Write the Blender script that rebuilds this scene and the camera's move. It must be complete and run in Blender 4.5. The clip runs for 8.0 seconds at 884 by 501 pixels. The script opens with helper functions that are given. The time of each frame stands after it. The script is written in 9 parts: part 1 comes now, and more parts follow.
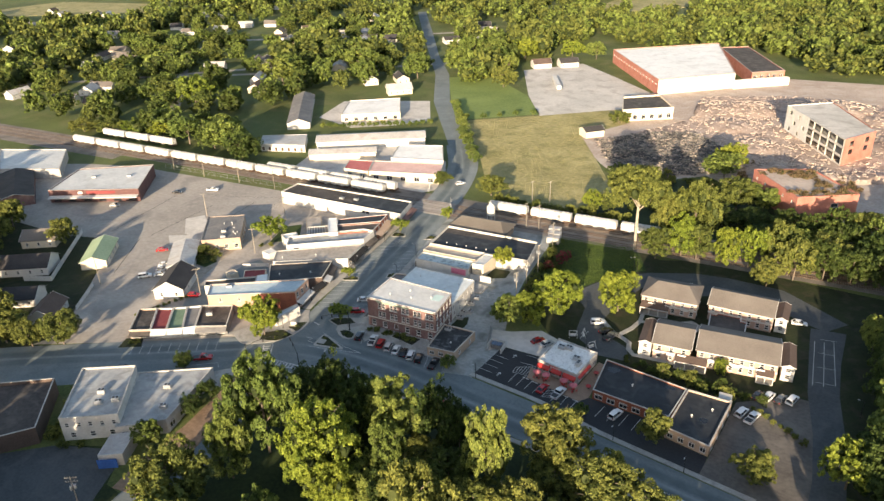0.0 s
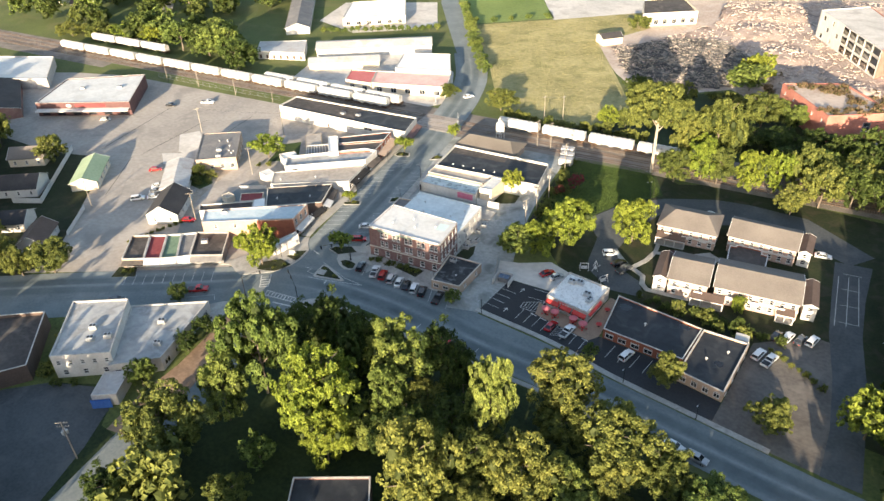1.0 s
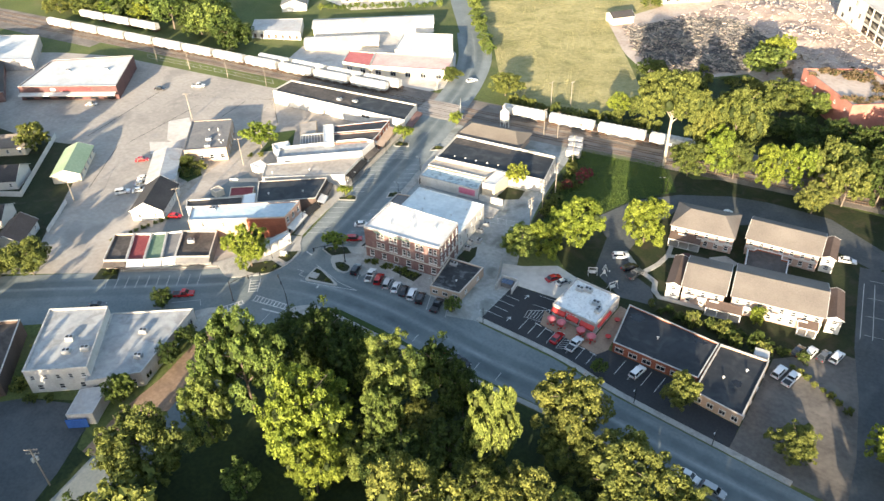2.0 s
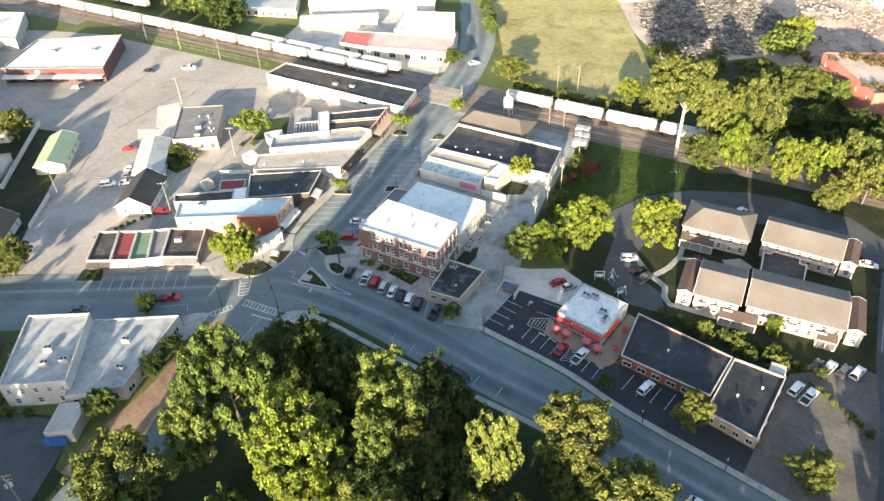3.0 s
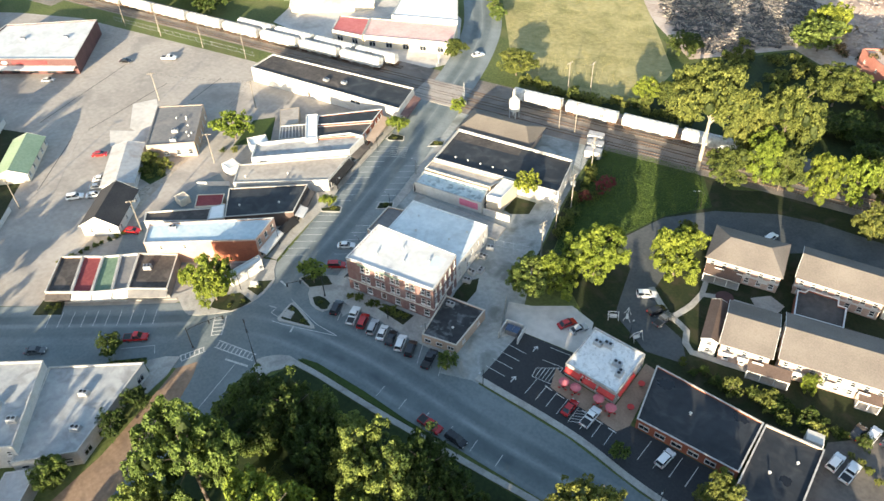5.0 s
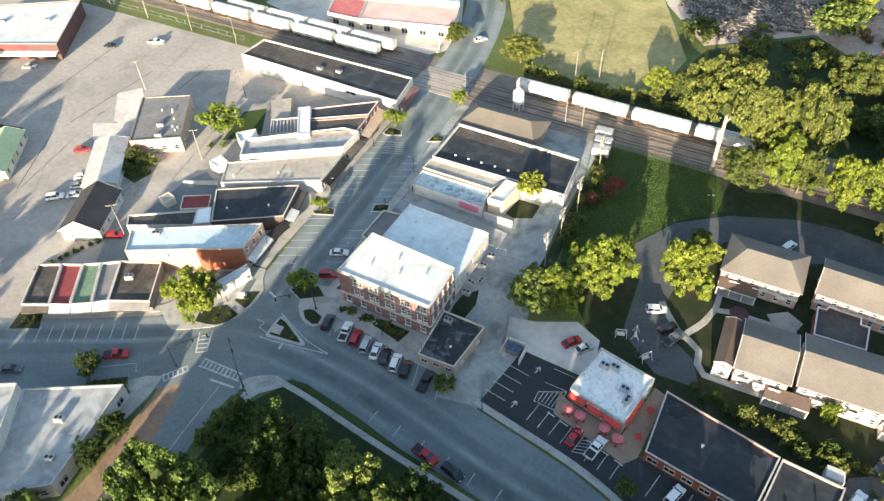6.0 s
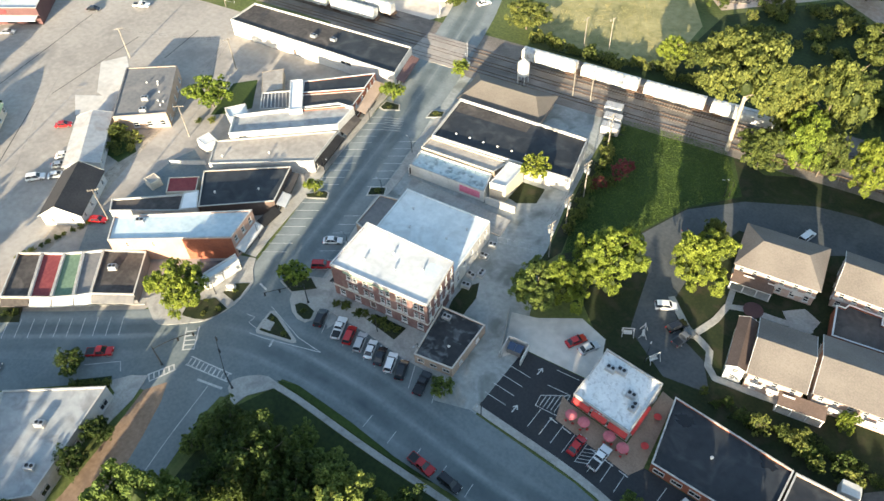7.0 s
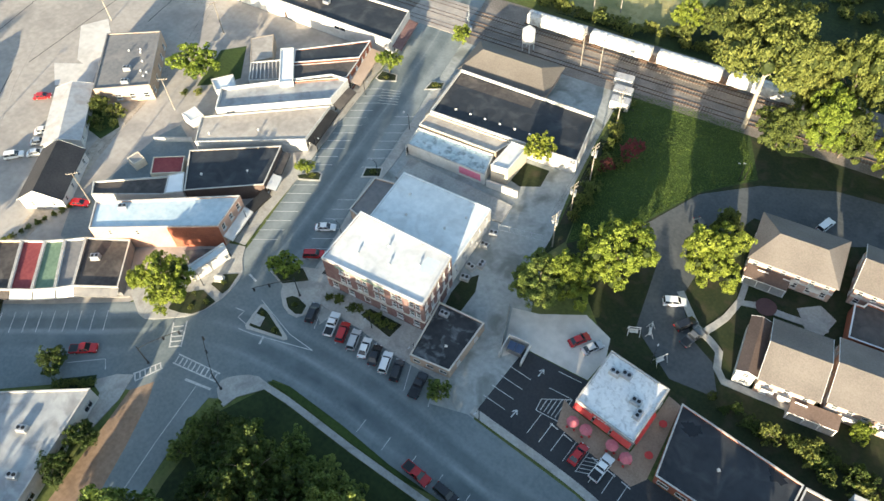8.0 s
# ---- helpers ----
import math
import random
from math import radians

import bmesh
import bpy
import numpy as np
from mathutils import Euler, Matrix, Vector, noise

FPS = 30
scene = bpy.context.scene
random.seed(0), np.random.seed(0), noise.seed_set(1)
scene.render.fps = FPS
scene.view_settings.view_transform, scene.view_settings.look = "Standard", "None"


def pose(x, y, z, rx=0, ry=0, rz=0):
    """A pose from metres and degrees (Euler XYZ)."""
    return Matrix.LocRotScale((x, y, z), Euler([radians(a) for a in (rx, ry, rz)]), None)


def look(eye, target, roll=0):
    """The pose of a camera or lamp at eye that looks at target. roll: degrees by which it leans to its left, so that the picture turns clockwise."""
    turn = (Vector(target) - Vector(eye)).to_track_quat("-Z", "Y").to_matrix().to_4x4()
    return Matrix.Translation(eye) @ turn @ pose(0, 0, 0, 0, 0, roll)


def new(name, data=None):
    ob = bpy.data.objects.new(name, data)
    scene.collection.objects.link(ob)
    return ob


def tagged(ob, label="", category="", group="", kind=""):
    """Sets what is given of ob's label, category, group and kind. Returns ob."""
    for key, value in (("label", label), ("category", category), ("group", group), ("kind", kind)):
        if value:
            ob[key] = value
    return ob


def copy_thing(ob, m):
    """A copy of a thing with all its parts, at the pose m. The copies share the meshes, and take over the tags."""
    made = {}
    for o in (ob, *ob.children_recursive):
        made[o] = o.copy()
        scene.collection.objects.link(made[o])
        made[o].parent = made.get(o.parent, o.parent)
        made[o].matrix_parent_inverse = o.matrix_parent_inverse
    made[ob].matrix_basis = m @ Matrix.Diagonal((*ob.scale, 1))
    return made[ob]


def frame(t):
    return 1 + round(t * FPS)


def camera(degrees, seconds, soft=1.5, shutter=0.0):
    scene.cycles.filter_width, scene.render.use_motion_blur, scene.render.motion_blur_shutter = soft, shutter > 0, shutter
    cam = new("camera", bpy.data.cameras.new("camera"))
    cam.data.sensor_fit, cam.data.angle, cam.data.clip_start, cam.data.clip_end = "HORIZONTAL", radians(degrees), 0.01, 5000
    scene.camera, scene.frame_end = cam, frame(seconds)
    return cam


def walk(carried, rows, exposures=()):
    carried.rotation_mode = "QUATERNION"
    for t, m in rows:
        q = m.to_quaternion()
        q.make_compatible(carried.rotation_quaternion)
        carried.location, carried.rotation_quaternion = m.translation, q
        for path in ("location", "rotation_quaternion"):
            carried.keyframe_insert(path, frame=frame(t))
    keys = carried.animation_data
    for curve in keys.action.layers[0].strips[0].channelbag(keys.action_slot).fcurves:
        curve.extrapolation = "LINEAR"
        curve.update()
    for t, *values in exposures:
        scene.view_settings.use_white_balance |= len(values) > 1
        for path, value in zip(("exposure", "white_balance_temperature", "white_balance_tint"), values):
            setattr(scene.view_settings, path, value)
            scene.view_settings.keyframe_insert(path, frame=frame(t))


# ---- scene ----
# A small town seen from the air: brick block, crossing, railway, woods.
cam = camera(62.7, 8.0)
METRES, EYE, TILT, LEAN, TURN = 112.0, 122.0, 0.0, 0.0, 35.7
ROWS = [
    (0.0, 0.0, 0.0, 0.0, -0.75, -26.3, 1.51),
    (0.2, 0.0022, 0.0261, 0.0042, -0.5, -28.9, 1.55),
    (0.5, 0.0055, 0.0653, 0.0104, -0.15, -33.86, 1.62),
    (1.0, 0.0104, 0.1275, 0.0141, -0.02, -34.14, 1.59),
    (1.5, 0.0156, 0.1975, 0.0135, 0.15, -34.84, 1.58),
    (3.0, 0.0298, 0.382, 0.025, 0.68, -38.92, 1.61),
    (3.5, 0.0341, 0.4419, 0.0265, 0.81, -38.91, 1.58),
    (4.0, 0.0383, 0.5013, 0.0277, 0.96, -39.72, 1.59),
    (4.5, 0.0421, 0.5573, 0.0297, 1.1, -40.79, 1.59),
    (6.0, 0.0574, 0.7508, 0.0397, 1.64, -44.68, 1.72),
    (6.5, 0.0612, 0.8092, 0.0405, 1.79, -46.19, 1.77),
    (7.0, 0.0656, 0.8687, 0.0425, 1.99, -48.79, 1.87),
    (7.5, 0.0705, 0.929, 0.0462, 2.18, -51.8, 1.99),
    (8.0, 0.0751, 0.9941, 0.051, 2.33, -53.7, 2.11),
]
walk(cam, [(t, pose(0, 0, EYE, TILT, LEAN, TURN) @ pose(METRES * x, METRES * y, METRES * z, 90 + pitch, roll, yaw)) for t, x, y, z, yaw, pitch, roll in ROWS],
     exposures=[(0.0, 1.66, 7000, 12), (1.0, 2.07, 6780, 10.5), (3.0, 2.34, 6660, 8.5), (4.5, 2.22, 6580, 7), (8.0, 2.22, 6490, 5.2)])

# ---------------------------------------------------------------- light
SUN_AZ, SUN_EL = 158.8, 12.0          # clockwise from +y, above the horizon
world = bpy.data.worlds.new("evening_sky")
scene.world = world
world.use_nodes = True
wn = world.node_tree.nodes
sky = wn.new("ShaderNodeTexSky")
sky.sky_type, sky.sun_disc = "NISHITA", False
sky.sun_elevation, sky.sun_rotation = radians(SUN_EL), radians(SUN_AZ)
sky.altitude, sky.air_density, sky.dust_density, sky.ozone_density = 150, 1.0, 1.3, 1.0
wn["Background"].inputs["Strength"].default_value = 0.095
world.node_tree.links.new(sky.outputs["Color"], wn["Background"].inputs["Color"])
lamp = bpy.data.lights.new("sun", "SUN")
lamp.energy, lamp.angle, lamp.color = 4.05, radians(0.6), (1.0, 0.83, 0.61)
sun = new("sun", lamp)
az, el = radians(SUN_AZ), radians(SUN_EL)
sun_way = Vector((math.sin(az) * math.cos(el), math.cos(az) * math.cos(el), math.sin(el)))
sun.matrix_world = look(sun_way * 400, (0, 0, 0))


# ---------------------------------------------------------------- materials
def surface(name, low, high, rough=0.9, grain=3.0, patch=0.15, bump=0.2, metal=0.0, spread=0.0, stain=None, stain_amount=0.5, spec=0.3, wear=None):
    """Two colours mixed by fine grain and wide patches; stain: a third colour in blotches; spread: change from object to object;
    wear: a darker and a paler colour where traffic has polished or bleached the surface (the mesh's "wear", -1 to 1)."""
    m = bpy.data.materials.new(name)
    m.use_nodes = True
    n, l = m.node_tree.nodes, m.node_tree.links
    p = n["Principled BSDF"]
    geo = n.new("ShaderNodeNewGeometry")
    fine, wide = n.new("ShaderNodeTexNoise"), n.new("ShaderNodeTexNoise")
    for tex, s, d in ((fine, grain, 5.0), (wide, patch, 3.0)):
        tex.inputs["Scale"].default_value, tex.inputs["Detail"].default_value = s, d
        l.new(geo.outputs["Position"], tex.inputs["Vector"])
    add = n.new("ShaderNodeMath")
    add.operation = "MULTIPLY_ADD"
    add.inputs[1].default_value = 0.5
    half = n.new("ShaderNodeMath")
    half.operation = "MULTIPLY"
    half.inputs[1].default_value = 0.5
    l.new(wide.outputs["Fac"], half.inputs[0])
    l.new(fine.outputs["Fac"], add.inputs[0])
    l.new(half.outputs[0], add.inputs[2])
    ramp = n.new("ShaderNodeValToRGB")
    ramp.color_ramp.elements[0].position, ramp.color_ramp.elements[1].position = 0.36, 0.64
    ramp.color_ramp.elements[0].color, ramp.color_ramp.elements[1].color = (*low, 1), (*high, 1)
    l.new(add.outputs[0], ramp.inputs["Fac"])
    col = ramp.outputs["Color"]
    if stain:
        blot = n.new("ShaderNodeTexNoise")
        blot.inputs["Scale"].default_value, blot.inputs["Detail"].default_value = patch * 2.3, 6.0
        blot.inputs["Distortion"].default_value = 0.6
        l.new(geo.outputs["Position"], blot.inputs["Vector"])
        cut = n.new("ShaderNodeMapRange")
        cut.inputs["From Min"].default_value, cut.inputs["From Max"].default_value = 0.5, 0.68
        cut.inputs["To Max"].default_value = stain_amount
        l.new(blot.outputs["Fac"], cut.inputs["Value"])
        mix = n.new("ShaderNodeMix")
        mix.data_type = "RGBA"
        l.new(cut.outputs["Result"], mix.inputs["Factor"])
        l.new(col, mix.inputs["A"])
        mix.inputs["B"].default_value = (*stain, 1)
        col = mix.outputs["Result"]
    if wear:
        att, streak = n.new("ShaderNodeAttribute"), n.new("ShaderNodeTexNoise")
        att.attribute_name = "wear"
        streak.inputs["Scale"].default_value, streak.inputs["Detail"].default_value = 0.35, 5.0
        l.new(geo.outputs["Position"], streak.inputs["Vector"])
        for tint, lo, hi in ((wear[0], 0.0, -1.0), (wear[1], 0.0, 1.0)):
            amount, patchy, mix = n.new("ShaderNodeMapRange"), n.new("ShaderNodeMath"), n.new("ShaderNodeMix")
            amount.inputs["From Min"].default_value, amount.inputs["From Max"].default_value = lo, hi
            l.new(att.outputs["Fac"], amount.inputs["Value"])
            patchy.operation, patchy.use_clamp = "MULTIPLY", True
            double = n.new("ShaderNodeMath")
            double.operation, double.inputs[1].default_value = "MULTIPLY", 1.7
            l.new(streak.outputs["Fac"], double.inputs[0])
            l.new(amount.outputs["Result"], patchy.inputs[0])
            l.new(double.outputs[0], patchy.inputs[1])
            mix.data_type = "RGBA"
            l.new(patchy.outputs[0], mix.inputs["Factor"])
            l.new(col, mix.inputs["A"])
            mix.inputs["B"].default_value = (*tint, 1)
            col = mix.outputs["Result"]
    if spread:
        info, hsv, rng = n.new("ShaderNodeObjectInfo"), n.new("ShaderNodeHueSaturation"), n.new("ShaderNodeMapRange")
        rng.inputs["To Min"].default_value, rng.inputs["To Max"].default_value = 1 - spread, 1 + spread
        l.new(info.outputs["Random"], rng.inputs["Value"])
        l.new(rng.outputs["Result"], hsv.inputs["Value"])
        l.new(col, hsv.inputs["Color"])
        col = hsv.outputs["Color"]
    l.new(col, p.inputs["Base Color"])
    p.inputs["Roughness"].default_value, p.inputs["Metallic"].default_value = rough, metal
    p.inputs["Specular IOR Level"].default_value = spec
    if bump:
        b = n.new("ShaderNodeBump")
        b.inputs["Strength"].default_value, b.inputs["Distance"].default_value = bump, 0.05
        l.new(fine.outputs["Fac"], b.inputs["Height"])
        l.new(b.outputs["Normal"], p.inputs["Normal"])
    return m


def leaf_material(name, low, high, spread=0.2):
    """Leaves: colour by clump, by tree, and some light let through."""
    m = bpy.data.materials.new(name)
    m.use_nodes = True
    n, l = m.node_tree.nodes, m.node_tree.links
    p = n["Principled BSDF"]
    geo, info = n.new("ShaderNodeNewGeometry"), n.new("ShaderNodeObjectInfo")
    tex = n.new("ShaderNodeTexNoise")
    tex.inputs["Scale"].default_value, tex.inputs["Detail"].default_value = 0.35, 2.0
    l.new(geo.outputs["Position"], tex.inputs["Vector"])
    s = n.new("ShaderNodeMath")
    s.operation = "MULTIPLY_ADD"
    s.inputs[1].default_value = 0.42
    l.new(geo.outputs["Random Per Island"], s.inputs[0])
    sub = n.new("ShaderNodeMath")
    sub.operation = "SUBTRACT"
    sub.inputs[1].default_value = 0.25
    l.new(tex.outputs["Fac"], sub.inputs[0])
    l.new(sub.outputs[0], s.inputs[2])
    ramp = n.new("ShaderNodeValToRGB")
    ramp.color_ramp.elements[0].position, ramp.color_ramp.elements[1].position = 0.1, 0.9
    ramp.color_ramp.elements[0].color, ramp.color_ramp.elements[1].color = (*low, 1), (*high, 1)
    l.new(s.outputs[0], ramp.inputs["Fac"])
    hsv, rng, hue = n.new("ShaderNodeHueSaturation"), n.new("ShaderNodeMapRange"), n.new("ShaderNodeMapRange")
    rng.inputs["To Min"].default_value, rng.inputs["To Max"].default_value = 1 - spread, 1 + spread
    hue.inputs["To Min"].default_value, hue.inputs["To Max"].default_value = 0.515, 0.485
    l.new(info.outputs["Random"], rng.inputs["Value"])
    l.new(info.outputs["Random"], hue.inputs["Value"])
    l.new(rng.outputs["Result"], hsv.inputs["Value"])
    l.new(hue.outputs["Result"], hsv.inputs["Hue"])
    l.new(ramp.outputs["Color"], hsv.inputs["Color"])
    l.new(hsv.outputs["Color"], p.inputs["Base Color"])
    p.inputs["Roughness"].default_value = 0.7
    p.inputs["Specular IOR Level"].default_value = 0.2
    tr, mix = n.new("ShaderNodeBsdfTranslucent"), n.new("ShaderNodeMixShader")
    mix.inputs["Fac"].default_value = 0.24
    l.new(hsv.outputs["Color"], tr.inputs["Color"])
    l.new(p.outputs[0], mix.inputs[1])
    l.new(tr.outputs[0], mix.inputs[2])
    l.new(mix.outputs[0], n["Material Output"].inputs["Surface"])
    return m


def glossy(name, colour, rough=0.15, metal=0.0, coat=0.0, emit=0.0):
    m = bpy.data.materials.new(name)
    m.use_nodes = True
    p = m.node_tree.nodes["Principled BSDF"]
    p.inputs["Base Color"].default_value = (*colour, 1)
    p.inputs["Roughness"].default_value, p.inputs["Metallic"].default_value = rough, metal
    p.inputs["Coat Weight"].default_value = coat
    return m


M = {}
M["grass"] = surface("rough_grass", (0.05, 0.07, 0.02), (0.125, 0.15, 0.045), grain=1.2, patch=0.03, bump=0.5, stain=(0.17, 0.155, 0.07), stain_amount=0.45)
M["lawn"] = surface("mown_lawn", (0.020, 0.038, 0.009), (0.052, 0.082, 0.017), grain=2.0, patch=0.06, bump=0.3)
M["dry"] = surface("dry_field", (0.225, 0.205, 0.085), (0.38, 0.335, 0.165), grain=0.5, patch=0.045, bump=0.5, stain=(0.165, 0.165, 0.06), stain_amount=0.75)
M["earth"] = surface("bare_earth", (0.35, 0.275, 0.225), (0.53, 0.44, 0.375), grain=0.8, patch=0.05, bump=0.5, stain=(0.52, 0.46, 0.40), stain_amount=0.7)
M["asphalt"] = surface("worn_asphalt", (0.128, 0.152, 0.158), (0.186, 0.214, 0.218), grain=1.4, patch=0.07, bump=0.1, stain=(0.235, 0.262, 0.262), stain_amount=0.4, wear=((0.072, 0.093, 0.102), (0.285, 0.31, 0.308)))
M["asphalt_old"] = surface("pale_old_asphalt", (0.285, 0.258, 0.23), (0.40, 0.365, 0.325), grain=0.7, patch=0.04, bump=0.15, stain=(0.19, 0.178, 0.165), stain_amount=0.55)
# the drive's own dark asphalt; elsewhere its darkness paints shade
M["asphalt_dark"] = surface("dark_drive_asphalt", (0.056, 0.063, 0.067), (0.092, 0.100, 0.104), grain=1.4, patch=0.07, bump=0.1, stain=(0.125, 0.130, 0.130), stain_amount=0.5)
M["roof_stained"] = surface("stained_white_roof", (0.66, 0.67, 0.665), (0.80, 0.80, 0.78), grain=1.5, patch=0.5, bump=0.05, stain=(0.30, 0.29, 0.27), stain_amount=0.5, rough=0.6)
M["coping"] = surface("weathered_coping", (0.36, 0.35, 0.33), (0.54, 0.52, 0.48), grain=2.0, patch=0.3, bump=0.05, stain=(0.24, 0.22, 0.20), stain_amount=0.6)
M["asphalt_new"] = surface("dark_new_asphalt", (0.028, 0.030, 0.034), (0.045, 0.047, 0.05), grain=2.0, patch=0.1, bump=0.1)
M["concrete"] = surface("concrete_paving", (0.30, 0.29, 0.27), (0.43, 0.415, 0.38), grain=2.0, patch=0.12, bump=0.1, stain=(0.17, 0.16, 0.15), stain_amount=0.5)
M["concrete_pale"] = surface("bleached_concrete", (0.44, 0.42, 0.385), (0.60, 0.565, 0.52), grain=0.6, patch=0.05, bump=0.1, stain=(0.28, 0.25, 0.22), stain_amount=0.5)
M["kerb"] = surface("kerb_concrete", (0.33, 0.32, 0.29), (0.46, 0.44, 0.40), grain=3.0, patch=0.2, bump=0.1)
M["gravel"] = surface("gravel_yard", (0.25, 0.265, 0.26), (0.37, 0.385, 0.37), grain=1.0, patch=0.08, bump=0.4, stain=(0.135, 0.145, 0.13), stain_amount=0.8)
M["ballast"] = surface("track_ballast", (0.10, 0.09, 0.08), (0.24, 0.21, 0.185), grain=2.5, patch=0.1, bump=0.7, stain=(0.30, 0.27, 0.24), stain_amount=0.5)
# near-black green: undergrowth with tree shade painted into it
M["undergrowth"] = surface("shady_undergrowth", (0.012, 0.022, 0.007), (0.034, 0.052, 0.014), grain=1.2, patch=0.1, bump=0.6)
M["asphalt_brown"] = surface("dusty_brown_asphalt", (0.085, 0.077, 0.070), (0.155, 0.140, 0.125), grain=1.0, patch=0.08, bump=0.15, stain=(0.20, 0.18, 0.16), stain_amount=0.5)
M["lawn_bright"] = surface("bright_mown_field", (0.12, 0.17, 0.045), (0.19, 0.245, 0.07), grain=0.6, patch=0.05, bump=0.3)
M["brick_rose"] = surface("weathered_rose_brick", (0.33, 0.125, 0.095), (0.47, 0.21, 0.165), grain=3.0, patch=0.2, bump=0.3, stain=(0.25, 0.11, 0.085))
M["brick_plum"] = surface("dark_plum_brick", (0.085, 0.045, 0.045), (0.14, 0.075, 0.072), grain=4.0, patch=0.25, bump=0.3)
M["roof_bright"] = surface("new_white_roof", (0.70, 0.70, 0.68), (0.82, 0.81, 0.79), grain=0.5, patch=0.05, bump=0.05, stain=(0.45, 0.43, 0.40), stain_amount=0.4, rough=0.6)
M["roof_pink"] = surface("faded_pink_roof", (0.54, 0.34, 0.31), (0.68, 0.47, 0.43), grain=1.0, patch=0.12, bump=0.05, stain=(0.56, 0.42, 0.38), stain_amount=0.5)
M["roof_pinkred"] = surface("faded_red_roof", (0.40, 0.11, 0.11), (0.50, 0.18, 0.17), grain=1.0, patch=0.12, bump=0.05)
M["paint"] = surface("road_paint", (0.34, 0.345, 0.335), (0.60, 0.60, 0.575), grain=2.5, patch=0.5, bump=0)
M["brick_red"] = surface("red_brick", (0.20, 0.065, 0.04), (0.33, 0.115, 0.065), grain=4.0, patch=0.25, bump=0.3, stain=(0.17, 0.06, 0.045))
M["brick_dark"] = surface("brown_red_brick", (0.125, 0.070, 0.066), (0.215, 0.128, 0.118), grain=4.0, patch=0.25, bump=0.3, stain=(0.26, 0.185, 0.17))
M["brick_orange"] = surface("orange_brick", (0.39, 0.24, 0.18), (0.51, 0.335, 0.26), grain=4.0, patch=0.25, bump=0.3)
M["brick_tan"] = surface("tan_brick", (0.33, 0.24, 0.18), (0.46, 0.35, 0.27), grain=4.0, patch=0.25, bump=0.3)
M["brick_pink"] = surface("pale_pink_brick", (0.34, 0.235, 0.19), (0.46, 0.33, 0.275), grain=4.0, patch=0.25, bump=0.3, stain=(0.52, 0.45, 0.40), stain_amount=0.4)
M["alley"] = surface("tan_gravel_track", (0.30, 0.255, 0.205), (0.44, 0.385, 0.32), grain=1.2, patch=0.15, bump=0.3, stain=(0.22, 0.19, 0.155), stain_amount=0.6)
M["stucco"] = surface("white_stucco", (0.46, 0.445, 0.42), (0.60, 0.58, 0.55), grain=2.0, patch=0.15, bump=0.1, stain=(0.38, 0.35, 0.30), stain_amount=0.45)
M["siding"] = surface("white_siding", (0.47, 0.455, 0.43), (0.60, 0.585, 0.555), grain=3.0, patch=0.3, bump=0.05)
M["cream"] = surface("cream_render", (0.55, 0.47, 0.36), (0.68, 0.60, 0.48), grain=2.0, patch=0.2, bump=0.1)
M["trim"] = surface("white_trim", (0.50, 0.49, 0.47), (0.63, 0.62, 0.595), grain=4.0, patch=0.4, bump=0)
M["stone"] = surface("limestone_coping", (0.42, 0.39, 0.34), (0.56, 0.52, 0.46), grain=3.0, patch=0.3, bump=0.1)
M["roof_white"] = surface("white_membrane_roof", (0.48, 0.49, 0.485), (0.62, 0.62, 0.605), grain=0.8, patch=0.09, bump=0.05, stain=(0.42, 0.41, 0.39), stain_amount=0.5, rough=0.6)
M["roof_silver"] = surface("silver_coated_roof", (0.56, 0.60, 0.60), (0.72, 0.75, 0.74), grain=0.8, patch=0.1, bump=0.05, stain=(0.42, 0.42, 0.40), stain_amount=0.5, rough=0.6)
M["roof_patchy"] = surface("patched_grey_roof", (0.27, 0.28, 0.285), (0.42, 0.425, 0.42), grain=0.6, patch=0.14, bump=0.05, stain=(0.20, 0.195, 0.19), stain_amount=0.7, rough=0.6)
M["roof_blue"] = surface("pale_blue_coated_roof", (0.36, 0.45, 0.50), (0.50, 0.59, 0.63), grain=1.0, patch=0.12, bump=0.05, stain=(0.58, 0.62, 0.62), stain_amount=0.6, rough=0.6)
M["roof_flaking"] = surface("flaking_blue_grey_roof", (0.30, 0.40, 0.43), (0.52, 0.60, 0.62), grain=0.9, patch=0.35, bump=0.1, stain=(0.13, 0.16, 0.17), stain_amount=0.75, rough=0.6)
M["puddle"] = glossy("standing_roof_water", (0.012, 0.012, 0.013), 0.12)
M["roof_black"] = surface("black_rubber_roof", (0.017, 0.020, 0.025), (0.031, 0.036, 0.043), grain=0.6, patch=0.1, bump=0.05, stain=(0.070, 0.073, 0.076), stain_amount=0.6, rough=0.7)
M["roof_scuffed"] = surface("scuffed_black_roof", (0.020, 0.022, 0.025), (0.040, 0.043, 0.047), grain=0.8, patch=0.2, bump=0.05, stain=(0.20, 0.215, 0.225), stain_amount=0.6, rough=0.7)
M["roof_mint"] = surface("mint_roof_coating", (0.46, 0.60, 0.56), (0.56, 0.69, 0.65), grain=2.0, patch=0.4, bump=0.03, rough=0.6)
M["roof_brown"] = surface("brown_gravel_roof", (0.045, 0.04, 0.038), (0.085, 0.075, 0.07), grain=1.0, patch=0.1, bump=0.15, stain=(0.16, 0.14, 0.12))
M["roof_grey"] = surface("grey_felt_roof", (0.13, 0.13, 0.135), (0.20, 0.195, 0.19), grain=1.0, patch=0.1, bump=0.1, stain=(0.26, 0.24, 0.22))
M["roof_beige"] = surface("beige_weathered_roof", (0.30, 0.27, 0.24), (0.42, 0.385, 0.34), grain=0.8, patch=0.1, bump=0.1, stain=(0.22, 0.20, 0.18))
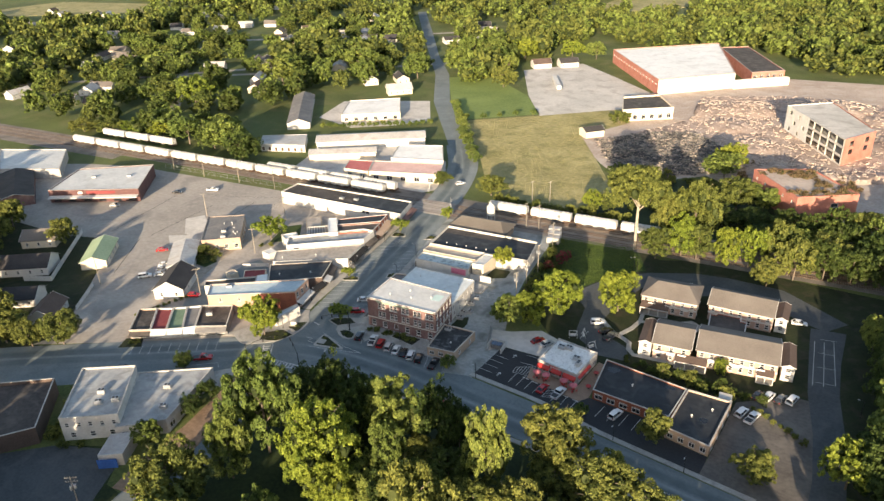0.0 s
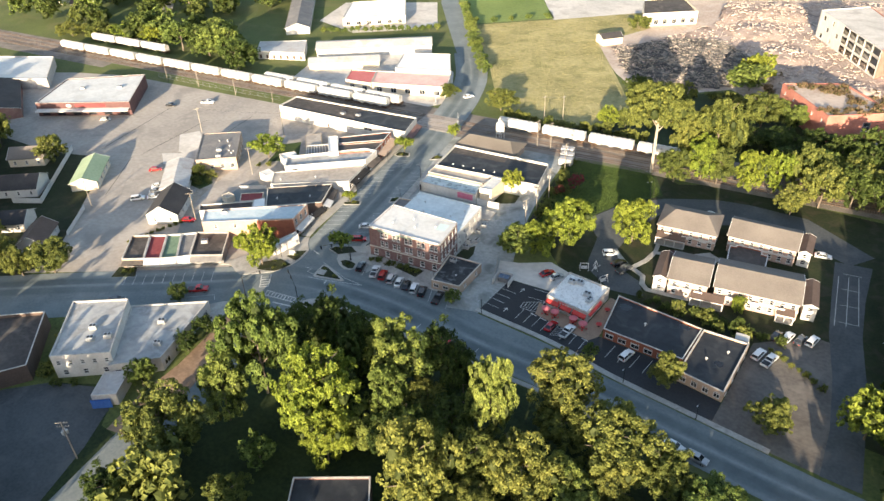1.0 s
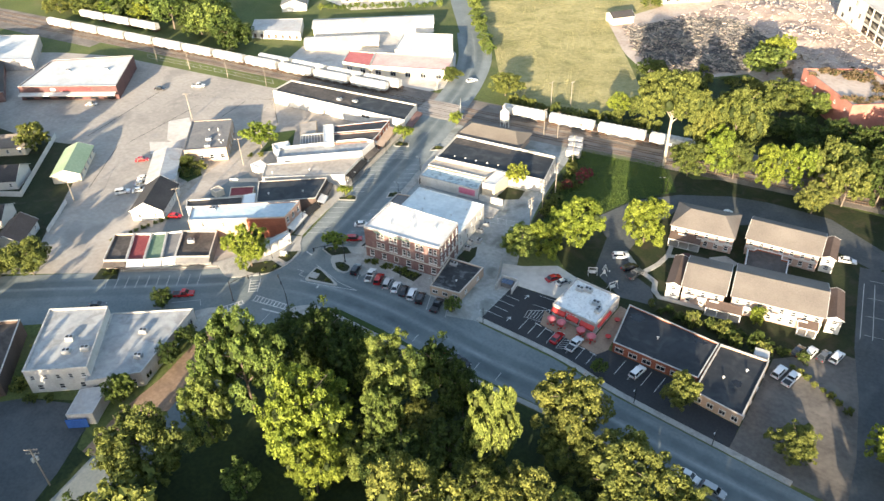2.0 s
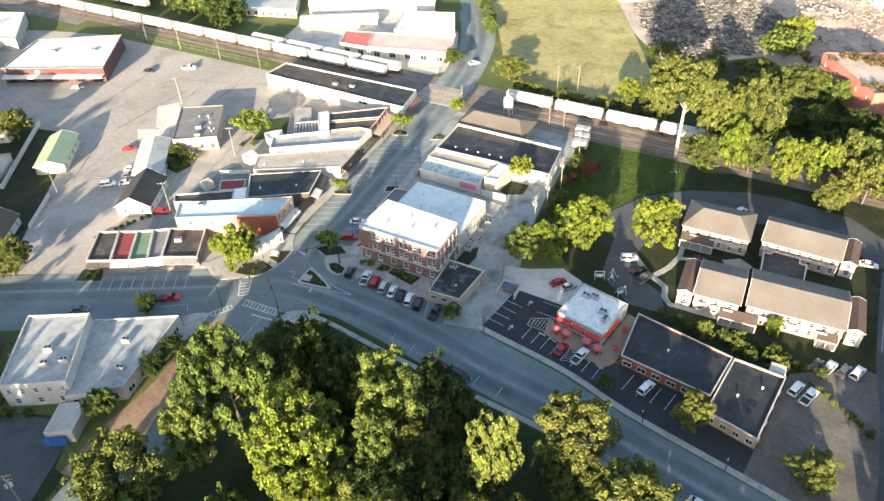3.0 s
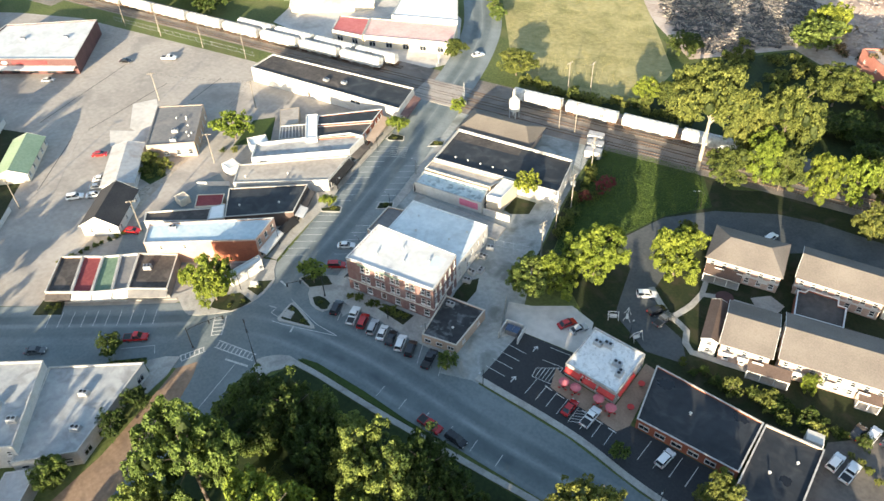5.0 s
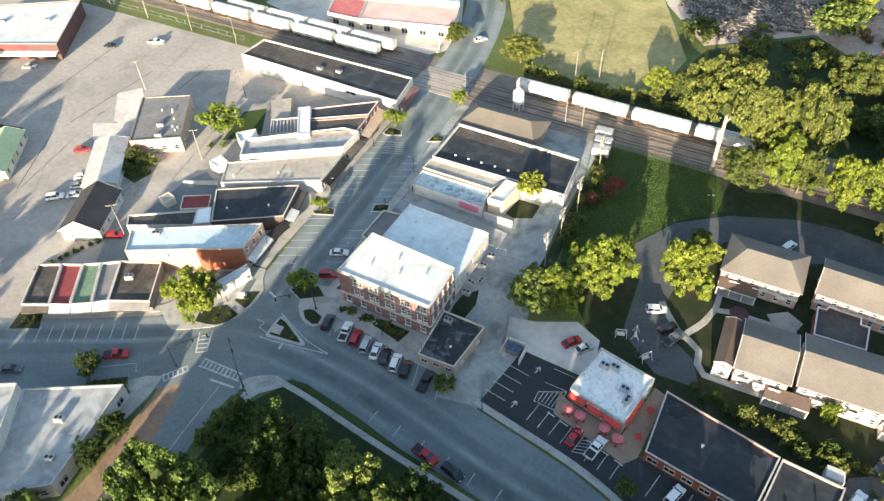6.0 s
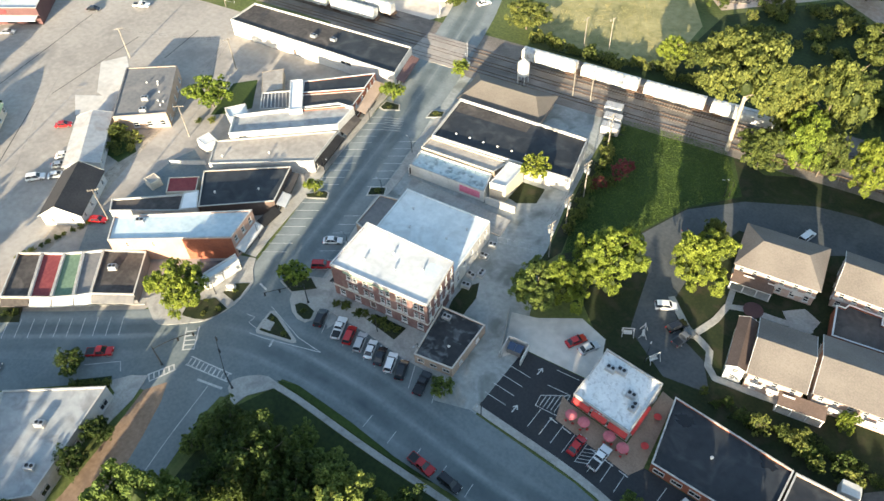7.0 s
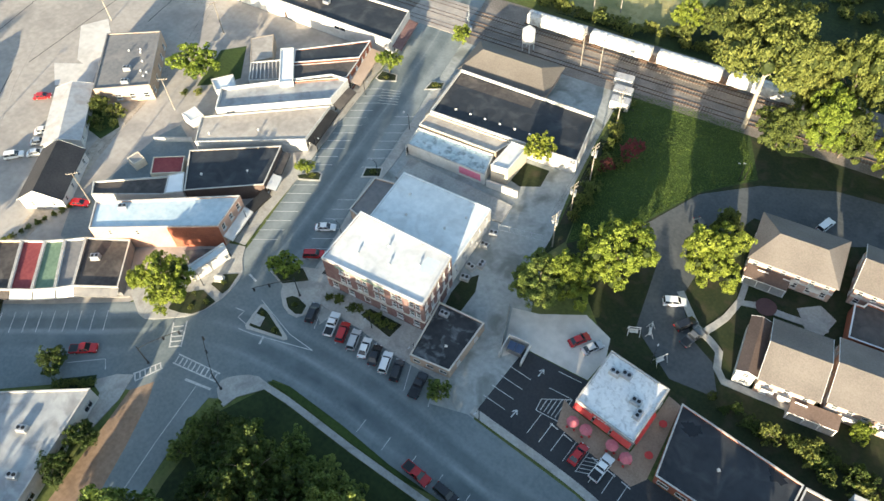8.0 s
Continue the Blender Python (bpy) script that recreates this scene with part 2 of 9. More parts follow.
M["roof_maroon"] = surface("maroon_roof", (0.17, 0.035, 0.04), (0.25, 0.06, 0.06), grain=1.5, patch=0.15, bump=0.05)
M["roof_green"] = surface("green_roof", (0.11, 0.17, 0.115), (0.17, 0.245, 0.165), grain=1.5, patch=0.15, bump=0.05)
M["roof_ltgreen"] = surface("pale_green_roof", (0.25, 0.33, 0.20), (0.34, 0.42, 0.27), grain=1.5, patch=0.15, bump=0.05)
M["shingle"] = surface("brown_grey_shingle", (0.130, 0.113, 0.100), (0.198, 0.175, 0.155), grain=3.5, patch=0.12, bump=0.25)
M["shingle_dark"] = surface("dark_shingle", (0.035, 0.034, 0.036), (0.065, 0.06, 0.06), grain=3.0, patch=0.2, bump=0.25)
M["shingle_taupe"] = surface("dark_taupe_shingle", (0.105, 0.092, 0.08), (0.16, 0.142, 0.124), grain=3.5, patch=0.12, bump=0.25)
M["shingle_brown"] = surface("dark_brown_shingle", (0.085, 0.06, 0.05), (0.13, 0.095, 0.08), grain=3.0, patch=0.2, bump=0.25)
M["tin"] = surface("grey_tin_roof", (0.33, 0.32, 0.32), (0.48, 0.47, 0.45), grain=1.0, patch=0.1, bump=0.05, rough=0.5, stain=(0.30, 0.22, 0.16), stain_amount=0.4)
M["red_paint"] = surface("bright_red_paint", (0.42, 0.035, 0.035), (0.55, 0.06, 0.05), grain=2.0, patch=0.3, bump=0.02, rough=0.5)
M["mural_pink"] = surface("hot_pink_mural_paint", (0.55, 0.14, 0.22), (0.66, 0.22, 0.31), grain=2.0, patch=0.3, bump=0.05)
M["rust"] = surface("rusty_steel", (0.09, 0.058, 0.042), (0.15, 0.095, 0.068), grain=3.0, patch=0.4, bump=0.2, metal=0.3, rough=0.7)
M["timber"] = surface("grey_timber", (0.19, 0.165, 0.135), (0.31, 0.28, 0.24), grain=3.0, patch=0.5, bump=0.2, spread=0.25)
M["hopper"] = surface("pale_grey_wagon_paint", (0.46, 0.46, 0.44), (0.62, 0.61, 0.58), grain=1.5, patch=0.45, bump=0.02, stain=(0.25, 0.215, 0.18), stain_amount=0.7, rough=0.55, spread=0.14)
M["steel"] = surface("galvanised_steel", (0.38, 0.39, 0.40), (0.52, 0.53, 0.54), grain=3.0, patch=0.5, bump=0.02, metal=0.6, rough=0.45)
M["black_metal"] = glossy("black_painted_metal", (0.012, 0.012, 0.013), 0.4)
M["glass"] = glossy("dark_window_glass", (0.02, 0.024, 0.03), 0.06, 0.0, 0.0)
M["rubber"] = glossy("tyre_rubber", (0.018, 0.018, 0.018), 0.8)
M["chrome"] = glossy("wheel_metal", (0.5, 0.5, 0.5), 0.3, 0.9)
M["lens"] = glossy("clear_lamp_lens", (0.75, 0.75, 0.72), 0.1)
M["lens_red"] = glossy("red_lamp_lens", (0.35, 0.01, 0.01), 0.15)
M["bark"] = surface("tree_bark", (0.10, 0.08, 0.06), (0.20, 0.165, 0.13), grain=5.0, patch=0.6, bump=0.5)
M["bark_pale"] = surface("pale_sycamore_bark", (0.25, 0.215, 0.17), (0.43, 0.385, 0.32), grain=2.0, patch=0.8, bump=0.3)
M["leaf"] = leaf_material("green_leaves", (0.042, 0.070, 0.015), (0.245, 0.302, 0.072))
M["leaf_yellow"] = leaf_material("yellow_green_leaves", (0.070, 0.104, 0.013), (0.315, 0.360, 0.055), 0.1)
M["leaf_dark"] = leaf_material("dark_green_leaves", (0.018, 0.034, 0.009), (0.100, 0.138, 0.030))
# crown cores: dark colour paints the shade between the leaf clumps
M["leaf_inner_shade"] = leaf_material("dense_inner_twigs_and_leaves", (0.022, 0.034, 0.010), (0.070, 0.088, 0.024))
M["leaf_olive"] = leaf_material("olive_leaves", (0.046, 0.064, 0.014), (0.224, 0.243, 0.060))
M["dry_blade"] = leaf_material("dry_grass_blades", (0.24, 0.23, 0.08), (0.42, 0.38, 0.17), 0.05)
M["blade"] = leaf_material("grass_blades", (0.06, 0.098, 0.018), (0.15, 0.19, 0.04), 0.05)
M["leaf_brown"] = leaf_material("dry_brown_brush", (0.12, 0.075, 0.045), (0.30, 0.21, 0.125))
M["leaf_red"] = leaf_material("red_leaves", (0.09, 0.025, 0.02), (0.17, 0.055, 0.045))
M["terracotta"] = surface("terracotta_paving", (0.27, 0.19, 0.135), (0.38, 0.27, 0.20), grain=3.0, patch=0.3, bump=0.1)
M["drab"] = surface("drab_taupe_wall", (0.27, 0.22, 0.17), (0.38, 0.32, 0.25), grain=2.0, patch=0.2, bump=0.1)
# warm brown: low sunlight on the street edge, painted as colour
M["dirt"] = surface("packed_brown_dirt", (0.20, 0.135, 0.09), (0.31, 0.22, 0.155), grain=1.2, patch=0.12, bump=0.3, stain=(0.15, 0.105, 0.075), stain_amount=0.5)
# turf whose base colour is darkened to carry the tree shade
M["lawn_shade"] = surface("thin_shaded_turf", (0.012, 0.020, 0.007), (0.029, 0.038, 0.013), grain=1.6, patch=0.12, bump=0.4, stain=(0.055, 0.043, 0.028), stain_amount=0.6)
M["fascia"] = surface("grey_taupe_cladding", (0.30, 0.28, 0.27), (0.40, 0.38, 0.36), grain=3.0, patch=0.3, bump=0.05)
M["char"] = surface("dark_burnt_debris", (0.035, 0.035, 0.04), (0.12, 0.115, 0.11), grain=1.2, patch=0.1, bump=0.6, stain=(0.30, 0.28, 0.27), stain_amount=0.6)
M["mound"] = surface("brick_dust_and_rubble", (0.30, 0.22, 0.18), (0.52, 0.42, 0.355), grain=0.9, patch=0.07, bump=0.8, stain=(0.14, 0.105, 0.09), stain_amount=0.7)
M["chunk"] = surface("broken_concrete", (0.35, 0.27, 0.225), (0.54, 0.45, 0.385), grain=1.5, patch=0.3, bump=0.3)
M["blue_tarp"] = surface("blue_painted_board", (0.03, 0.10, 0.35), (0.05, 0.15, 0.45), grain=2.0, patch=0.3, bump=0.05)
M["awning_black"] = surface("black_awning_cloth", (0.014, 0.014, 0.015), (0.025, 0.025, 0.026), grain=3.0, patch=0.5, bump=0)
M["green_trim"] = surface("weathered_green_cornice", (0.20, 0.27, 0.20), (0.30, 0.36, 0.27), grain=3.0, patch=0.4, bump=0)
M["umbrella"] = surface("red_umbrella_cloth", (0.46, 0.12, 0.14), (0.56, 0.17, 0.19), grain=2.0, patch=0.5, bump=0)
CAR_PAINT = {k: glossy(k + "_car_paint", c, 0.25, 0.0, 0.6) for k, c in (
    ("white", (0.75, 0.75, 0.74)), ("black", (0.012, 0.012, 0.014)), ("red", (0.40, 0.015, 0.015)), ("silver", (0.42, 0.43, 0.44)),
    ("grey", (0.10, 0.105, 0.11)), ("blue", (0.03, 0.05, 0.10)))}


# ---------------------------------------------------------------- mesh helpers
def part(name, bm, material, parent=None, label="", smooth=False):
    """Links a bmesh as one mesh object, in its parent's coordinates."""
    me = bpy.data.meshes.new(name)
    bm.to_mesh(me)
    bm.free()
    for mat in (material if isinstance(material, (list, tuple)) else (material,)):
        me.materials.append(mat)
    if smooth:
        me.shade_smooth()
    ob = new(name, me)
    ob.parent = parent
    if label:
        ob["label"] = label
    return ob


def again(ob, m, parent=None):
    """Another object on the same mesh, with its children."""
    o = new(ob.name.split(".")[0], ob.data)
    o.parent, o.matrix_basis = parent or ob.parent, m
    for c in ob.children:
        again(c, c.matrix_basis.copy(), o)
    return o


def thing(name, x, y, z, label, category, group="", rz=0.0):
    e = new(name)
    e.empty_display_size = 0.5
    e.matrix_basis = pose(x, y, z, 0, 0, rz)
    return tagged(e, label, category, group)


def box(bm, c, s, rz=0.0, bevel=0.0):
    r = bmesh.ops.create_cube(bm, size=1.0, matrix=Matrix.Translation(c) @ Matrix.Rotation(radians(rz), 4, "Z") @ Matrix.Diagonal((*s, 1)))
    if bevel:
        bmesh.ops.bevel(bm, geom=list({e for v in r["verts"] for e in v.link_edges}), offset=bevel, segments=1, affect="EDGES")
    return r["verts"]


def tube(bm, p0, p1, r0, r1, seg=8):
    p0, p1 = Vector(p0), Vector(p1)
    d = p1 - p0
    m = Matrix.Translation((p0 + p1) / 2) @ d.to_track_quat("Z", "Y").to_matrix().to_4x4()
    bmesh.ops.create_cone(bm, cap_ends=True, segments=seg, radius1=r0, radius2=r1, depth=d.length, matrix=m)


def prism(bm, pts, z0, z1):
    """A polygon (x, y) raised from z0 to z1."""
    a = sum(p[0] * q[1] - q[0] * p[1] for p, q in zip(pts, pts[1:] + pts[:1]))
    if a < 0:
        pts = pts[::-1]
    lo, hi = [bm.verts.new((p[0], p[1], z0)) for p in pts], [bm.verts.new((p[0], p[1], z1)) for p in pts]
    bm.faces.new(hi)
    bm.faces.new(lo[::-1])
    for i in range(len(pts)):
        j = (i + 1) % len(pts)
        bm.faces.new((lo[i], lo[j], hi[j], hi[i]))


def sheet(name, pts, z, material, label, category, depth=0.3):
    """A flat piece of the setting, its top at z."""
    bm = bmesh.new()
    prism(bm, list(pts), z - depth, z)
    return tagged(part(name, bm, material), label, category, kind="structure")


def ribbon(name, left, right, z, material, label, category, depth=0.3, kind="structure"):
    """A strip between two edges of as many points."""
    bm = bmesh.new()
    rows = [[bm.verts.new((*p, h)) for p in side] for side in (left, right) for h in (z, z - depth)]
    lt, lb, rt, rb = rows
    for i in range(len(left) - 1):
        bm.faces.new((lt[i], rt[i], rt[i + 1], lt[i + 1]))
        bm.faces.new((lb[i], lt[i], lt[i + 1], lb[i + 1]))
        bm.faces.new((rt[i], rb[i], rb[i + 1], rt[i + 1]))
    bmesh.ops.recalc_face_normals(bm, faces=bm.faces)
    return tagged(part(name, bm, material), label, category, kind=kind)


def offset_line(pts, d):
    """The line moved d metres to its left."""
    out = []
    for i, p in enumerate(pts):
        a, b = Vector(pts[max(i - 1, 0)]), Vector(pts[min(i + 1, len(pts) - 1)])
        t = (b - a).normalized()
        out.append((p[0] - t.y * d, p[1] + t.x * d))
    return out


def smooth_line(pts, step=4.0):
    """A rounder line through the points (Catmull-Rom)."""
    v = [Vector(p) for p in pts]
    v = [v[0] * 2 - v[1]] + v + [v[-1] * 2 - v[-2]]
    out = []
    for i in range(1, len(v) - 2):
        n = max(1, int((v[i + 1] - v[i]).length / step))
        for k in range(n):
            t = k / n
            out.append(tuple(0.5 * (2 * v[i] + (v[i + 1] - v[i - 1]) * t + (2 * v[i - 1] - 5 * v[i] + 4 * v[i + 1] - v[i + 2]) * t * t
                                    + (3 * v[i] - 3 * v[i + 1] + v[i + 2] - v[i - 1]) * t ** 3)))
    out.append(tuple(v[-2]))
    return out


def strip_along(name, pts, width, z, material, label, category, depth=0.3):
    return ribbon(name, offset_line(pts, width / 2), offset_line(pts, -width / 2), z, material, label, category, depth)


# ---------------------------------------------------------------- buildings
def wall_side(bm, p, q, z0, z1, holes, reveal=0.22, inner=None):
    """One wall between p and q (outside to the right of the way from p to q), with openings (u0, u1, v0, v1) cut through its face and their reveals."""
    p, q = Vector(p), Vector(q)
    t = (q - p).normalized()
    length = (q - p).length
    out = Vector((t.y, -t.x))
    us = sorted({0.0, length, *[u for h in holes for u in h[:2]]})
    vs = sorted({z0, z1, *[v for h in holes for v in h[2:]]})
    cache = {}

    def vert(u, v, d=0.0):
        k = (round(u, 4), round(v, 4), d)
        if k not in cache:
            c = p + t * u - out * d
            cache[k] = bm.verts.new((c.x, c.y, v))
        return cache[k]

    for a, b in zip(us, us[1:]):
        for c, d in zip(vs, vs[1:]):
            um, vm = (a + b) / 2, (c + d) / 2
            if not any(h[0] < um < h[1] and h[2] < vm < h[3] for h in holes):
                bm.faces.new((vert(a, c), vert(b, c), vert(b, d), vert(a, d)))
    for a, b, c, d in holes:
        for (u0, v0), (u1, v1) in (((a, c), (a, d)), ((a, d), (b, d)), ((b, d), (b, c)), ((b, c), (a, c))):
            bm.faces.new((vert(u0, v0), vert(u1, v1), vert(u1, v1, reveal), vert(u0, v0, reveal)))


WINDOW_KIT = {}


def lattice(xs, zs, y0, y1):
    """Bars of a frame in one piece: the first and last, and every second strip between, are solid."""
    bm, cache = bmesh.new(), {}

    def vert(i, j, y):
        if (i, j, y) not in cache:
            cache[i, j, y] = bm.verts.new((xs[i], y, zs[j]))
        return cache[i, j, y]

    def solid(i, j):
        return 0 <= i < len(xs) - 1 and 0 <= j < len(zs) - 1 and (i % 2 == 0 or j % 2 == 0)

    for i in range(len(xs) - 1):
        for j in range(len(zs) - 1):
            if not solid(i, j):
                continue
            bm.faces.new((vert(i, j, y0), vert(i + 1, j, y0), vert(i + 1, j + 1, y0), vert(i, j + 1, y0)))
            for di, dj, p, q in ((-1, 0, (i, j + 1), (i, j)), (1, 0, (i + 1, j), (i + 1, j + 1)), (0, -1, (i, j), (i + 1, j)), (0, 1, (i + 1, j + 1), (i, j + 1))):
                if not solid(i + di, j + dj):
                    bm.faces.new((vert(*q, y0), vert(*p, y0), vert(*p, y1), vert(*q, y1)))
    bmesh.ops.recalc_face_normals(bm, faces=bm.faces)
    return bm



def window(parent, base, p, q, hole, style="sash", frame=None, name="window", sill=True):
    """A framed window (or door) set in an opening of the wall p-q; its meshes are shared between equal sizes."""
    a, b, c, d = hole
    w, h = b - a, d - c
    frame = frame or M["trim"]
    key = (round(w, 2), round(h, 2), style, frame.name)
    t = (Vector(q) - Vector(p)).normalized()
    mid = Vector(p) + t * (a + b) / 2
    inward = Vector((-t.y, t.x)) * 0.14
    m = pose(mid.x + inward.x - base[0], mid.y + inward.y - base[1], c - base[2], 0, 0, math.degrees(math.atan2(t.y, t.x)))
    if key in WINDOW_KIT:
        return again(WINDOW_KIT[key], m, parent)
    f = min(0.12, w * 0.12)
    xs, zs = [-w / 2, -w / 2 + f, w / 2 - f, w / 2], [0, f, h - f, h]
    if style == "sash":
        zs[2:2] = [h / 2 - 0.05, h / 2 + 0.05]
    if style == "shop":
        k = max(2, int(w / 1.6))
        xs[2:2] = sorted(-w / 2 + w * i / k + e for i in range(1, k) for e in (-0.04, 0.04))
        zs[2:2] = [h * 0.74, h * 0.74 + 0.08]
    bm = lattice(xs, zs, -0.12, 0.02)
    ob = part(name, bm, frame, parent)
    ob.matrix_basis = m
    bm = bmesh.new()
    if style == "door":
        box(bm, (0, 0.02, h / 2), (w - 2 * f, 0.05, h - 2 * f))
        box(bm, (0, -0.02, h * 0.68), (w * 0.55, 0.05, h * 0.4))
        part("door_leaf", bm, M["shingle_brown"], ob)
    else:
        box(bm, (0, 0.03, h / 2), (w - 2 * f + 0.02, 0.02, h - 2 * f + 0.02))
        part("pane", bm, M["glass"], ob)
        if style == "sash" and sill:
            bm = bmesh.new()
            box(bm, (0, -0.2, -0.055), (w + 0.24, 0.26, 0.1))
            part("sill", bm, frame, ob)
    WINDOW_KIT[key] = ob
    return ob


def spaced(length, n, w, v0, v1, margin=None):
    """n openings, w wide, evenly along a wall of that length."""
    margin = length / n / 2 if margin is None else margin
    pitch = (length - 2 * margin) / max(n - 1, 1)
    return [(margin + i * pitch - w / 2, margin + i * pitch + w / 2, v0, v1) for i in range(n)]


def inset(quad, d):
    """A convex polygon (counter-clockwise) drawn in by d."""
    n, out = len(quad), []
    for i in range(n):
        a, b, c = Vector(quad[i - 1]), Vector(quad[i]), Vector(quad[(i + 1) % n])
        t0, t1 = (b - a).normalized(), (c - b).normalized()
        n0, n1 = Vector((-t0.y, t0.x)), Vector((-t1.y, t1.x))
        k = n0 + n1
        out.append(tuple(b + k * (d / max(0.2, 1 + n0.dot(n1)))))
    return out


def block(name, quad, height, wall, roof, label, category="building", openings=None, parapet=0.3, coping=None, styles=None, frame=None, z0=0.0, group=""):
    """A flat-roofed building on a polygon (counter-clockwise): walls with openings, parapet with coping, roof deck, windows.
    openings: {side: [(u0, u1, v0, v1), ...]}; styles: {side: style or list}."""
    openings, styles = openings or {}, styles or {}
    cx, cy = sum(p[0] for p in quad) / len(quad), sum(p[1] for p in quad) / len(quad)
    root = thing(name, cx, cy, z0, label, category, group)
    loc = [(p[0] - cx, p[1] - cy) for p in quad]
    bm = bmesh.new()
    n = len(loc)
    for i in range(n):
        wall_side(bm, loc[i], loc[(i + 1) % n], 0, height, openings.get(i, []))
    inner = inset(loc, 0.25)
    top = [[bm.verts.new((*p, z)) for p in ring] for ring, z in ((loc, height), (inner, height), (inner, height - parapet - 0.1))]
    for i in range(n):
        j = (i + 1) % n
        bm.faces.new((top[0][i], top[0][j], top[1][j], top[1][i]))
        bm.faces.new((top[1][i], top[1][j], top[2][j], top[2][i]))
    bmesh.ops.remove_doubles(bm, verts=bm.verts, dist=0.001)
    part("wall", bm, wall, root)
    bm = bmesh.new()
    prism(bm, inset(loc, 0.23), height - parapet - 0.25, height - parapet)
    part("roof", bm, roof, root)
    if coping:
        bm = bmesh.new()
        a, b = inset(loc, -0.05), inset(loc, 0.27)
        ring = [[bm.verts.new((*p, z)) for p in r] for r, z in ((a, height + 0.004), (a, height + 0.13), (b, height + 0.13), (b, height + 0.004))]
        for i in range(n):
            j = (i + 1) % n
            for k in range(4):
                bm.faces.new((ring[k][i], ring[k][j], ring[(k + 1) % 4][j], ring[(k + 1) % 4][i]))
        bmesh.ops.recalc_face_normals(bm, faces=bm.faces)
        part("coping", bm, coping, root)
    for i, holes in openings.items():
        st = styles.get(i, "sash")
        for k, h in enumerate(holes):
            s = st[k] if isinstance(st, list) else st
            window(root, (0, 0, 0), loc[i], loc[(i + 1) % n], h, s, frame, "door" if s == "door" else "window")
    return root


def house(name, cx, cy, w, d, rz, eave, ridge, wall, roof, label, category="house", hip=0.0, over=0.45, openings=None, styles=None, frame=None, group=""):
    """A house with a pitched roof, ridge along its local x; hip: how far the ridge ends are drawn in."""
    openings, styles = openings or {}, styles or {}
    root = thing(name, cx, cy, 0, label, category, group, rz)
    loc = [(-w / 2, -d / 2), (w / 2, -d / 2), (w / 2, d / 2), (-w / 2, d / 2)]
    bm = bmesh.new()
    for i in range(4):
        wall_side(bm, loc[i], loc[(i + 1) % 4], 0, eave, openings.get(i, []))
    if not hip:
        for x in (-w / 2, w / 2):
            v = [bm.verts.new(c) for c in ((x, -d / 2, eave), (x, d / 2, eave), (x, 0, ridge - 0.05))]
            bm.faces.new(v if x > 0 else v[::-1])
    bmesh.ops.remove_doubles(bm, verts=bm.verts, dist=0.001)
    part("wall", bm, wall, root)
    slope = (ridge - eave) / (d / 2)
    lo = eave - over * slope
    rx = w / 2 + over - hip
    x, y = w / 2 + over, d / 2 + over
    for s in (-1, 1):
        bm = bmesh.new()
        pts = [(-x * s, s * y, lo), (x * s, s * y, lo), (rx * s, 0, ridge), (-rx * s, 0, ridge)]
        a, b = [bm.verts.new(p) for p in pts], [bm.verts.new((p[0], p[1], p[2] + 0.18)) for p in pts]
        for k in range(4):
            bm.faces.new((a[k], a[(k + 1) % 4], b[(k + 1) % 4], b[k]))
        bm.faces.new(b)
        bm.faces.new(a[::-1])
        bmesh.ops.recalc_face_normals(bm, faces=bm.faces)
        part("roof_slope", bm, roof, root)
    if hip:
        for s in (-1, 1):
            bm = bmesh.new()
            pts = [(x * s, -y, lo), (x * s, y, lo), (rx * s, 0, ridge)]
            a, b = [bm.verts.new(p) for p in pts], [bm.verts.new((p[0], p[1], p[2] + 0.18)) for p in pts]
            for k in range(3):
                bm.faces.new((a[k], a[(k + 1) % 3], b[(k + 1) % 3], b[k]))
            bm.faces.new(b)
            bm.faces.new(a)
            bmesh.ops.recalc_face_normals(bm, faces=bm.faces)
            part("hip_slope", bm, roof, root)
    else:
        for s in (-1, 1):
            for e in (-1, 1):
                bm = bmesh.new()
                p0, p1 = Vector((e * (x + 0.05), s * (y + 0.02), lo + 0.05)), Vector((e * (x + 0.05), 0, ridge + 0.05))
                v = [bm.verts.new(c) for c in (p0, p1, p1 + Vector((0, 0, 0.16)), p0 + Vector((0, 0, 0.16)))]
                v2 = [bm.verts.new(c.co - Vector((e * 0.1, 0, 0))) for c in v]
                bm.faces.new(v)
                bm.faces.new(v2[::-1])
                for k in range(4):
                    bm.faces.new((v[k], v2[k], v2[(k + 1) % 4], v[(k + 1) % 4]))
                bmesh.ops.recalc_face_normals(bm, faces=bm.faces)
                part("bargeboard", bm, frame or M["trim"], root)
    for i, holes in openings.items():
        st = styles.get(i, "sash")
        for k, h in enumerate(holes):
            s = st[k] if isinstance(st, list) else st
            window(root, (0, 0, 0), loc[i], loc[(i + 1) % 4], h, s, frame, "door" if s == "door" else "window")
    return root


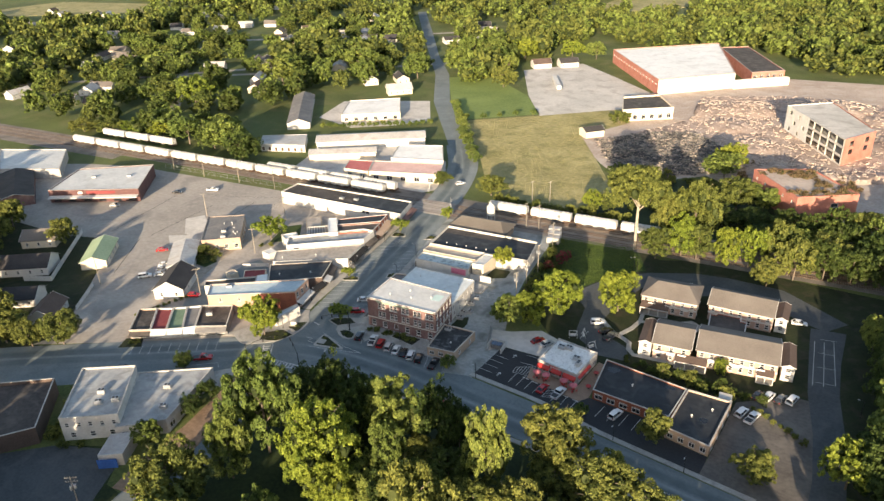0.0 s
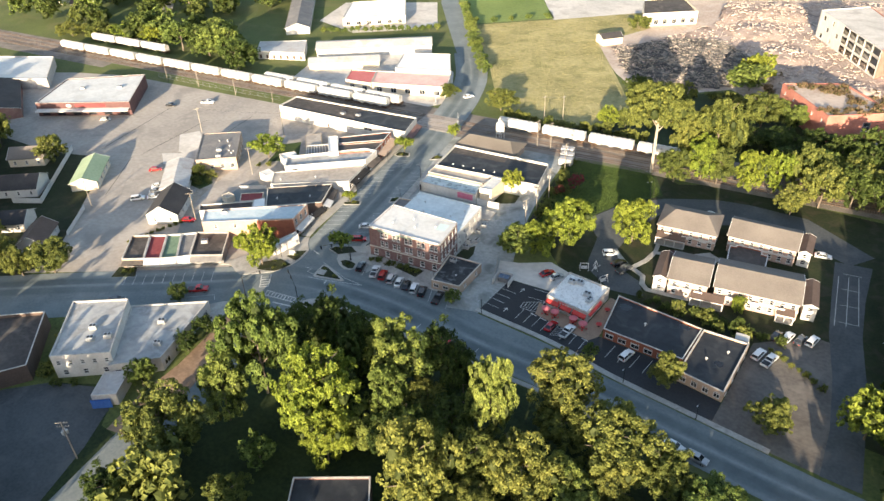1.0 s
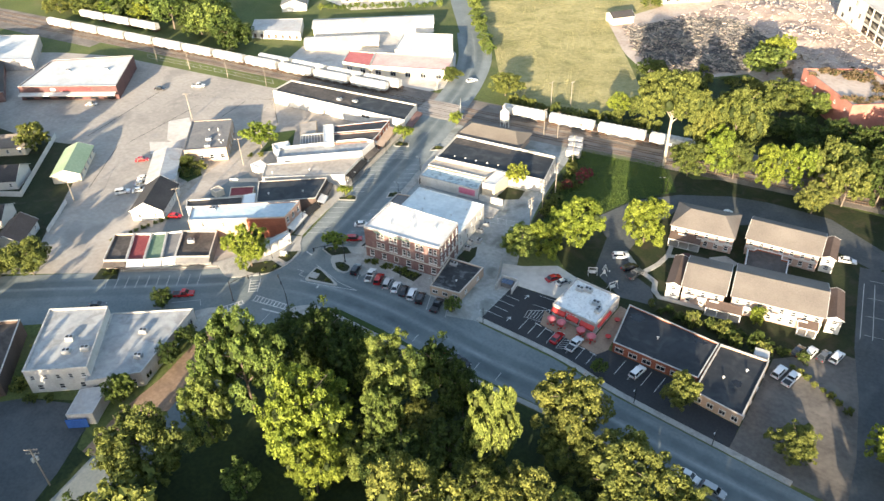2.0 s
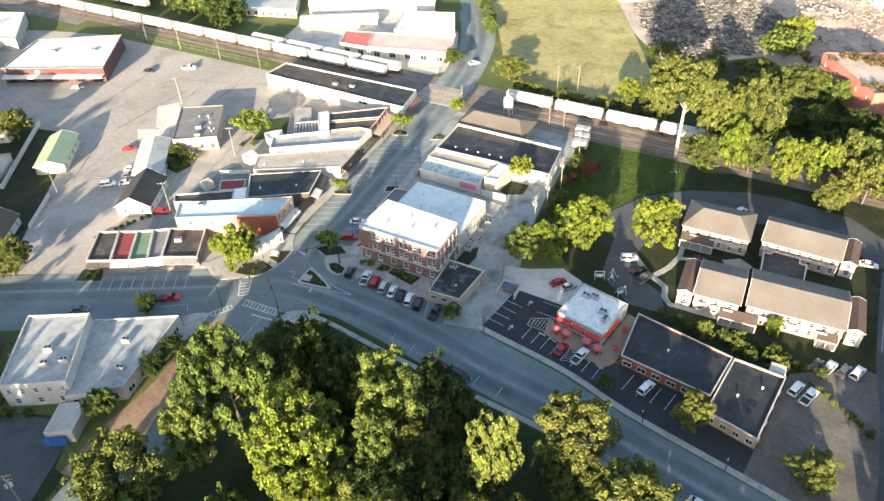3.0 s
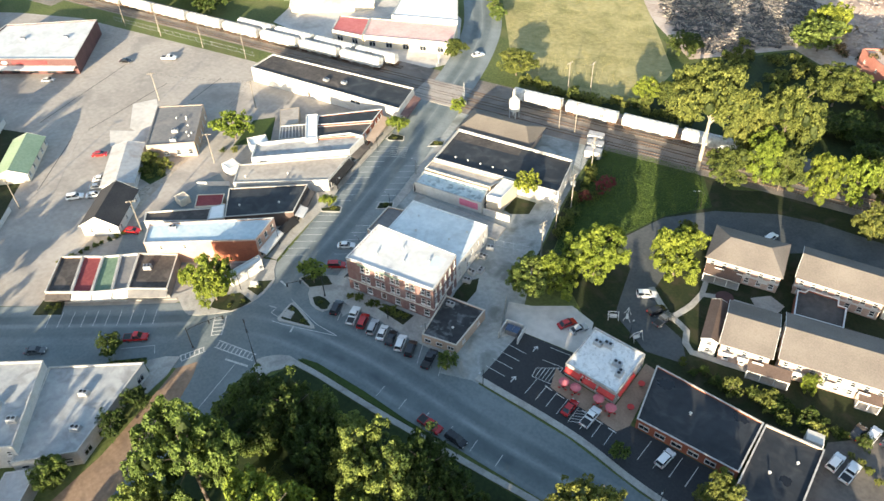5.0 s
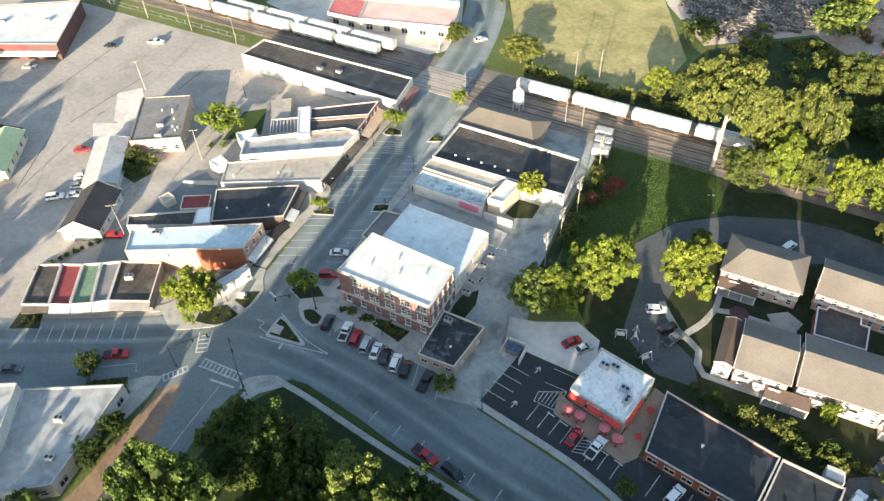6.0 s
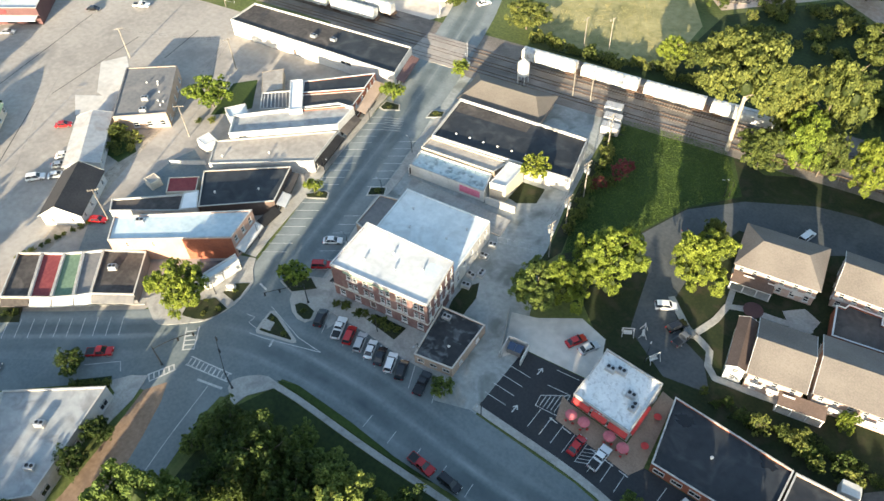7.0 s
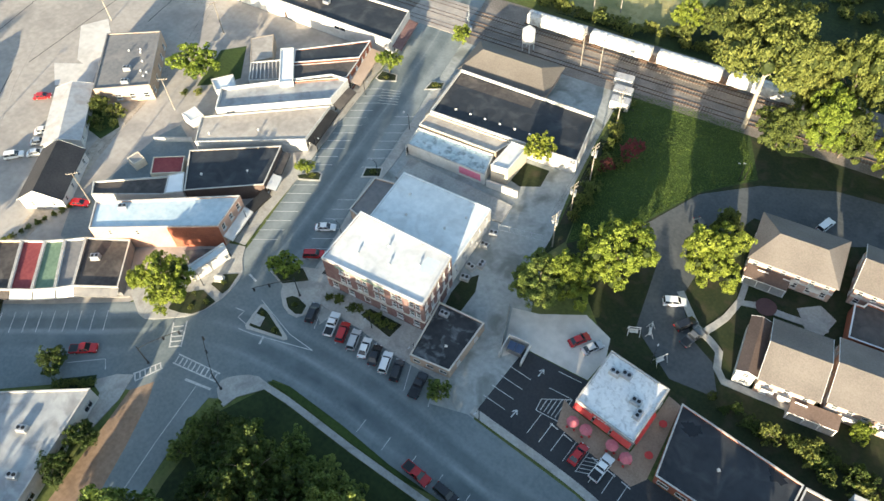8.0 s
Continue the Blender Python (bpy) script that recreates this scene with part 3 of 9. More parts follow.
# ---------------------------------------------------------------- trees
def limb_mesh(rng, height, r0, spread, n=7, fork=0.35):
    """Trunk with tapering limbs."""
    bm = bmesh.new()
    lean = Vector((rng.uniform(-0.06, 0.06), rng.uniform(-0.06, 0.06), 1))
    top = lean * height * 0.8
    knots = [Vector((0, 0, -0.2)), lean * height * fork, top]
    tube(bm, knots[0], knots[1], r0, r0 * 0.7, 9)
    tube(bm, knots[1], knots[2], r0 * 0.7, r0 * 0.15, 7)
    for i in range(n):
        a = 2 * math.pi * i / n + rng.uniform(-0.3, 0.3)
        h = height * rng.uniform(fork * 0.85, 0.65)
        s = lean * h
        e = s + Vector((math.cos(a) * spread * rng.uniform(0.5, 0.85), math.sin(a) * spread * rng.uniform(0.5, 0.85), height * rng.uniform(0.12, 0.28)))
        mid = s.lerp(e, 0.5) + Vector((0, 0, height * 0.02))
        tube(bm, s, mid, r0 * 0.36, r0 * 0.25, 6)
        tube(bm, mid, e, r0 * 0.25, r0 * 0.08, 5)
    return bm


def leaf_cloud(rs, R, z0, z1, lobes, leaves, leaf, flat=1.0, core=0.44, clumps=9):
    """A crown: lobes made of leafy clumps, with gaps between them. Gives points, quads and triangles."""
    zc, hz = (z0 + z1) / 2, (z1 - z0) / 2
    d = rs.normal(size=(lobes, 3))
    d[:, 2] = d[:, 2] * 0.9 + 0.25
    d /= np.linalg.norm(d, axis=1)[:, None]
    reach = rs.uniform(0.42, 0.86, (lobes, 1))
    rad = R * rs.uniform(0.21, 0.40, lobes) * (16 / lobes) ** 0.28
    taper = 1 - 0.22 * np.clip(d[:, 2:3], 0, 1)
    cen = d * reach * np.array([[R, R, hz]]) * taper + np.array([[0, 0, zc]])
    owner = np.repeat(np.arange(lobes), clumps)
    v = rs.normal(size=(len(owner), 3))
    v[:, 2] += 0.3
    v /= np.linalg.norm(v, axis=1)[:, None]
    tuft = rad[owner] * rs.uniform(0.26, 0.5, len(owner)) * (9 / clumps) ** 0.5
    mid = cen[owner] + v * (rad[owner] * rs.uniform(0.62, 1.02, len(owner)))[:, None] * np.array([[1, 1, flat]])
    which = rs.choice(len(owner), leaves, p=tuft ** 2 / (tuft ** 2).sum())
    pick = owner[which]
    u = rs.normal(size=(leaves, 3)) + 0.8 * v[which]
    u[:, 2] += 0.25
    u /= np.linalg.norm(u, axis=1)[:, None]
    pos = mid[which] + u * (tuft[which] * rs.uniform(0.6, 1.12, leaves))[:, None]
    far = np.linalg.norm(pos[:, None, :] - cen[None], axis=2) / rad[None]
    far[np.arange(leaves), pick] = 9
    keep = (far.min(axis=1) > 0.6) & (pos[:, 2] > z0 * 0.5 + 0.3)
    pos, u = pos[keep], u[keep]
    n = len(pos)
    grow = np.array([R / np.percentile(np.hypot(pos[:, 0], pos[:, 1]), 96)] * 2 + [(z1 - z0) / (pos[:, 2].max() - pos[:, 2].min())])
    sink = np.array([0, 0, z0 - pos[:, 2].min() * grow[2]])
    pos, cen = pos * grow + sink, cen * grow + sink
    nor = u + rs.normal(scale=0.55, size=(n, 3))
    nor /= np.linalg.norm(nor, axis=1)[:, None]
    ref = rs.normal(size=(n, 3))
    a = np.cross(nor, ref)
    a /= np.linalg.norm(a, axis=1)[:, None]
    b = np.cross(nor, a)
    s = leaf * rs.uniform(0.55, 1.35, (n, 1))
    w = s * rs.uniform(0.55, 0.9, (n, 1))
    bend = nor * s * 0.18
    quad = np.stack([pos - a * s, pos - b * w + bend, pos + a * s, pos + b * w + bend], axis=1).reshape(-1, 3)
    faces = np.arange(n * 4).reshape(n, 4)
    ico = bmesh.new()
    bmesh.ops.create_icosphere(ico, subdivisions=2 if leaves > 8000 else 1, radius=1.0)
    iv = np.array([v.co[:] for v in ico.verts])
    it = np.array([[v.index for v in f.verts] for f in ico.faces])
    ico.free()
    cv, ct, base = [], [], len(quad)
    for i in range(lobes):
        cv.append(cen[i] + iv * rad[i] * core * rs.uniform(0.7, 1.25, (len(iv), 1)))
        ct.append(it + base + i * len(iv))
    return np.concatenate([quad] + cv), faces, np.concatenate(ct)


def cloud_mesh(name, clouds, material):
    me = bpy.data.meshes.new(name)
    pts, polys, off = [], [], 0
    for v, q, t in clouds:
        pts.append(v)
        polys += (q + off).tolist() + (t + off).tolist()
        off += len(v)
    me.from_pydata(np.concatenate(pts).tolist(), [], polys)
    me.materials.append(material)
    # triangles are the cores, coloured dark to stand for inner shade
    me.materials.append(M["leaf_inner_shade"])
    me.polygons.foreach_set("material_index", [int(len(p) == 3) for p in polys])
    return me


def make_tree(name, seed, R, height, leaf_mat, label, category="tree", lobes=26, leaves=4200, leaf=0.34, low=0.16, bark=None, trunk=None, spread=None, fork=0.35):
    rs, rng = np.random.RandomState(seed), random.Random(seed)
    root = thing(name, 0, 0, 0, label, category)
    part("trunk", limb_mesh(rng, height, trunk or height * 0.022, spread or R * 0.8, 7, fork), bark or M["bark"], root)
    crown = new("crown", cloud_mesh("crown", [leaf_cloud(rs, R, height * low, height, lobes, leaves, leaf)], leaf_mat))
    crown.parent = root
    return root


# ---------------------------------------------------------------- ground, roads, yards
def ground_sheet():
    bm = bmesh.new()
    bmesh.ops.create_grid(bm, x_segments=60, y_segments=60, size=3600)
    for v in bm.verts:
        r = math.hypot(v.co.x + 150, v.co.y - 250)
        v.co.z = max(0.0, min(1.0, (r - 900) / 1500)) * (18 + 22 * noise.noise(v.co * 0.0015))
    return tagged(part("ground", bm, M["grass"], smooth=True), "rough green grass and weedy ground of a small town", "ground", kind="structure")


ground_sheet()
RAIL = (-148.8, 241.0)                     # a point on the main track
RAIL_T = Vector((1, 0.147)).normalized()   # its way
RAIL_N = Vector((-RAIL_T.y, RAIL_T.x))


def on_rail(s, off=0.0):
    p = Vector(RAIL) + RAIL_T * s + RAIL_N * off
    return (p.x, p.y)


sheet("west_yard", [(-189, 97.5), (-165, 115.5), (-158.6, 132), (-161, 159), (-165, 184), (-173, 214), (-176, 224), (-243, 213), (-320, 203), (-360, 186), (-420, 150), (-400, 118), (-285, 130), (-262, 139),
                    (-230, 111), (-212, 90), (-214, 80)], 0.02, M["asphalt_old"], "large worn pale asphalt parking yard with dark patches", "parking lot")
sheet("east_yard", [(-146, 138), (-142, 134.5), (-128, 133), (-91, 137), (-91, 158), (-95, 164), (-101, 178), (-106, 196), (-110, 216), (-113.5, 236), (-150, 232), (-162, 229), (-156, 210), (-152, 194), (-149.5, 178), (-148, 160)],
      0.02, M["gravel"], "patched grey gravel and concrete back yards behind the shops", "yard")
MAIN_W = [(-152, 122), (-153, 134), (-159.8, 160), (-165.6, 184), (-169.6, 203), (-172.4, 219), (-176, 234), (-183, 255), (-195, 281), (-214, 307), (-239, 336), (-274, 377), (-318, 441), (-362, 495), (-430, 578), (-520, 690)]
MAIN_E = [(-136, 130), (-138, 143), (-142.4, 159), (-147.3, 179), (-151, 194), (-158, 220), (-165.5, 240), (-172.6, 265), (-184, 286), (-204, 314), (-229, 343), (-266, 384), (-309, 446), (-354, 497), (-422, 583), (-512, 695)]
sheet("road_junction", [(-160.5, 115.5), (-152, 122), (-150, 136), (-140, 143), (-128.5, 137), (-127, 121.5), (-133, 112.6), (-147, 104), (-158, 99)], 0.068, M["asphalt"], "grey asphalt crossing of five worn streets", "road")
ribbon("road_main", MAIN_W, MAIN_E, 0.050, M["asphalt"], "grey worn asphalt main street with parking bays", "road")
ribbon("road_west", [(-520, -180), (-300, 8), (-240, 56), (-189, 97), (-165, 116), (-150, 128)], [(-505, -198), (-288, -12), (-226, 40), (-170, 87), (-158, 98), (-146, 109.5)], 0.055, M["asphalt"], "grey asphalt street in long shade", "road")
E_N = [(-150, 130), (-140, 134), (-128.2, 136.6), (-127.4, 141), (-100.8, 141.6), (-99.5, 136.6), (-92.4, 139.2), (-68.5, 138.6), (-52, 136), (-29, 134.5), (-4, 133.0), (200, 131)]
E_S = [(-134.8, 113), (-132, 117.5), (-129, 121.6), (-123.3, 123.1), (-109.4, 123.4), (-98, 123.0), (-88.7, 123.4), (-70, 124.6), (-57.8, 125.4), (-34, 123.5), (-14, 122.4), (200, 120)]
ribbon("road_east", E_N, E_S, 0.060, M["asphalt"], "grey asphalt street curving past the brick block", "road")
ribbon("road_south", [(-149, 128), (-148.5, 111), (-146.3, 105), (-140.8, 82), (-133, 50), (-105, -70)], [(-129, 127), (-134.5, 115), (-133.7, 107), (-130.2, 94), (-122, 60), (-93, -70)], 0.065, M["asphalt"], "grey asphalt side street between trees", "road")
# darker asphalt sheet that paints the yard's shade over the pale surface
sheet("back_yard", [(-175.4, 127.6), (-181.4, 121.9), (-187, 118.4), (-192, 118), (-197.6, 124.6), (-198, 139), (-199.4, 152), (-197.8, 158), (-187, 154), (-185, 150)], 0.04, M["asphalt"], "darker asphalt sheet painting the shade behind the shops", "yard")
sheet("yard_pad", [(-250.5, 174.5), (-254.5, 167.8), (-242.2, 157.9), (-230.2, 157.4), (-238.6, 167.4)], 0.05, M["concrete_pale"], "pale concrete pad beside the grey-roofed office", "pavement")
sheet("yard_pad", [(-246.4, 153.2), (-235.8, 160.0), (-229.6, 153.5), (-238.2, 147.8)], 0.052, M["concrete_pale"], "pale concrete apron behind the long shed", "pavement")
ribbon("road_side_west", [(-200, 98), (-215, 108), (-248, 142), (-262, 160)], [(-212, 88), (-224, 100), (-256, 134), (-270, 152)], 0.045, M["asphalt_old"], "pale worn asphalt back street", "road")
ribbon("road_alley", [(-188, 99), (-198, 114), (-203, 131), (-209, 148), (-215, 168)], [(-193, 98), (-202, 112), (-207, 130), (-213, 147), (-219, 166)], 0.046, M["alley"], "tan gravel back alley behind the shops", "alley")
sheet("lot_dark", [(-91.5, 141), (-91.5, 157), (-78, 158.5), (-76.6, 152), (-76.5, 149.6), (-62, 148), (-60, 148.6), (-38.5, 148.6), (-38.2, 144.2), (-27, 143), (-26.6, 134.8), (-52, 137.0), (-68, 139.5)], 0.07, M["asphalt_new"], "freshly sealed black parking lot with white lines", "parking lot")
sheet("lot_concrete", [(-99, 163.5), (-94.2, 153), (-91.6, 157.2), (-78.2, 158.7), (-77.8, 164.8), (-79.4, 169.2), (-86, 171), (-93.7, 165.5)], 0.05, M["concrete_pale"], "pale concrete lot behind the restaurant", "parking lot")
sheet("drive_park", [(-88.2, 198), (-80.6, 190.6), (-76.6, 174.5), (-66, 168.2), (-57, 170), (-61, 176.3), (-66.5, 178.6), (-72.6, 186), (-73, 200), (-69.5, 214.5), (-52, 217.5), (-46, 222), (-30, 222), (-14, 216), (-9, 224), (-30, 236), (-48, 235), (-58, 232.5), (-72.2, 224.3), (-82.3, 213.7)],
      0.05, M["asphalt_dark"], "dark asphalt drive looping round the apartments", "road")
sheet("lot_apartments", [(-17, 134.6), (-26.9, 134.8), (-26.8, 146), (-27, 167.5), (-15.5, 178), (-7.7, 178.5), (-0.7, 150), (0.5, 134)], 0.072, M["asphalt_brown"], "worn brown asphalt apartment lot with long tree shadows", "parking lot")
# side road: tree shade put into the dark asphalt colour
ribbon("road_side_east", [(-18, 216), (-15.5, 200), (-12.4, 182), (-8, 165), (-5, 148), (-4, 134)], [(-8.5, 218), (-7.2, 200), (-5, 184), (-0.5, 165), (2, 148), (4, 134)], 0.078, M["asphalt_dark"], "asphalt side road with parking lines, darkened for shade", "road")
# dark turf colour replaces shade missing round the apartments
sheet("lawn_east", [(-78, 166), (-66, 165.6), (-60, 162), (-38, 160), (-27, 147), (60, 147), (60, 250), (-60, 243), (-72, 236), (-84, 241), (-99, 184)], 0.028, M["lawn_shade"], "thin lawns and mulch round the apartments, darkened for shade", "lawn")
sheet("lawn_park", [(-99, 184), (-113.5, 236), (-83, 241.5), (-73.4, 225.5), (-82.6, 214), (-88.5, 198.5)], 0.03, M["lawn"], "mown green park lawn", "lawn")
sheet("yard_grass", [(-120.6, 198.6), (-113.6, 199.8), (-112.6, 194.4), (-116.6, 191.6), (-119.4, 192)], 0.032, M["lawn_shade"], "rough dark grass patch behind the long store", "lawn")
sheet("wall_weeds", [(-111.4, 158.9), (-110.3, 154.8), (-107.0, 156.0), (-107.4, 162.0), (-109.4, 166.0), (-111.6, 162.6)], 0.036, M["lawn_shade"], "dark weedy strip below the brick wall", "verge")
sheet("yard_weeds", [(-101.6, 177), (-99.4, 184.4), (-103.4, 199), (-107.6, 216), (-109.4, 216), (-105.6, 198), (-102.8, 186)], 0.036, M["lawn_shade"], "weedy edge of the gravel yard", "verge")
sheet("lawn_north", [(-304, 437), (-261, 379), (-237, 349), (-200, 384), (-229, 420), (-282, 460)], 0.03, M["lawn_bright"], "bright green mown field beside the road", "lawn")
sheet("field_dry", [(-234, 349), (-196, 308), (-166, 268), (-147, 256), (-112, 262), (-113, 290), (-132, 318), (-160, 357), (-147, 394), (-160, 420), (-199, 382)], 0.025, M["dry"], "dry yellow weedy field with old foundations", "field")
sheet("lot_north", [(-267, 484), (-238, 526), (-196, 493), (-162, 465), (-150, 440), (-160, 421), (-199, 381), (-229, 422)], 0.03, M["concrete_pale"], "sunlit pale concrete lot by the factory", "parking lot")
sheet("demolition_ground", [(-180, 383), (-158, 350), (-134, 322), (-112, 302), (-84, 330), (-64, 318), (-12, 290), (60, 340), (60, 520), (-20, 560), (-98, 545), (-160, 470), (-164, 430)], 0.022, M["earth"], "pinkish bare earth strewn with demolition rubble", "ground")
sheet("lot_store_north", [(-314, 312), (-326, 348), (-277, 377), (-250, 340), (-262, 322), (-282, 305)], 0.03, M["concrete_pale"], "pale paved lot in front of a low store", "parking lot")
sheet("yard_track_north", [(-262, 240), (-220, 236), (-186, 244), (-180, 254), (-200, 284), (-228, 302), (-272, 268)], 0.024, M["concrete_pale"], "dusty pale yard around the track-side sheds", "yard")
# lot coloured dark to stand for the shade on it
sheet("lot_southwest", [(-163, 59), (-150, 66), (-143, 62), (-137, 52), (-128, 30), (-170, 10), (-190, 30)], 0.03, M["asphalt_dark"], "asphalt lot darkened for shade below the white-roofed store", "parking lot")
# dark sheet painting the garden shade over the plain grass
sheet("garden_ground", [(-212, 80), (-214, 92), (-226, 104), (-250, 130), (-262, 139), (-285, 130), (-400, 118), (-420, 60), (-300, 20), (-250, 45)], 0.016, M["lawn_shade"], "garden ground with shade painted in round the western houses", "lawn")
# lot margin coloured dark in place of shade
sheet("hedge_ground", [(-166, 57.5), (-163, 59), (-150.4, 66.6), (-143.6, 62.4), (-140, 58), (-131, 58), (-126, 40), (-122, 28), (-128, 29), (-137.4, 52), (-143, 61.6), (-150, 65.6)], 0.034, M["undergrowth"], "weedy margin of the lot darkened for shade", "verge")
# dark sheet painted where tree shadow lies behind the tracks
sheet("track_side_scrub", [(-146, 252), (-60, 262), (-4, 272), (-4, 296), (-60, 312), (-84, 328), (-110, 300), (-112, 262)], 0.027, M["undergrowth"], "dark sheet painting the shadow behind the tracks", "verge")
# brown sheet laid over the road edge to paint its sun streak
sheet("dirt_southwest", [(-141, 69), (-142, 81), (-144.7, 92), (-147.8, 103.6), (-145.4, 107.6), (-142.8, 104), (-139.1, 96), (-135.3, 86.4), (-131.4, 73), (-130, 60), (-138, 58)], 0.09, M["dirt"], "brown ground strip painting the sun streak along the side street", "ground")
for a, b, h in (((-500, 330), (-330, 480), 0.02), ((-640, 200), (-430, 420), 0.021), ((-560, 400), (-380, 250), 0.023), ((-640, 420), (-400, 600), 0.024)):
    strip_along("road_back", [a, ((a[0] + b[0]) / 2 + 8, (a[1] + b[1]) / 2), b], 6, h, M["asphalt_old"], "narrow residential street among trees", "road")
for pts in ([(-1150, 520), (-880, 600), (-800, 560), (-1000, 420)], [(-345, 760), (-270, 820), (-240, 930), (-360, 900)]):
    sheet("meadow", pts, 0.4, M["dry"], "pale open meadow beyond the woods", "field", 2)


# pavements with raised kerbs
def pavement(pts, width, label="pale concrete pavement with raised kerb", z=0.18):
    return strip_along("pavement", smooth_line(pts, 3.0), width, z, M["concrete"], label, "pavement", 0.4)


pavement([(-157.2, 141), (-159.4, 150), (-161.9, 162.5), (-165.6, 177), (-168.4, 190), (-171, 201.3), (-173.6, 214)], 2.9)
pavement([(-136.9, 147), (-140.9, 158.3), (-144.6, 171), (-146.6, 183), (-149.2, 193), (-152, 207)], 2.4)
pavement([(-189.5, 99.4), (-166, 118)], 1.9)
pavement([(-92.2, 140.4), (-68.4, 139.8), (-52, 137.2), (-29, 135.6), (-14, 134.6)], 1.5)
pavement([(-127.6, 120.2), (-121.7, 120.7), (-105, 121.0), (-93.5, 121.5), (-80, 122.2), (-58, 123.2), (-34, 121.4)], 1.3, "narrow concrete walk beside the wooded bank")
pavement([(-73.5, 187.4), (-70.7, 184.8), (-67.1, 181.7), (-63.5, 180.4), (-61, 179.1), (-59.8, 175.6), (-57.6, 173.8), (-52, 174.8), (-46, 176)], 1.5, "curved pale concrete walk along the drive")
pavement([(-65.3, 181.4), (-63.3, 187.2), (-62.8, 192.0), (-59.8, 193.4), (-53.3, 194.6), (-50, 195.4)], 1.5, "curved pale garden walk")
pavement([(-62.8, 192.6), (-63.6, 197), (-62.4, 201)], 1.3, "pale garden walk to a porch")
sheet("garden_court", [(-51.5, 198.6), (-48.2, 199.1), (-45.9, 196), (-47.2, 193.4), (-48.9, 192.6), (-50.8, 195)], 0.186, M["concrete"], "small paved court in the garden", "pavement", 0.3)
sheet("corner_southeast", [(-134.3, 114.1), (-135, 115.8), (-134.4, 117), (-133.2, 118.4), (-131.6, 119.9), (-129.6, 120.9), (-127, 120.9), (-126.9, 119.4), (-129.9, 115.2), (-130.4, 112.3), (-132, 112.6)], 0.185, M["concrete"], "concrete corner of the crossing with ramps", "pavement", 0.4)
sheet("verge_road", [(-127.6, 121.3), (-123.3, 123.0), (-109.4, 123.3), (-98, 122.9), (-89, 123.3), (-93.5, 122.3), (-105, 121.8), (-121.7, 121.5)], 0.2, M["lawn"], "narrow grass verge between kerb and walk", "verge", 0.3)
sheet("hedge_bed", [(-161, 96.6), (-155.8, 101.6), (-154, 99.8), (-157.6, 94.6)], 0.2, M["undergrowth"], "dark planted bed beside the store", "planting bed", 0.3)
sheet("corner_southwest", [(-155.6, 100.2), (-152.6, 104.2), (-149.8, 106.2), (-147.9, 101), (-147.2, 94.5), (-149.6, 95), (-152, 99.6)], 0.182, M["concrete"], "concrete corner pavement by the store", "pavement", 0.4)
sheet("corner_northwest", [(-166.8, 118.2), (-160.4, 115.6), (-158.6, 115.6), (-157, 116.6), (-154.4, 118.9), (-152, 121.2), (-150.6, 123.2), (-149.7, 126), (-149.2, 128.9), (-149.3, 131.4), (-149.8, 134), (-150.6, 136), (-153.4, 138.4), (-155.4, 141.2), (-159.2, 139.6), (-161.5, 131)], 0.184, M["concrete"], "paved corner bulb with planted beds", "pavement", 0.4)
sheet("corner_bed", [(-151.4, 122.4), (-150.2, 124.6), (-149.7, 127.4), (-154.2, 127.8), (-158, 123.4), (-156.4, 120.2), (-153.4, 121.2)], 0.24, M["lawn_shade"], "planted bed at the corner", "planting bed", 0.3)
sheet("corner_bed_small", [(-153.9, 129.8), (-153.6, 133.2), (-151, 135.3), (-149.9, 131.2), (-150, 129.6)], 0.24, M["lawn_shade"], "small planted bed round a pale sign", "planting bed", 0.3)
sheet("corner_northeast", [(-140.3, 137.3), (-141.2, 138.8), (-146.0, 139.8), (-145.4, 142.2), (-140.6, 145.2), (-138.2, 146.4), (-136, 157.4), (-134.9, 157.4), (-133.4, 145), (-110, 148.2), (-107.8, 141.3), (-99.6, 143.0), (-99.2, 141.6), (-111.4, 140.4), (-120.7, 140.7), (-128, 140.2), (-131.6, 140.2), (-132.3, 136.4), (-133.2, 134.9), (-135.2, 134.6), (-137.6, 135.3)], 0.184, M["concrete"], "paved corner in front of the brick block", "pavement", 0.4)
sheet("corner_bed_north", [(-136.3, 135.6), (-138.4, 137), (-137.6, 138.2), (-136.2, 138.6), (-133.6, 138.2), (-132.9, 136.2), (-134, 135.4)], 0.24, M["lawn_shade"], "planted bed beside the crossing", "planting bed", 0.3)
sheet("tree_bed", [(-145.6, 140.1), (-144.9, 141.9), (-140.8, 144.6), (-137.6, 143.1), (-141.6, 139.2)], 0.24, M["lawn_shade"], "planted bed round a street tree", "planting bed", 0.3)
sheet("front_planter", [(-122.9, 143.4), (-114.8, 142.9), (-114.6, 146.6), (-122.3, 145.6)], 0.3, M["lawn_shade"], "dark planted bed before the brick block", "planting bed", 0.3)
sheet("traffic_island", [(-141.5, 132.6), (-141.1, 130), (-140.4, 127.2), (-139.6, 126.8), (-138.2, 127.3), (-131.6, 129.5), (-131.0, 130.1), (-131.6, 130.6), (-138.9, 132.8), (-140.9, 133.2)], 0.2, M["kerb"], "triangular kerbed traffic island", "traffic island", 0.4)
sheet("island_bed", [(-140.9, 132.3), (-140.5, 130), (-139.7, 127.7), (-138.6, 127.9), (-132.3, 129.9), (-132.6, 130.2), (-139, 132.2)], 0.26, M["lawn_shade"], "weedy planted bed inside the traffic island", "planting bed", 0.3)
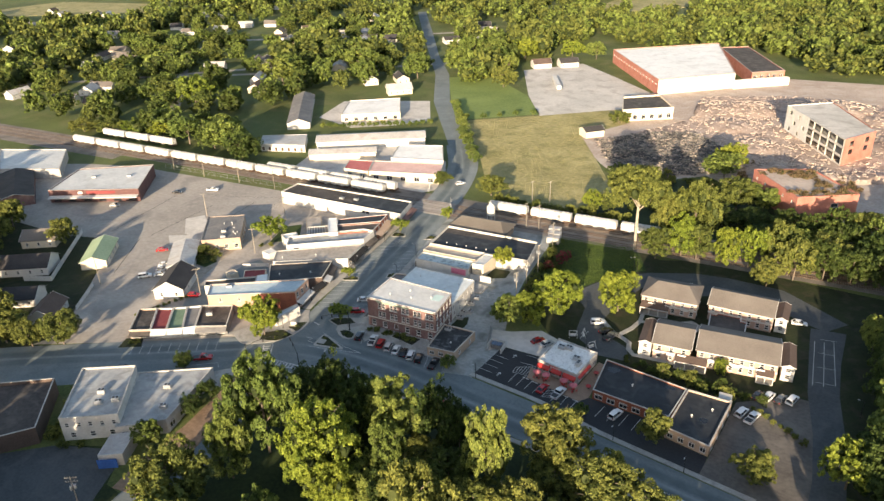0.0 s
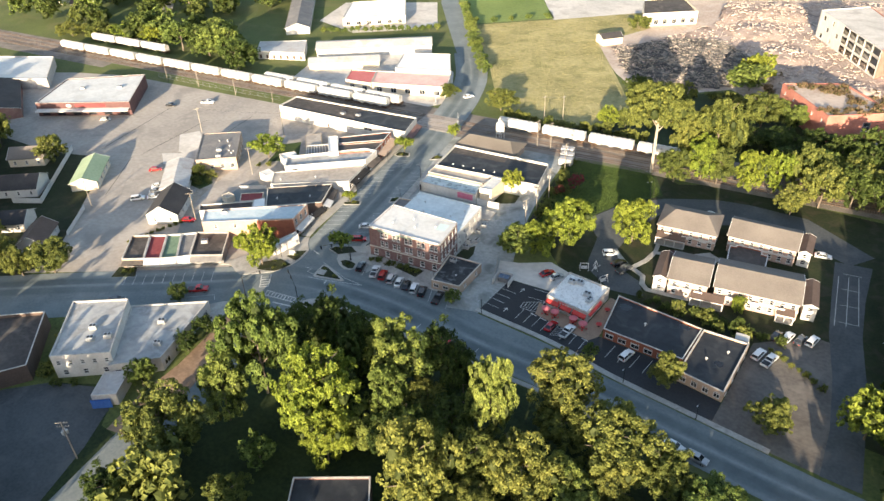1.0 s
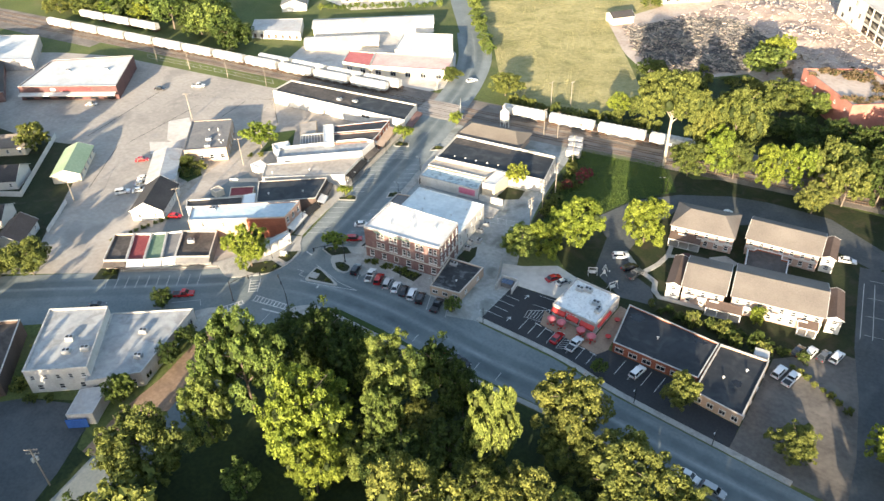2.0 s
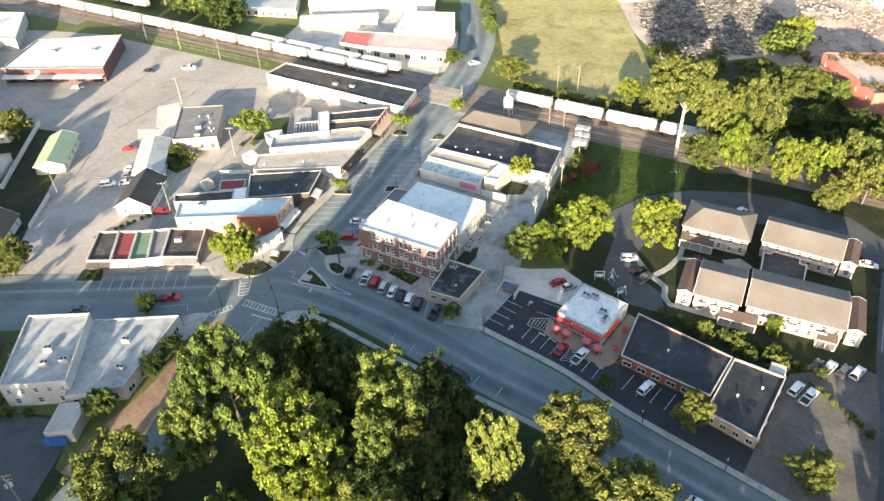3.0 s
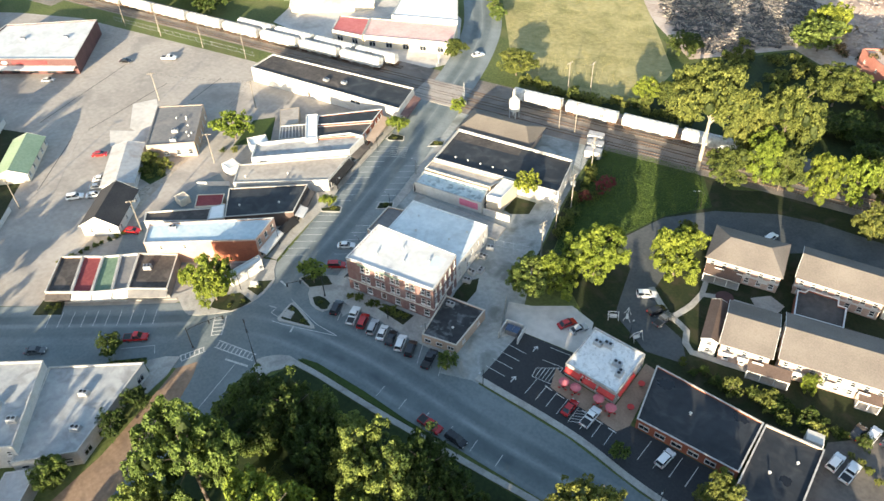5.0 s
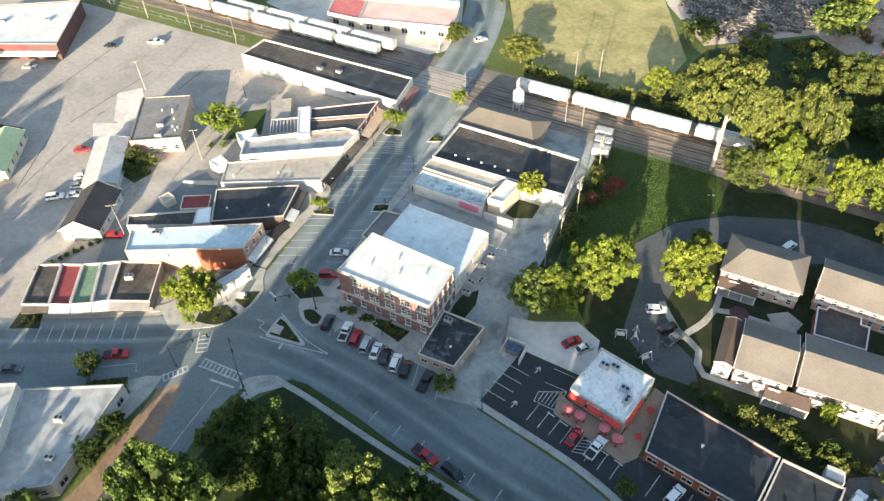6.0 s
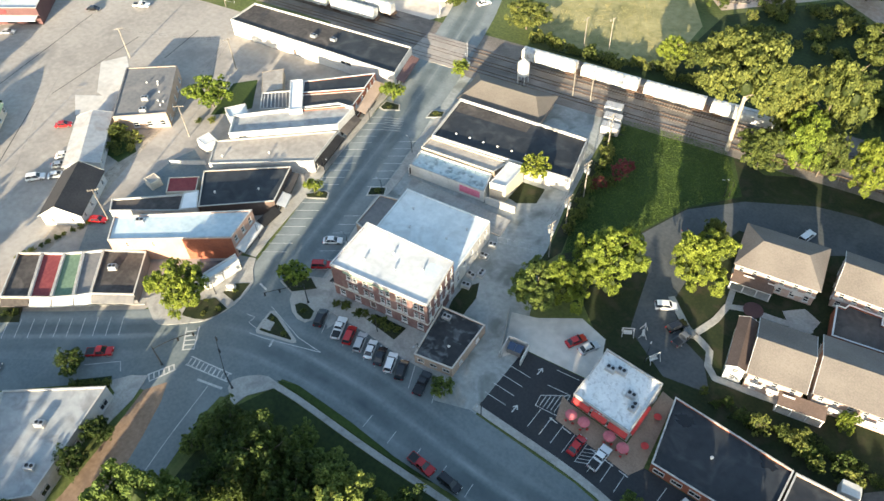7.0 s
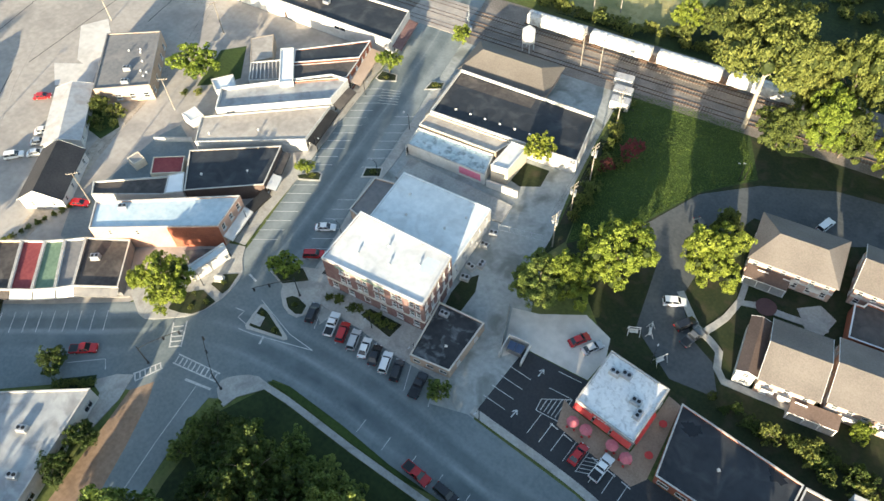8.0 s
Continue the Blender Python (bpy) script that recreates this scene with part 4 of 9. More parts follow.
sheet("island_paving", [(-140.6, 130.6), (-139.9, 128.2), (-137.6, 128.8), (-138.4, 131.0)], 0.275, M["concrete"], "worn paved patch on the traffic island", "paving", 0.2)
# ground under the trees, its shade put into the colour
sheet("verge_southeast", [(-127, 119.5), (-121.7, 119.9), (-105, 120.2), (-93.5, 120.7), (-80, 121.4), (-58, 122.4), (-34, 120.6), (4, 119), (30, 110), (20, 56), (-112, 40), (-128, 96), (-130.4, 111)], 0.1, M["undergrowth"], "undergrowth darkened for shade beneath the trees", "verge", 0.3)
for pts in ([(-161.6, 163.2), (-160, 162.4), (-155.4, 165.2), (-156.6, 167.2), (-158.2, 167.2)], [(-169, 200.6), (-167.4, 200.2), (-163.4, 202.8), (-165, 205), (-169.4, 204)], [(-148.4, 171.8), (-144.6, 174.6), (-146.1, 177.3), (-149.6, 174.8)],
            [(-155.5, 204.5), (-151.6, 207.4), (-152.6, 209.9), (-156, 208.2)], [(-191.5, 97.6), (-187.5, 100.2), (-184.6, 97.6), (-189.5, 94)]):
    sheet("kerb_island", pts, 0.21, M["kerb"], "small kerbed parking island with a bed", "traffic island", 0.4)
    sheet("kerb_island_bed", inset(pts, 0.35), 0.26, M["lawn_shade"], "weedy planting inside a kerbed island", "planting bed", 0.3)


# lanes darkened by tyres, paler between them and in the bays
def worn_lanes(pts, profile, z, label):
    """A thin wearing course along a street; profile: (offset to the left, wear) across it."""
    mid = smooth_line(pts, 2.5)
    n, me = len(mid), bpy.data.meshes.new("wearing_course")
    verts, wear = [], []
    sides = [offset_line(mid, o) for o, _ in profile]
    for i in range(n):
        fade = min(1.0, i / 4, (n - 1 - i) / 4)
        for k, (o, w) in enumerate(profile):
            x, y = sides[k][i]
            verts.append((x, y, z))
            wear.append(w * fade * (0.75 + 0.5 * noise.noise(Vector((x, y, k)) * 0.12)))
    c = len(profile)
    me.from_pydata(verts, [], [(i * c + k + 1, i * c + k, i * c + c + k, i * c + c + k + 1) for i in range(n - 1) for k in range(c - 1)])
    me.attributes.new("wear", "FLOAT", "POINT").data.foreach_set("value", wear)
    me.materials.append(M["asphalt"])
    if me.polygons[0].normal.z < 0:
        me.flip_normals()
    return tagged(new("wearing_course", me), label, "road", kind="structure")


worn_lanes([(-150, 122.5), (-139.7, 126.4), (-131.5, 128.4), (-123.1, 129.6), (-111.9, 130.4), (-97.5, 130.2), (-85.0, 129.6), (-58, 130.0), (-34, 128.6), (0, 127.2), (60, 126)],
           [(-6.0, 0.1), (-5.0, 0.55), (-4.0, -0.3), (-2.9, -0.75), (-1.3, -0.6), (-0.5, 0.35), (0.0, 0.9), (0.55, 0.3), (1.5, -0.55), (3.0, -0.6), (4.2, 0.25), (5.2, 0.1)], 0.0735, "asphalt lanes darkened by tyres past the brick block")
worn_lanes([(-145.6, 133), (-147.8, 143), (-151.1, 160), (-156.4, 182), (-160.3, 199), (-165.4, 220), (-171, 238), (-178, 259), (-189.5, 283.5), (-209, 310.5)],
           [(-7.6, 0.3), (-5.0, 0.6), (-3.9, 0.2), (-3.0, -0.65), (-1.4, -0.75), (-0.3, 0.0), (0.1, 0.5), (0.6, -0.1), (1.6, -0.75), (3.0, -0.6), (4.0, 0.2), (5.2, 0.6), (7.4, 0.3)], 0.0755, "asphalt lanes darkened by tyres along the main street")
worn_lanes([(-262, 31), (-233, 55), (-203, 79), (-179, 97), (-164, 108), (-152, 118)],
           [(-6.0, 0.15), (-4.2, 0.1), (-3.2, -0.5), (-1.2, -0.4), (-0.4, 0.55), (0.1, 0.6), (0.7, -0.5), (2.6, -0.7), (3.6, 0.15), (4.6, 0.4), (6.4, 0.3)], 0.0775, "asphalt lanes darkened by tyres on the shaded west street")


# painted lines
def line(a, b, width=0.14, z=0.086, mat=None, bm=None):
    a, b = Vector(a), Vector(b)
    n = Vector((-(b - a).y, (b - a).x)).normalized() * width / 2
    v = [bm.verts.new((p.x, p.y, z)) for p in (a + n, a - n, b - n, b + n)]
    bm.faces.new(v)


def lines(segments, label, width=0.14, z=0.086, mat=None):
    """Each stroke of road paint is a mesh of its own under one marking."""
    root = thing("road_marking", segments[0][0][0], segments[0][0][1], 0, label, "road marking")
    root["kind"] = "structure"
    for a, b in segments:
        bm = bmesh.new()
        o = Vector(segments[0][0])
        line(Vector(a) - o, Vector(b) - o, width, z, bm=bm)
        bmesh.ops.recalc_face_normals(bm, faces=bm.faces)
        for f in bm.faces:
            if f.normal.z < 0:
                f.normal_flip()
        part("stroke", bm, mat or M["paint"], root)
    return root


def bays(p, q, n, way, label, z=0.086):
    p, q, way = Vector(p), Vector(q), Vector(way)
    return lines([(p.lerp(q, i / (n - 1)), p.lerp(q, i / (n - 1)) + way) for i in range(n)], label, z=z)


bays((-155.9, 143.4), (-159.8, 160.6), 7, (4.7, 3.4), "white angled parking lines along the street")
bays((-161.4, 167.4), (-168.0, 196), 11, (4.7, 3.4), "white angled parking lines along the street")
bays((-138.6, 149.4), (-143.2, 167), 7, (-4.9, -3.6), "white angled parking lines along the street")
bays((-145.6, 178), (-150.2, 196), 7, (-4.9, -3.6), "white angled parking lines along the street")
bays((-186.5, 96.6), (-166.5, 112.4), 10, (3.2, -3.8), "white angled parking lines before the shop row")
bays((-130.7, 140.1), (-101.5, 140.9), 11, (2.3, -5.0), "white angled parking lines before the brick block")
bays((-92.3, 144.2), (-91.8, 152.2), 4, (4.9, 0), "white parking lines on the dark lot", 0.09)
bays((-81.5, 142.9), (-76.2, 142.6), 3, (0.1, 4.6), "white parking lines before the restaurant", 0.09)
bays((-73.5, 142.3), (-62.2, 141.3), 5, (0.1, 4.5), "white parking lines before the restaurant", 0.09)
bays((-55, 147.6), (-42, 147.6), 5, (-0.4, -5.4), "white parking lines before the low shop", 0.09)
bays((-83.6, 156.9), (-83.2, 152.9), 2, (4.8, 0.6), "white parking lines on the dark lot", 0.09)
HATCH = [(-82.7, 147.6), (-83.1, 150.1), (-78.4, 153.4), (-78.2, 148.2)]
lines([(HATCH[i], HATCH[(i + 1) % 4]) for i in range(4)] + [((-82.8 + i * 0.75, 148.0 + i * 0.1), (-82.9 + i * 0.75, 150.2 + i * 0.53)) for i in range(1, 6)], "white hatched no-parking patch on the dark lot", 0.16, 0.09)
lines([((-70.6, 142.2 + i * 0.8), (-68.1, 143.4 + i * 0.8)) for i in range(5)], "white hatched strip between two bays", 0.14, 0.09)
for ax, ay in ((-86.2, 153.6), (-85.6, 143.6)):
    lines([((ax, ay), (ax + 0.1, ay + 1.7)), ((ax - 0.45, ay + 1.1), (ax + 0.1, ay + 1.9)), ((ax + 0.6, ay + 1.1), (ax + 0.1, ay + 1.9))], "white painted arrow on the dark lot", 0.22, 0.09)
bays((-14.8, 211), (-11.4, 188), 4, (4.6, 1.0), "pale parking lines on the shaded side road", 0.095)
lines([((-15.6, 209), (-12.0, 186)), ((-13.2, 210), (-9.4, 187)), ((-10.8, 211), (-6.8, 189))], "pale long lines on the side road", 0.16, 0.095)
# crossings of the junction
lines([((-145.4 + i * 1.02, 112.9 + i * 0.22), (-145.9 + i * 1.02, 114.4 + i * 0.22)) for i in range(10)] + [((-145.7, 112.6), (-135.6, 115.0)), ((-146.3, 114.6), (-136.2, 116.7))], "worn white ladder crossing over the side street", 0.3)
lines([((-148.6, 105.4), (-146.4, 110.6)), ((-150.1, 106.2), (-147.6, 111.2))] + [((-148.8 + i * 0.42, 105.6 + i * 0.95), (-149.9 + i * 0.42, 106.4 + i * 0.95)) for i in range(6)], "worn white ladder crossing in evening light", 0.28)
lines([((-149.0, 114.4), (-153.0, 118.8)), ((-147.2, 115.9), (-151.0, 120.7))] + [((-149.0 - i * 0.8, 114.6 + i * 0.85), (-147.4 - i * 0.8, 116.1 + i * 0.85)) for i in range(5)], "worn white ladder crossing at the corner", 0.28)
lines([((-140.9, 111.7), (-135.2, 113.3))], "white stop bar", 0.5)
lines([((-138.0, 112.0), (-135.3, 100)), ((-135.3, 100), (-131, 84))], "thin white lane line on the side street", 0.14)
lines([((-162.9, 99.7), (-157.4, 104.9)), ((-157.4, 104.9), (-155.4, 103.4))], "thin white bay outline on the west street", 0.14)
lines([((-141.0, 125.9), (-137.8, 126.7)), ((-137.8, 126.7), (-125.2, 131.4)), ((-131.6, 131.3), (-125.2, 131.4)), ((-142.2, 133.6), (-131.6, 131.3))], "white lines round the traffic island", 0.16)
lines([((-145.1, 129.0), (-143.1, 129.5)), ((-143.1, 127.7), (-140.7, 127.6)), ((-143.1, 129.5), (-143.1, 127.7))], "thin white lines at the crossing", 0.16)
lines([((-134.9, 126.0), (-135.5, 127.8)), ((-149.2, 136.6), (-146.6, 136.2))], "white stop bars at the junction", 0.45)
bays((-106.7, 124.0), (-76.9, 124.8), 6, (-0.2, 2.9), "short white parking ticks at the kerb")
lines([((-160 + i * 0.5, 200.6 - i * 0.9), (-164.6 + i * 0.5, 198.2 - i * 0.9)) for i in range(6)], "white hatched patch on the main street", 0.14)


# railway
def railway():
    s0, s1 = -520.0, 420.0
    ribbon("railway_bed", [on_rail(s0, 9), on_rail(s1, 9)], [on_rail(s0, -13), on_rail(s1, -13)], 0.035, M["ballast"], "stony brown railway ballast", "railway bed", 0.3)
    for k, off in enumerate((0.0, -4.6, -9.0, 4.8)):
        lo, hi = {4.8: (-420, -45), -9.0: (-70, s1)}.get(off, (s0, s1))
        root = thing("railway_track", *on_rail((lo + hi) / 2, off), 0.0, "rusty steel rails on dark timber sleepers", "railway track", rz=math.degrees(math.atan2(RAIL_T.y, RAIL_T.x)))
        root["kind"] = "structure"
        ln = hi - lo
        bm = bmesh.new()
        for i in range(int(ln / 0.75)):
            x = -ln / 2 + 0.4 + i * 0.75
            sx = x + (lo + hi) / 2
            if -34 < sx < -14:
                continue
            box(bm, (x, 0, 0.05), (0.24, 2.6, 0.12))
        part("sleepers", bm, M["timber"], root, "dark weathered timber sleepers")["kind"] = "stuff"
        for y in (-0.75, 0.75):
            bm = bmesh.new()
            box(bm, (0, y, 0.15), (ln, 0.12, 0.16))
            part("rail", bm, M["rust"], root)
    deck = thing("level_crossing", *on_rail(-24, -4.4), 0, "grey plank level crossing deck over the tracks", "level crossing", rz=math.degrees(math.atan2(RAIL_T.y, RAIL_T.x)))
    deck["kind"] = "structure"
    for i in range(17):
        bm = bmesh.new()
        box(bm, (0, -6.6 + i * 0.8, 0.12), (17.0, 0.76, 0.12), bevel=0.02)
        part("plank", bm, M["asphalt_old"], deck)


sheet("green_bank", [on_rail(-210, -6.6), on_rail(-64, -6.6), on_rail(-62, -12.6), on_rail(-84, -14.6), on_rail(-210, -16.5)], 0.048, M["grass"], "strip of green bank below the parked train", "verge")
sheet("patio", [(-79.6, 152.6), (-78, 147.4), (-61.6, 145.6), (-60.0, 148.4), (-61.6, 164.5), (-64.4, 165.0), (-64.7, 151.0), (-77.4, 151.9)], 0.1, M["terracotta"], "terracotta dining patio round the restaurant", "patio", 0.3)
railway()


# ---------------------------------------------------------------- the brick block and its neighbours
def side_len(q, i):
    return (Vector(q[(i + 1) % len(q)]) - Vector(q[i])).length


C1 = [(-133.2, 144.9), (-109.8, 148.4), (-112.4, 160.7), (-134.8, 158.6)]
L0, L1 = side_len(C1, 0), side_len(C1, 1)


def pairs(length, start, n, w, v0, v1, gap=0.35):
    """n pairs of windows from start to the wall's end."""
    pitch = (length - start) / n
    return [(start + pitch * (i + 0.5) + e * (w + gap) / 2 - w / 2, start + pitch * (i + 0.5) + e * (w + gap) / 2 + w / 2, v0, v1) for i in range(n) for e in (-1, 1)]


brick_block = block("brick_block", C1, 10.2, M["brick_dark"], M["roof_white"], "three-storey weathered red brick corner block with white roof", openings={
    0: pairs(L0, 3.0, 5, 1.1, 7.2, 9.1) + pairs(L0, 3.0, 5, 1.1, 4.2, 6.1) + spaced(L0, 6, 1.5, 0.8, 2.7),
    1: spaced(L1, 5, 1.1, 7.2, 9.1) + spaced(L1, 5, 1.1, 4.2, 6.1) + spaced(L1, 3, 1.2, 0.6, 2.9),
    3: spaced(L1, 5, 1.1, 7.2, 9.1) + spaced(L1, 5, 1.1, 4.2, 6.1) + spaced(L1, 3, 2.6, 0.5, 2.8)},
    styles={0: ["sash"] * 20 + ["sash"] * 2 + ["door"] + ["sash"] * 3, 3: ["sash"] * 10 + ["shop"] * 3}, parapet=0.16, coping=M["roof_white"])


def band(root, quad, z, depth, height, mat, name, sides=None, u=(0.0, 1.0), label=""):
    """A cornice or string course along sides of a building, standing proud."""
    n = len(quad)
    for i in (sides if sides is not None else range(n)):
        p, q = Vector(quad[i]), Vector(quad[(i + 1) % n])
        p, q = p.lerp(q, u[0]), p.lerp(q, u[1])
        t = (q - p).normalized()
        o = Vector((t.y, -t.x))
        bm = bmesh.new()
        base = Vector(root.location[:2])
        prism(bm, [tuple(c - base) for c in (p + o * 0.004, q + o * 0.004, q + o * depth, p + o * depth)], z, z + height)
        part(name, bm, mat, root, label)


band(brick_block, C1, 9.35, 0.35, 0.36, M["green_trim"], "cornice", (0,), (0.14, 0.62), "weathered green metal cornice")
sheet("roof_repair", [(-115.6, 154.2), (-112.8, 154.8), (-113.4, 158.4), (-116.2, 157.8)], 10.052, M["roof_mint"], "pale mint patch on the white roof", "roof patch", 0.06)
band(brick_block, C1, 3.4, 0.2, 0.3, M["stone"], "string_course", (0, 1, 3))
band(brick_block, C1, 9.74, 0.16, 0.28, M["stone"], "parapet_band", (0, 1, 3))
C2 = [(-134.9, 158.9), (-112.7, 161.0), (-115.2, 178.2), (-137.4, 175.4)]
block("rear_hall", C2, 5.8, M["stucco"], M["roof_silver"], "low hall with pale bluish membrane roof behind the brick block", openings={1: spaced(17, 5, 1.1, 3.4, 4.8) + spaced(17, 4, 1.1, 0.8, 2.3)}, parapet=0.08, coping=M["roof_silver"])
block("low_shop", [(-141.6, 161.2), (-136.0, 160.4), (-137.4, 173.4), (-143.2, 171.6)], 3.6, M["brick_tan"], M["roof_grey"], "low grey-roofed shop on the main street", openings={3: spaced(10.5, 2, 3.4, 0.5, 2.9)}, styles={3: "shop"}, coping=M["stone"])
ANNEX = [(-107.9, 141.3), (-99.6, 143.1), (-100.5, 155.7), (-110.7, 154.2)]
block("brick_annex", ANNEX, 2.95, M["brick_tan"], M["roof_scuffed"], "single-storey tan brick annex with black flat roof", openings={0: spaced(8.5, 3, 1.6, 0.7, 2.1), 1: spaced(12.6, 2, 1.2, 0.9, 2.0)}, styles={0: "shop"}, coping=M["stone"])
C4 = [(-144.3, 184.4), (-123.4, 187.2), (-125.4, 193.6), (-145.4, 190.2)]
block("mural_shop", C4, 3.5, M["stucco"], M["roof_flaking"], "low white-walled shop with a flaking pale blue roof", openings={3: spaced(7.3, 2, 2.6, 0.5, 2.8)}, styles={3: "shop"}, coping=M["coping"])
C5 = [(-146.0, 195.6), (-108.2, 202.2), (-112.4, 217.6), (-149.2, 212.4)]
block("taupe_strip", [(-145.6, 190.8), (-125.2, 194.0), (-124.0, 199.0), (-146.2, 195.3)], 4.0, M["drab"], M["roof_beige"], "narrow taupe-roofed range before the long store", "building", {3: spaced(4.5, 1, 2.6, 0.4, 2.5)}, styles={3: "shop"}, coping=M["stone"], parapet=0.3)
block("black_roof_store", C5, 4.6, M["stucco"], M["roof_black"], "long store with black roof and pale walls", openings={1: spaced(16, 3, 1.4, 0.9, 2.4), 3: spaced(17, 4, 3.2, 0.4, 2.6)}, styles={3: "shop"}, coping=M["coping"], parapet=0.7)
sheet("roof_walk_strip", [(-148.4, 211.6), (-147.6, 207.8), (-127.0, 211.4), (-127.6, 214.6)], 3.915, M["roof_brown"], "brown felt strip along the black roof's parapet", "roof patch", 0.06)
house("brown_hip_store", -139.8, 221.6, 23.0, 11.5, 9.0, 3.6, 6.2, M["brick_tan"], M["shingle_taupe"], "low store with broad brown hipped shingle roof by the tracks", "building", hip=4.0, over=0.8, openings={0: spaced(23, 5, 1.4, 0.9, 2.5), 3: spaced(11.5, 2, 2.4, 0.4, 2.6)})

# west side of the main street
B1 = [(-181.4, 121.7), (-159.0, 138.9), (-161.6, 147.7), (-186.5, 127.2)]
orange_shop = block("orange_brick_shop", B1, 7.1, M["brick_orange"], M["roof_blue"], "two-storey orange brick shop with long pale blue roof", openings={0: spaced(14, 2, 0.9, 4.6, 6.0, 4), 1: spaced(9, 3, 1.2, 4.4, 6.2) + spaced(9, 2, 3.0, 0.5, 2.9)}, styles={1: ["sash"] * 3 + ["shop"] * 2}, coping=M["coping"])
band(orange_shop, B1, 0.0, 0.03, 6.7, M["brick_red"], "brick_facing", (0,), (0.6, 1.0), "bare red brick end of the side wall")
block("back_shed", [(-192.5, 128.8), (-178.6, 138.9), (-182.2, 143.2), (-195.5, 131.5)], 4.0, M["stucco"], M["roof_brown"], "narrow back building with brown roof and white parapets", coping=M["coping"])
block("black_roof_shop", [(-175.5, 142.2), (-161.9, 154.4), (-167.5, 165.5), (-184.4, 151.4)], 4.4, M["shingle_brown"], M["roof_black"], "brick shop with black rubber roof", openings={1: spaced(12, 3, 2.6, 0.5, 2.9)}, styles={1: "shop"}, coping=M["stone"], parapet=0.15)
block("maroon_roof_shed", [(-187.6, 141.4), (-181.8, 146.2), (-185.4, 150.2), (-191.4, 145.4)], 3.0, M["cream"], M["roof_maroon"], "small back shed with maroon roof", parapet=0.15)
block("beige_roof_shop", [(-186.2, 154.3), (-164.8, 170.7), (-168.0, 183.0), (-191.6, 161.2)], 3.9, M["stucco"], M["roof_beige"], "long shop with weathered beige roof", openings={1: spaced(12, 4, 2.2, 0.5, 2.9)}, styles={1: "shop"}, coping=M["coping"], parapet=0.12)
block("white_shop", [(-189.2, 164.2), (-168.2, 183.6), (-169.6, 191.6), (-174.4, 190.6), (-193.9, 170.2)], 5.6, M["stucco"], M["roof_patchy"], "white-walled shop with tall parapets and pale roof", openings={0: [(2.2, 4.6, 3.7, 4.5)], 1: spaced(8, 2, 2.4, 0.5, 2.9)}, styles={0: "shop", 1: "shop"}, coping=M["trim"], parapet=0.8)
TW = [(-181.6, 182.0), (-170.6, 192.2), (-172.6, 199.2), (-185.3, 187.6)]
block("twin_roof_shop", TW, 5.3, M["brick_red"], M["roof_brown"], "red brick shop with dark brown flat roof", openings={1: spaced(7.2, 2, 1.1, 3.6, 4.8) + spaced(7.2, 2, 2.6, 0.5, 2.9)}, styles={1: ["sash"] * 2 + ["shop"] * 2}, coping=M["coping"], parapet=0.1)
block("corner_shop", [(-185.5, 188.0), (-172.8, 199.6), (-175.0, 206.6), (-189.0, 192.0)], 5.7, M["brick_red"], M["roof_black"], "red brick corner shop with black roof and knobbed parapet", openings={1: spaced(7.2, 3, 1.0, 3.8, 5.0) + spaced(7.2, 2, 2.5, 0.5, 2.9)}, styles={1: ["sash"] * 3 + ["shop"] * 2}, coping=M["trim"], parapet=0.18)
block("white_stair_shaft", [(-182.4, 179.8), (-179.8, 182.2), (-189.2, 192.0), (-191.8, 189.6)], 6.3, M["siding"], M["roof_bright"], "tall narrow white shaft between two shop roofs", coping=M["trim"], parapet=0.12)
SKY = [(-191.9, 177.4), (-185.2, 182.8), (-191.0, 188.2), (-196.8, 182.8)]
rear = block("twin_roof_rear", SKY, 4.0, M["stucco"], M["roof_grey"], "low rear building with ribbed metal skylights", coping=M["coping"], parapet=0.2)
for k in range(7):
    a, b = Vector(SKY[0]).lerp(Vector(SKY[1]), (k + 0.8) / 8), Vector(SKY[3]).lerp(Vector(SKY[2]), (k + 0.8) / 8)
    bm = bmesh.new()
    c = (a + b) / 2 - Vector(rear.location[:2])
    box(bm, (c.x, c.y, 3.93), ((b - a).length * 0.8, 0.34, 0.22), math.degrees(math.atan2((b - a).y, (b - a).x)), 0.04)
    part("skylight_rib", bm, M["tin"], rear)
block("white_back_box", [(-178.4, 138.9), (-175.4, 141.8), (-179.8, 146.0), (-182.1, 143.2)], 4.6, M["stucco"], M["roof_bright"], "small white box between two shop roofs", "shed", parapet=0.1)
block("rail_side_store", [(-231.6, 202.2), (-170.7, 209.9), (-175.0, 222.8), (-232.5, 213.3)], 5.5, M["stucco"], M["roof_black"], "long white-walled warehouse with black roof beside the tracks", openings={0: [(42, 46, 2.6, 4.2), (24, 25.2, 0.1, 2.3)], 1: spaced(13.6, 3, 2.2, 0.6, 2.8)}, styles={1: "shop", 0: ["shop", "door"]}, coping=M["coping"], parapet=0.4)
sheet("roof_felt", [(-230.9, 202.9), (-196.0, 207.3), (-198.6, 218.3), (-231.8, 212.8)], 5.112, M["roof_brown"], "older brown felt half of the warehouse roof", "roof patch", 0.06)
FR = [(-190.5, 98.4), (-185.2, 102.2), (-181.1, 105.1), (-177.5, 108.3), (-174.9, 111.0), (-166.8, 116.6)]
BK = [(-199.2, 108.0), (-194.6, 111.5), (-190.3, 114.5), (-187.0, 117.4), (-183.6, 120.6), (-175.0, 126.2)]
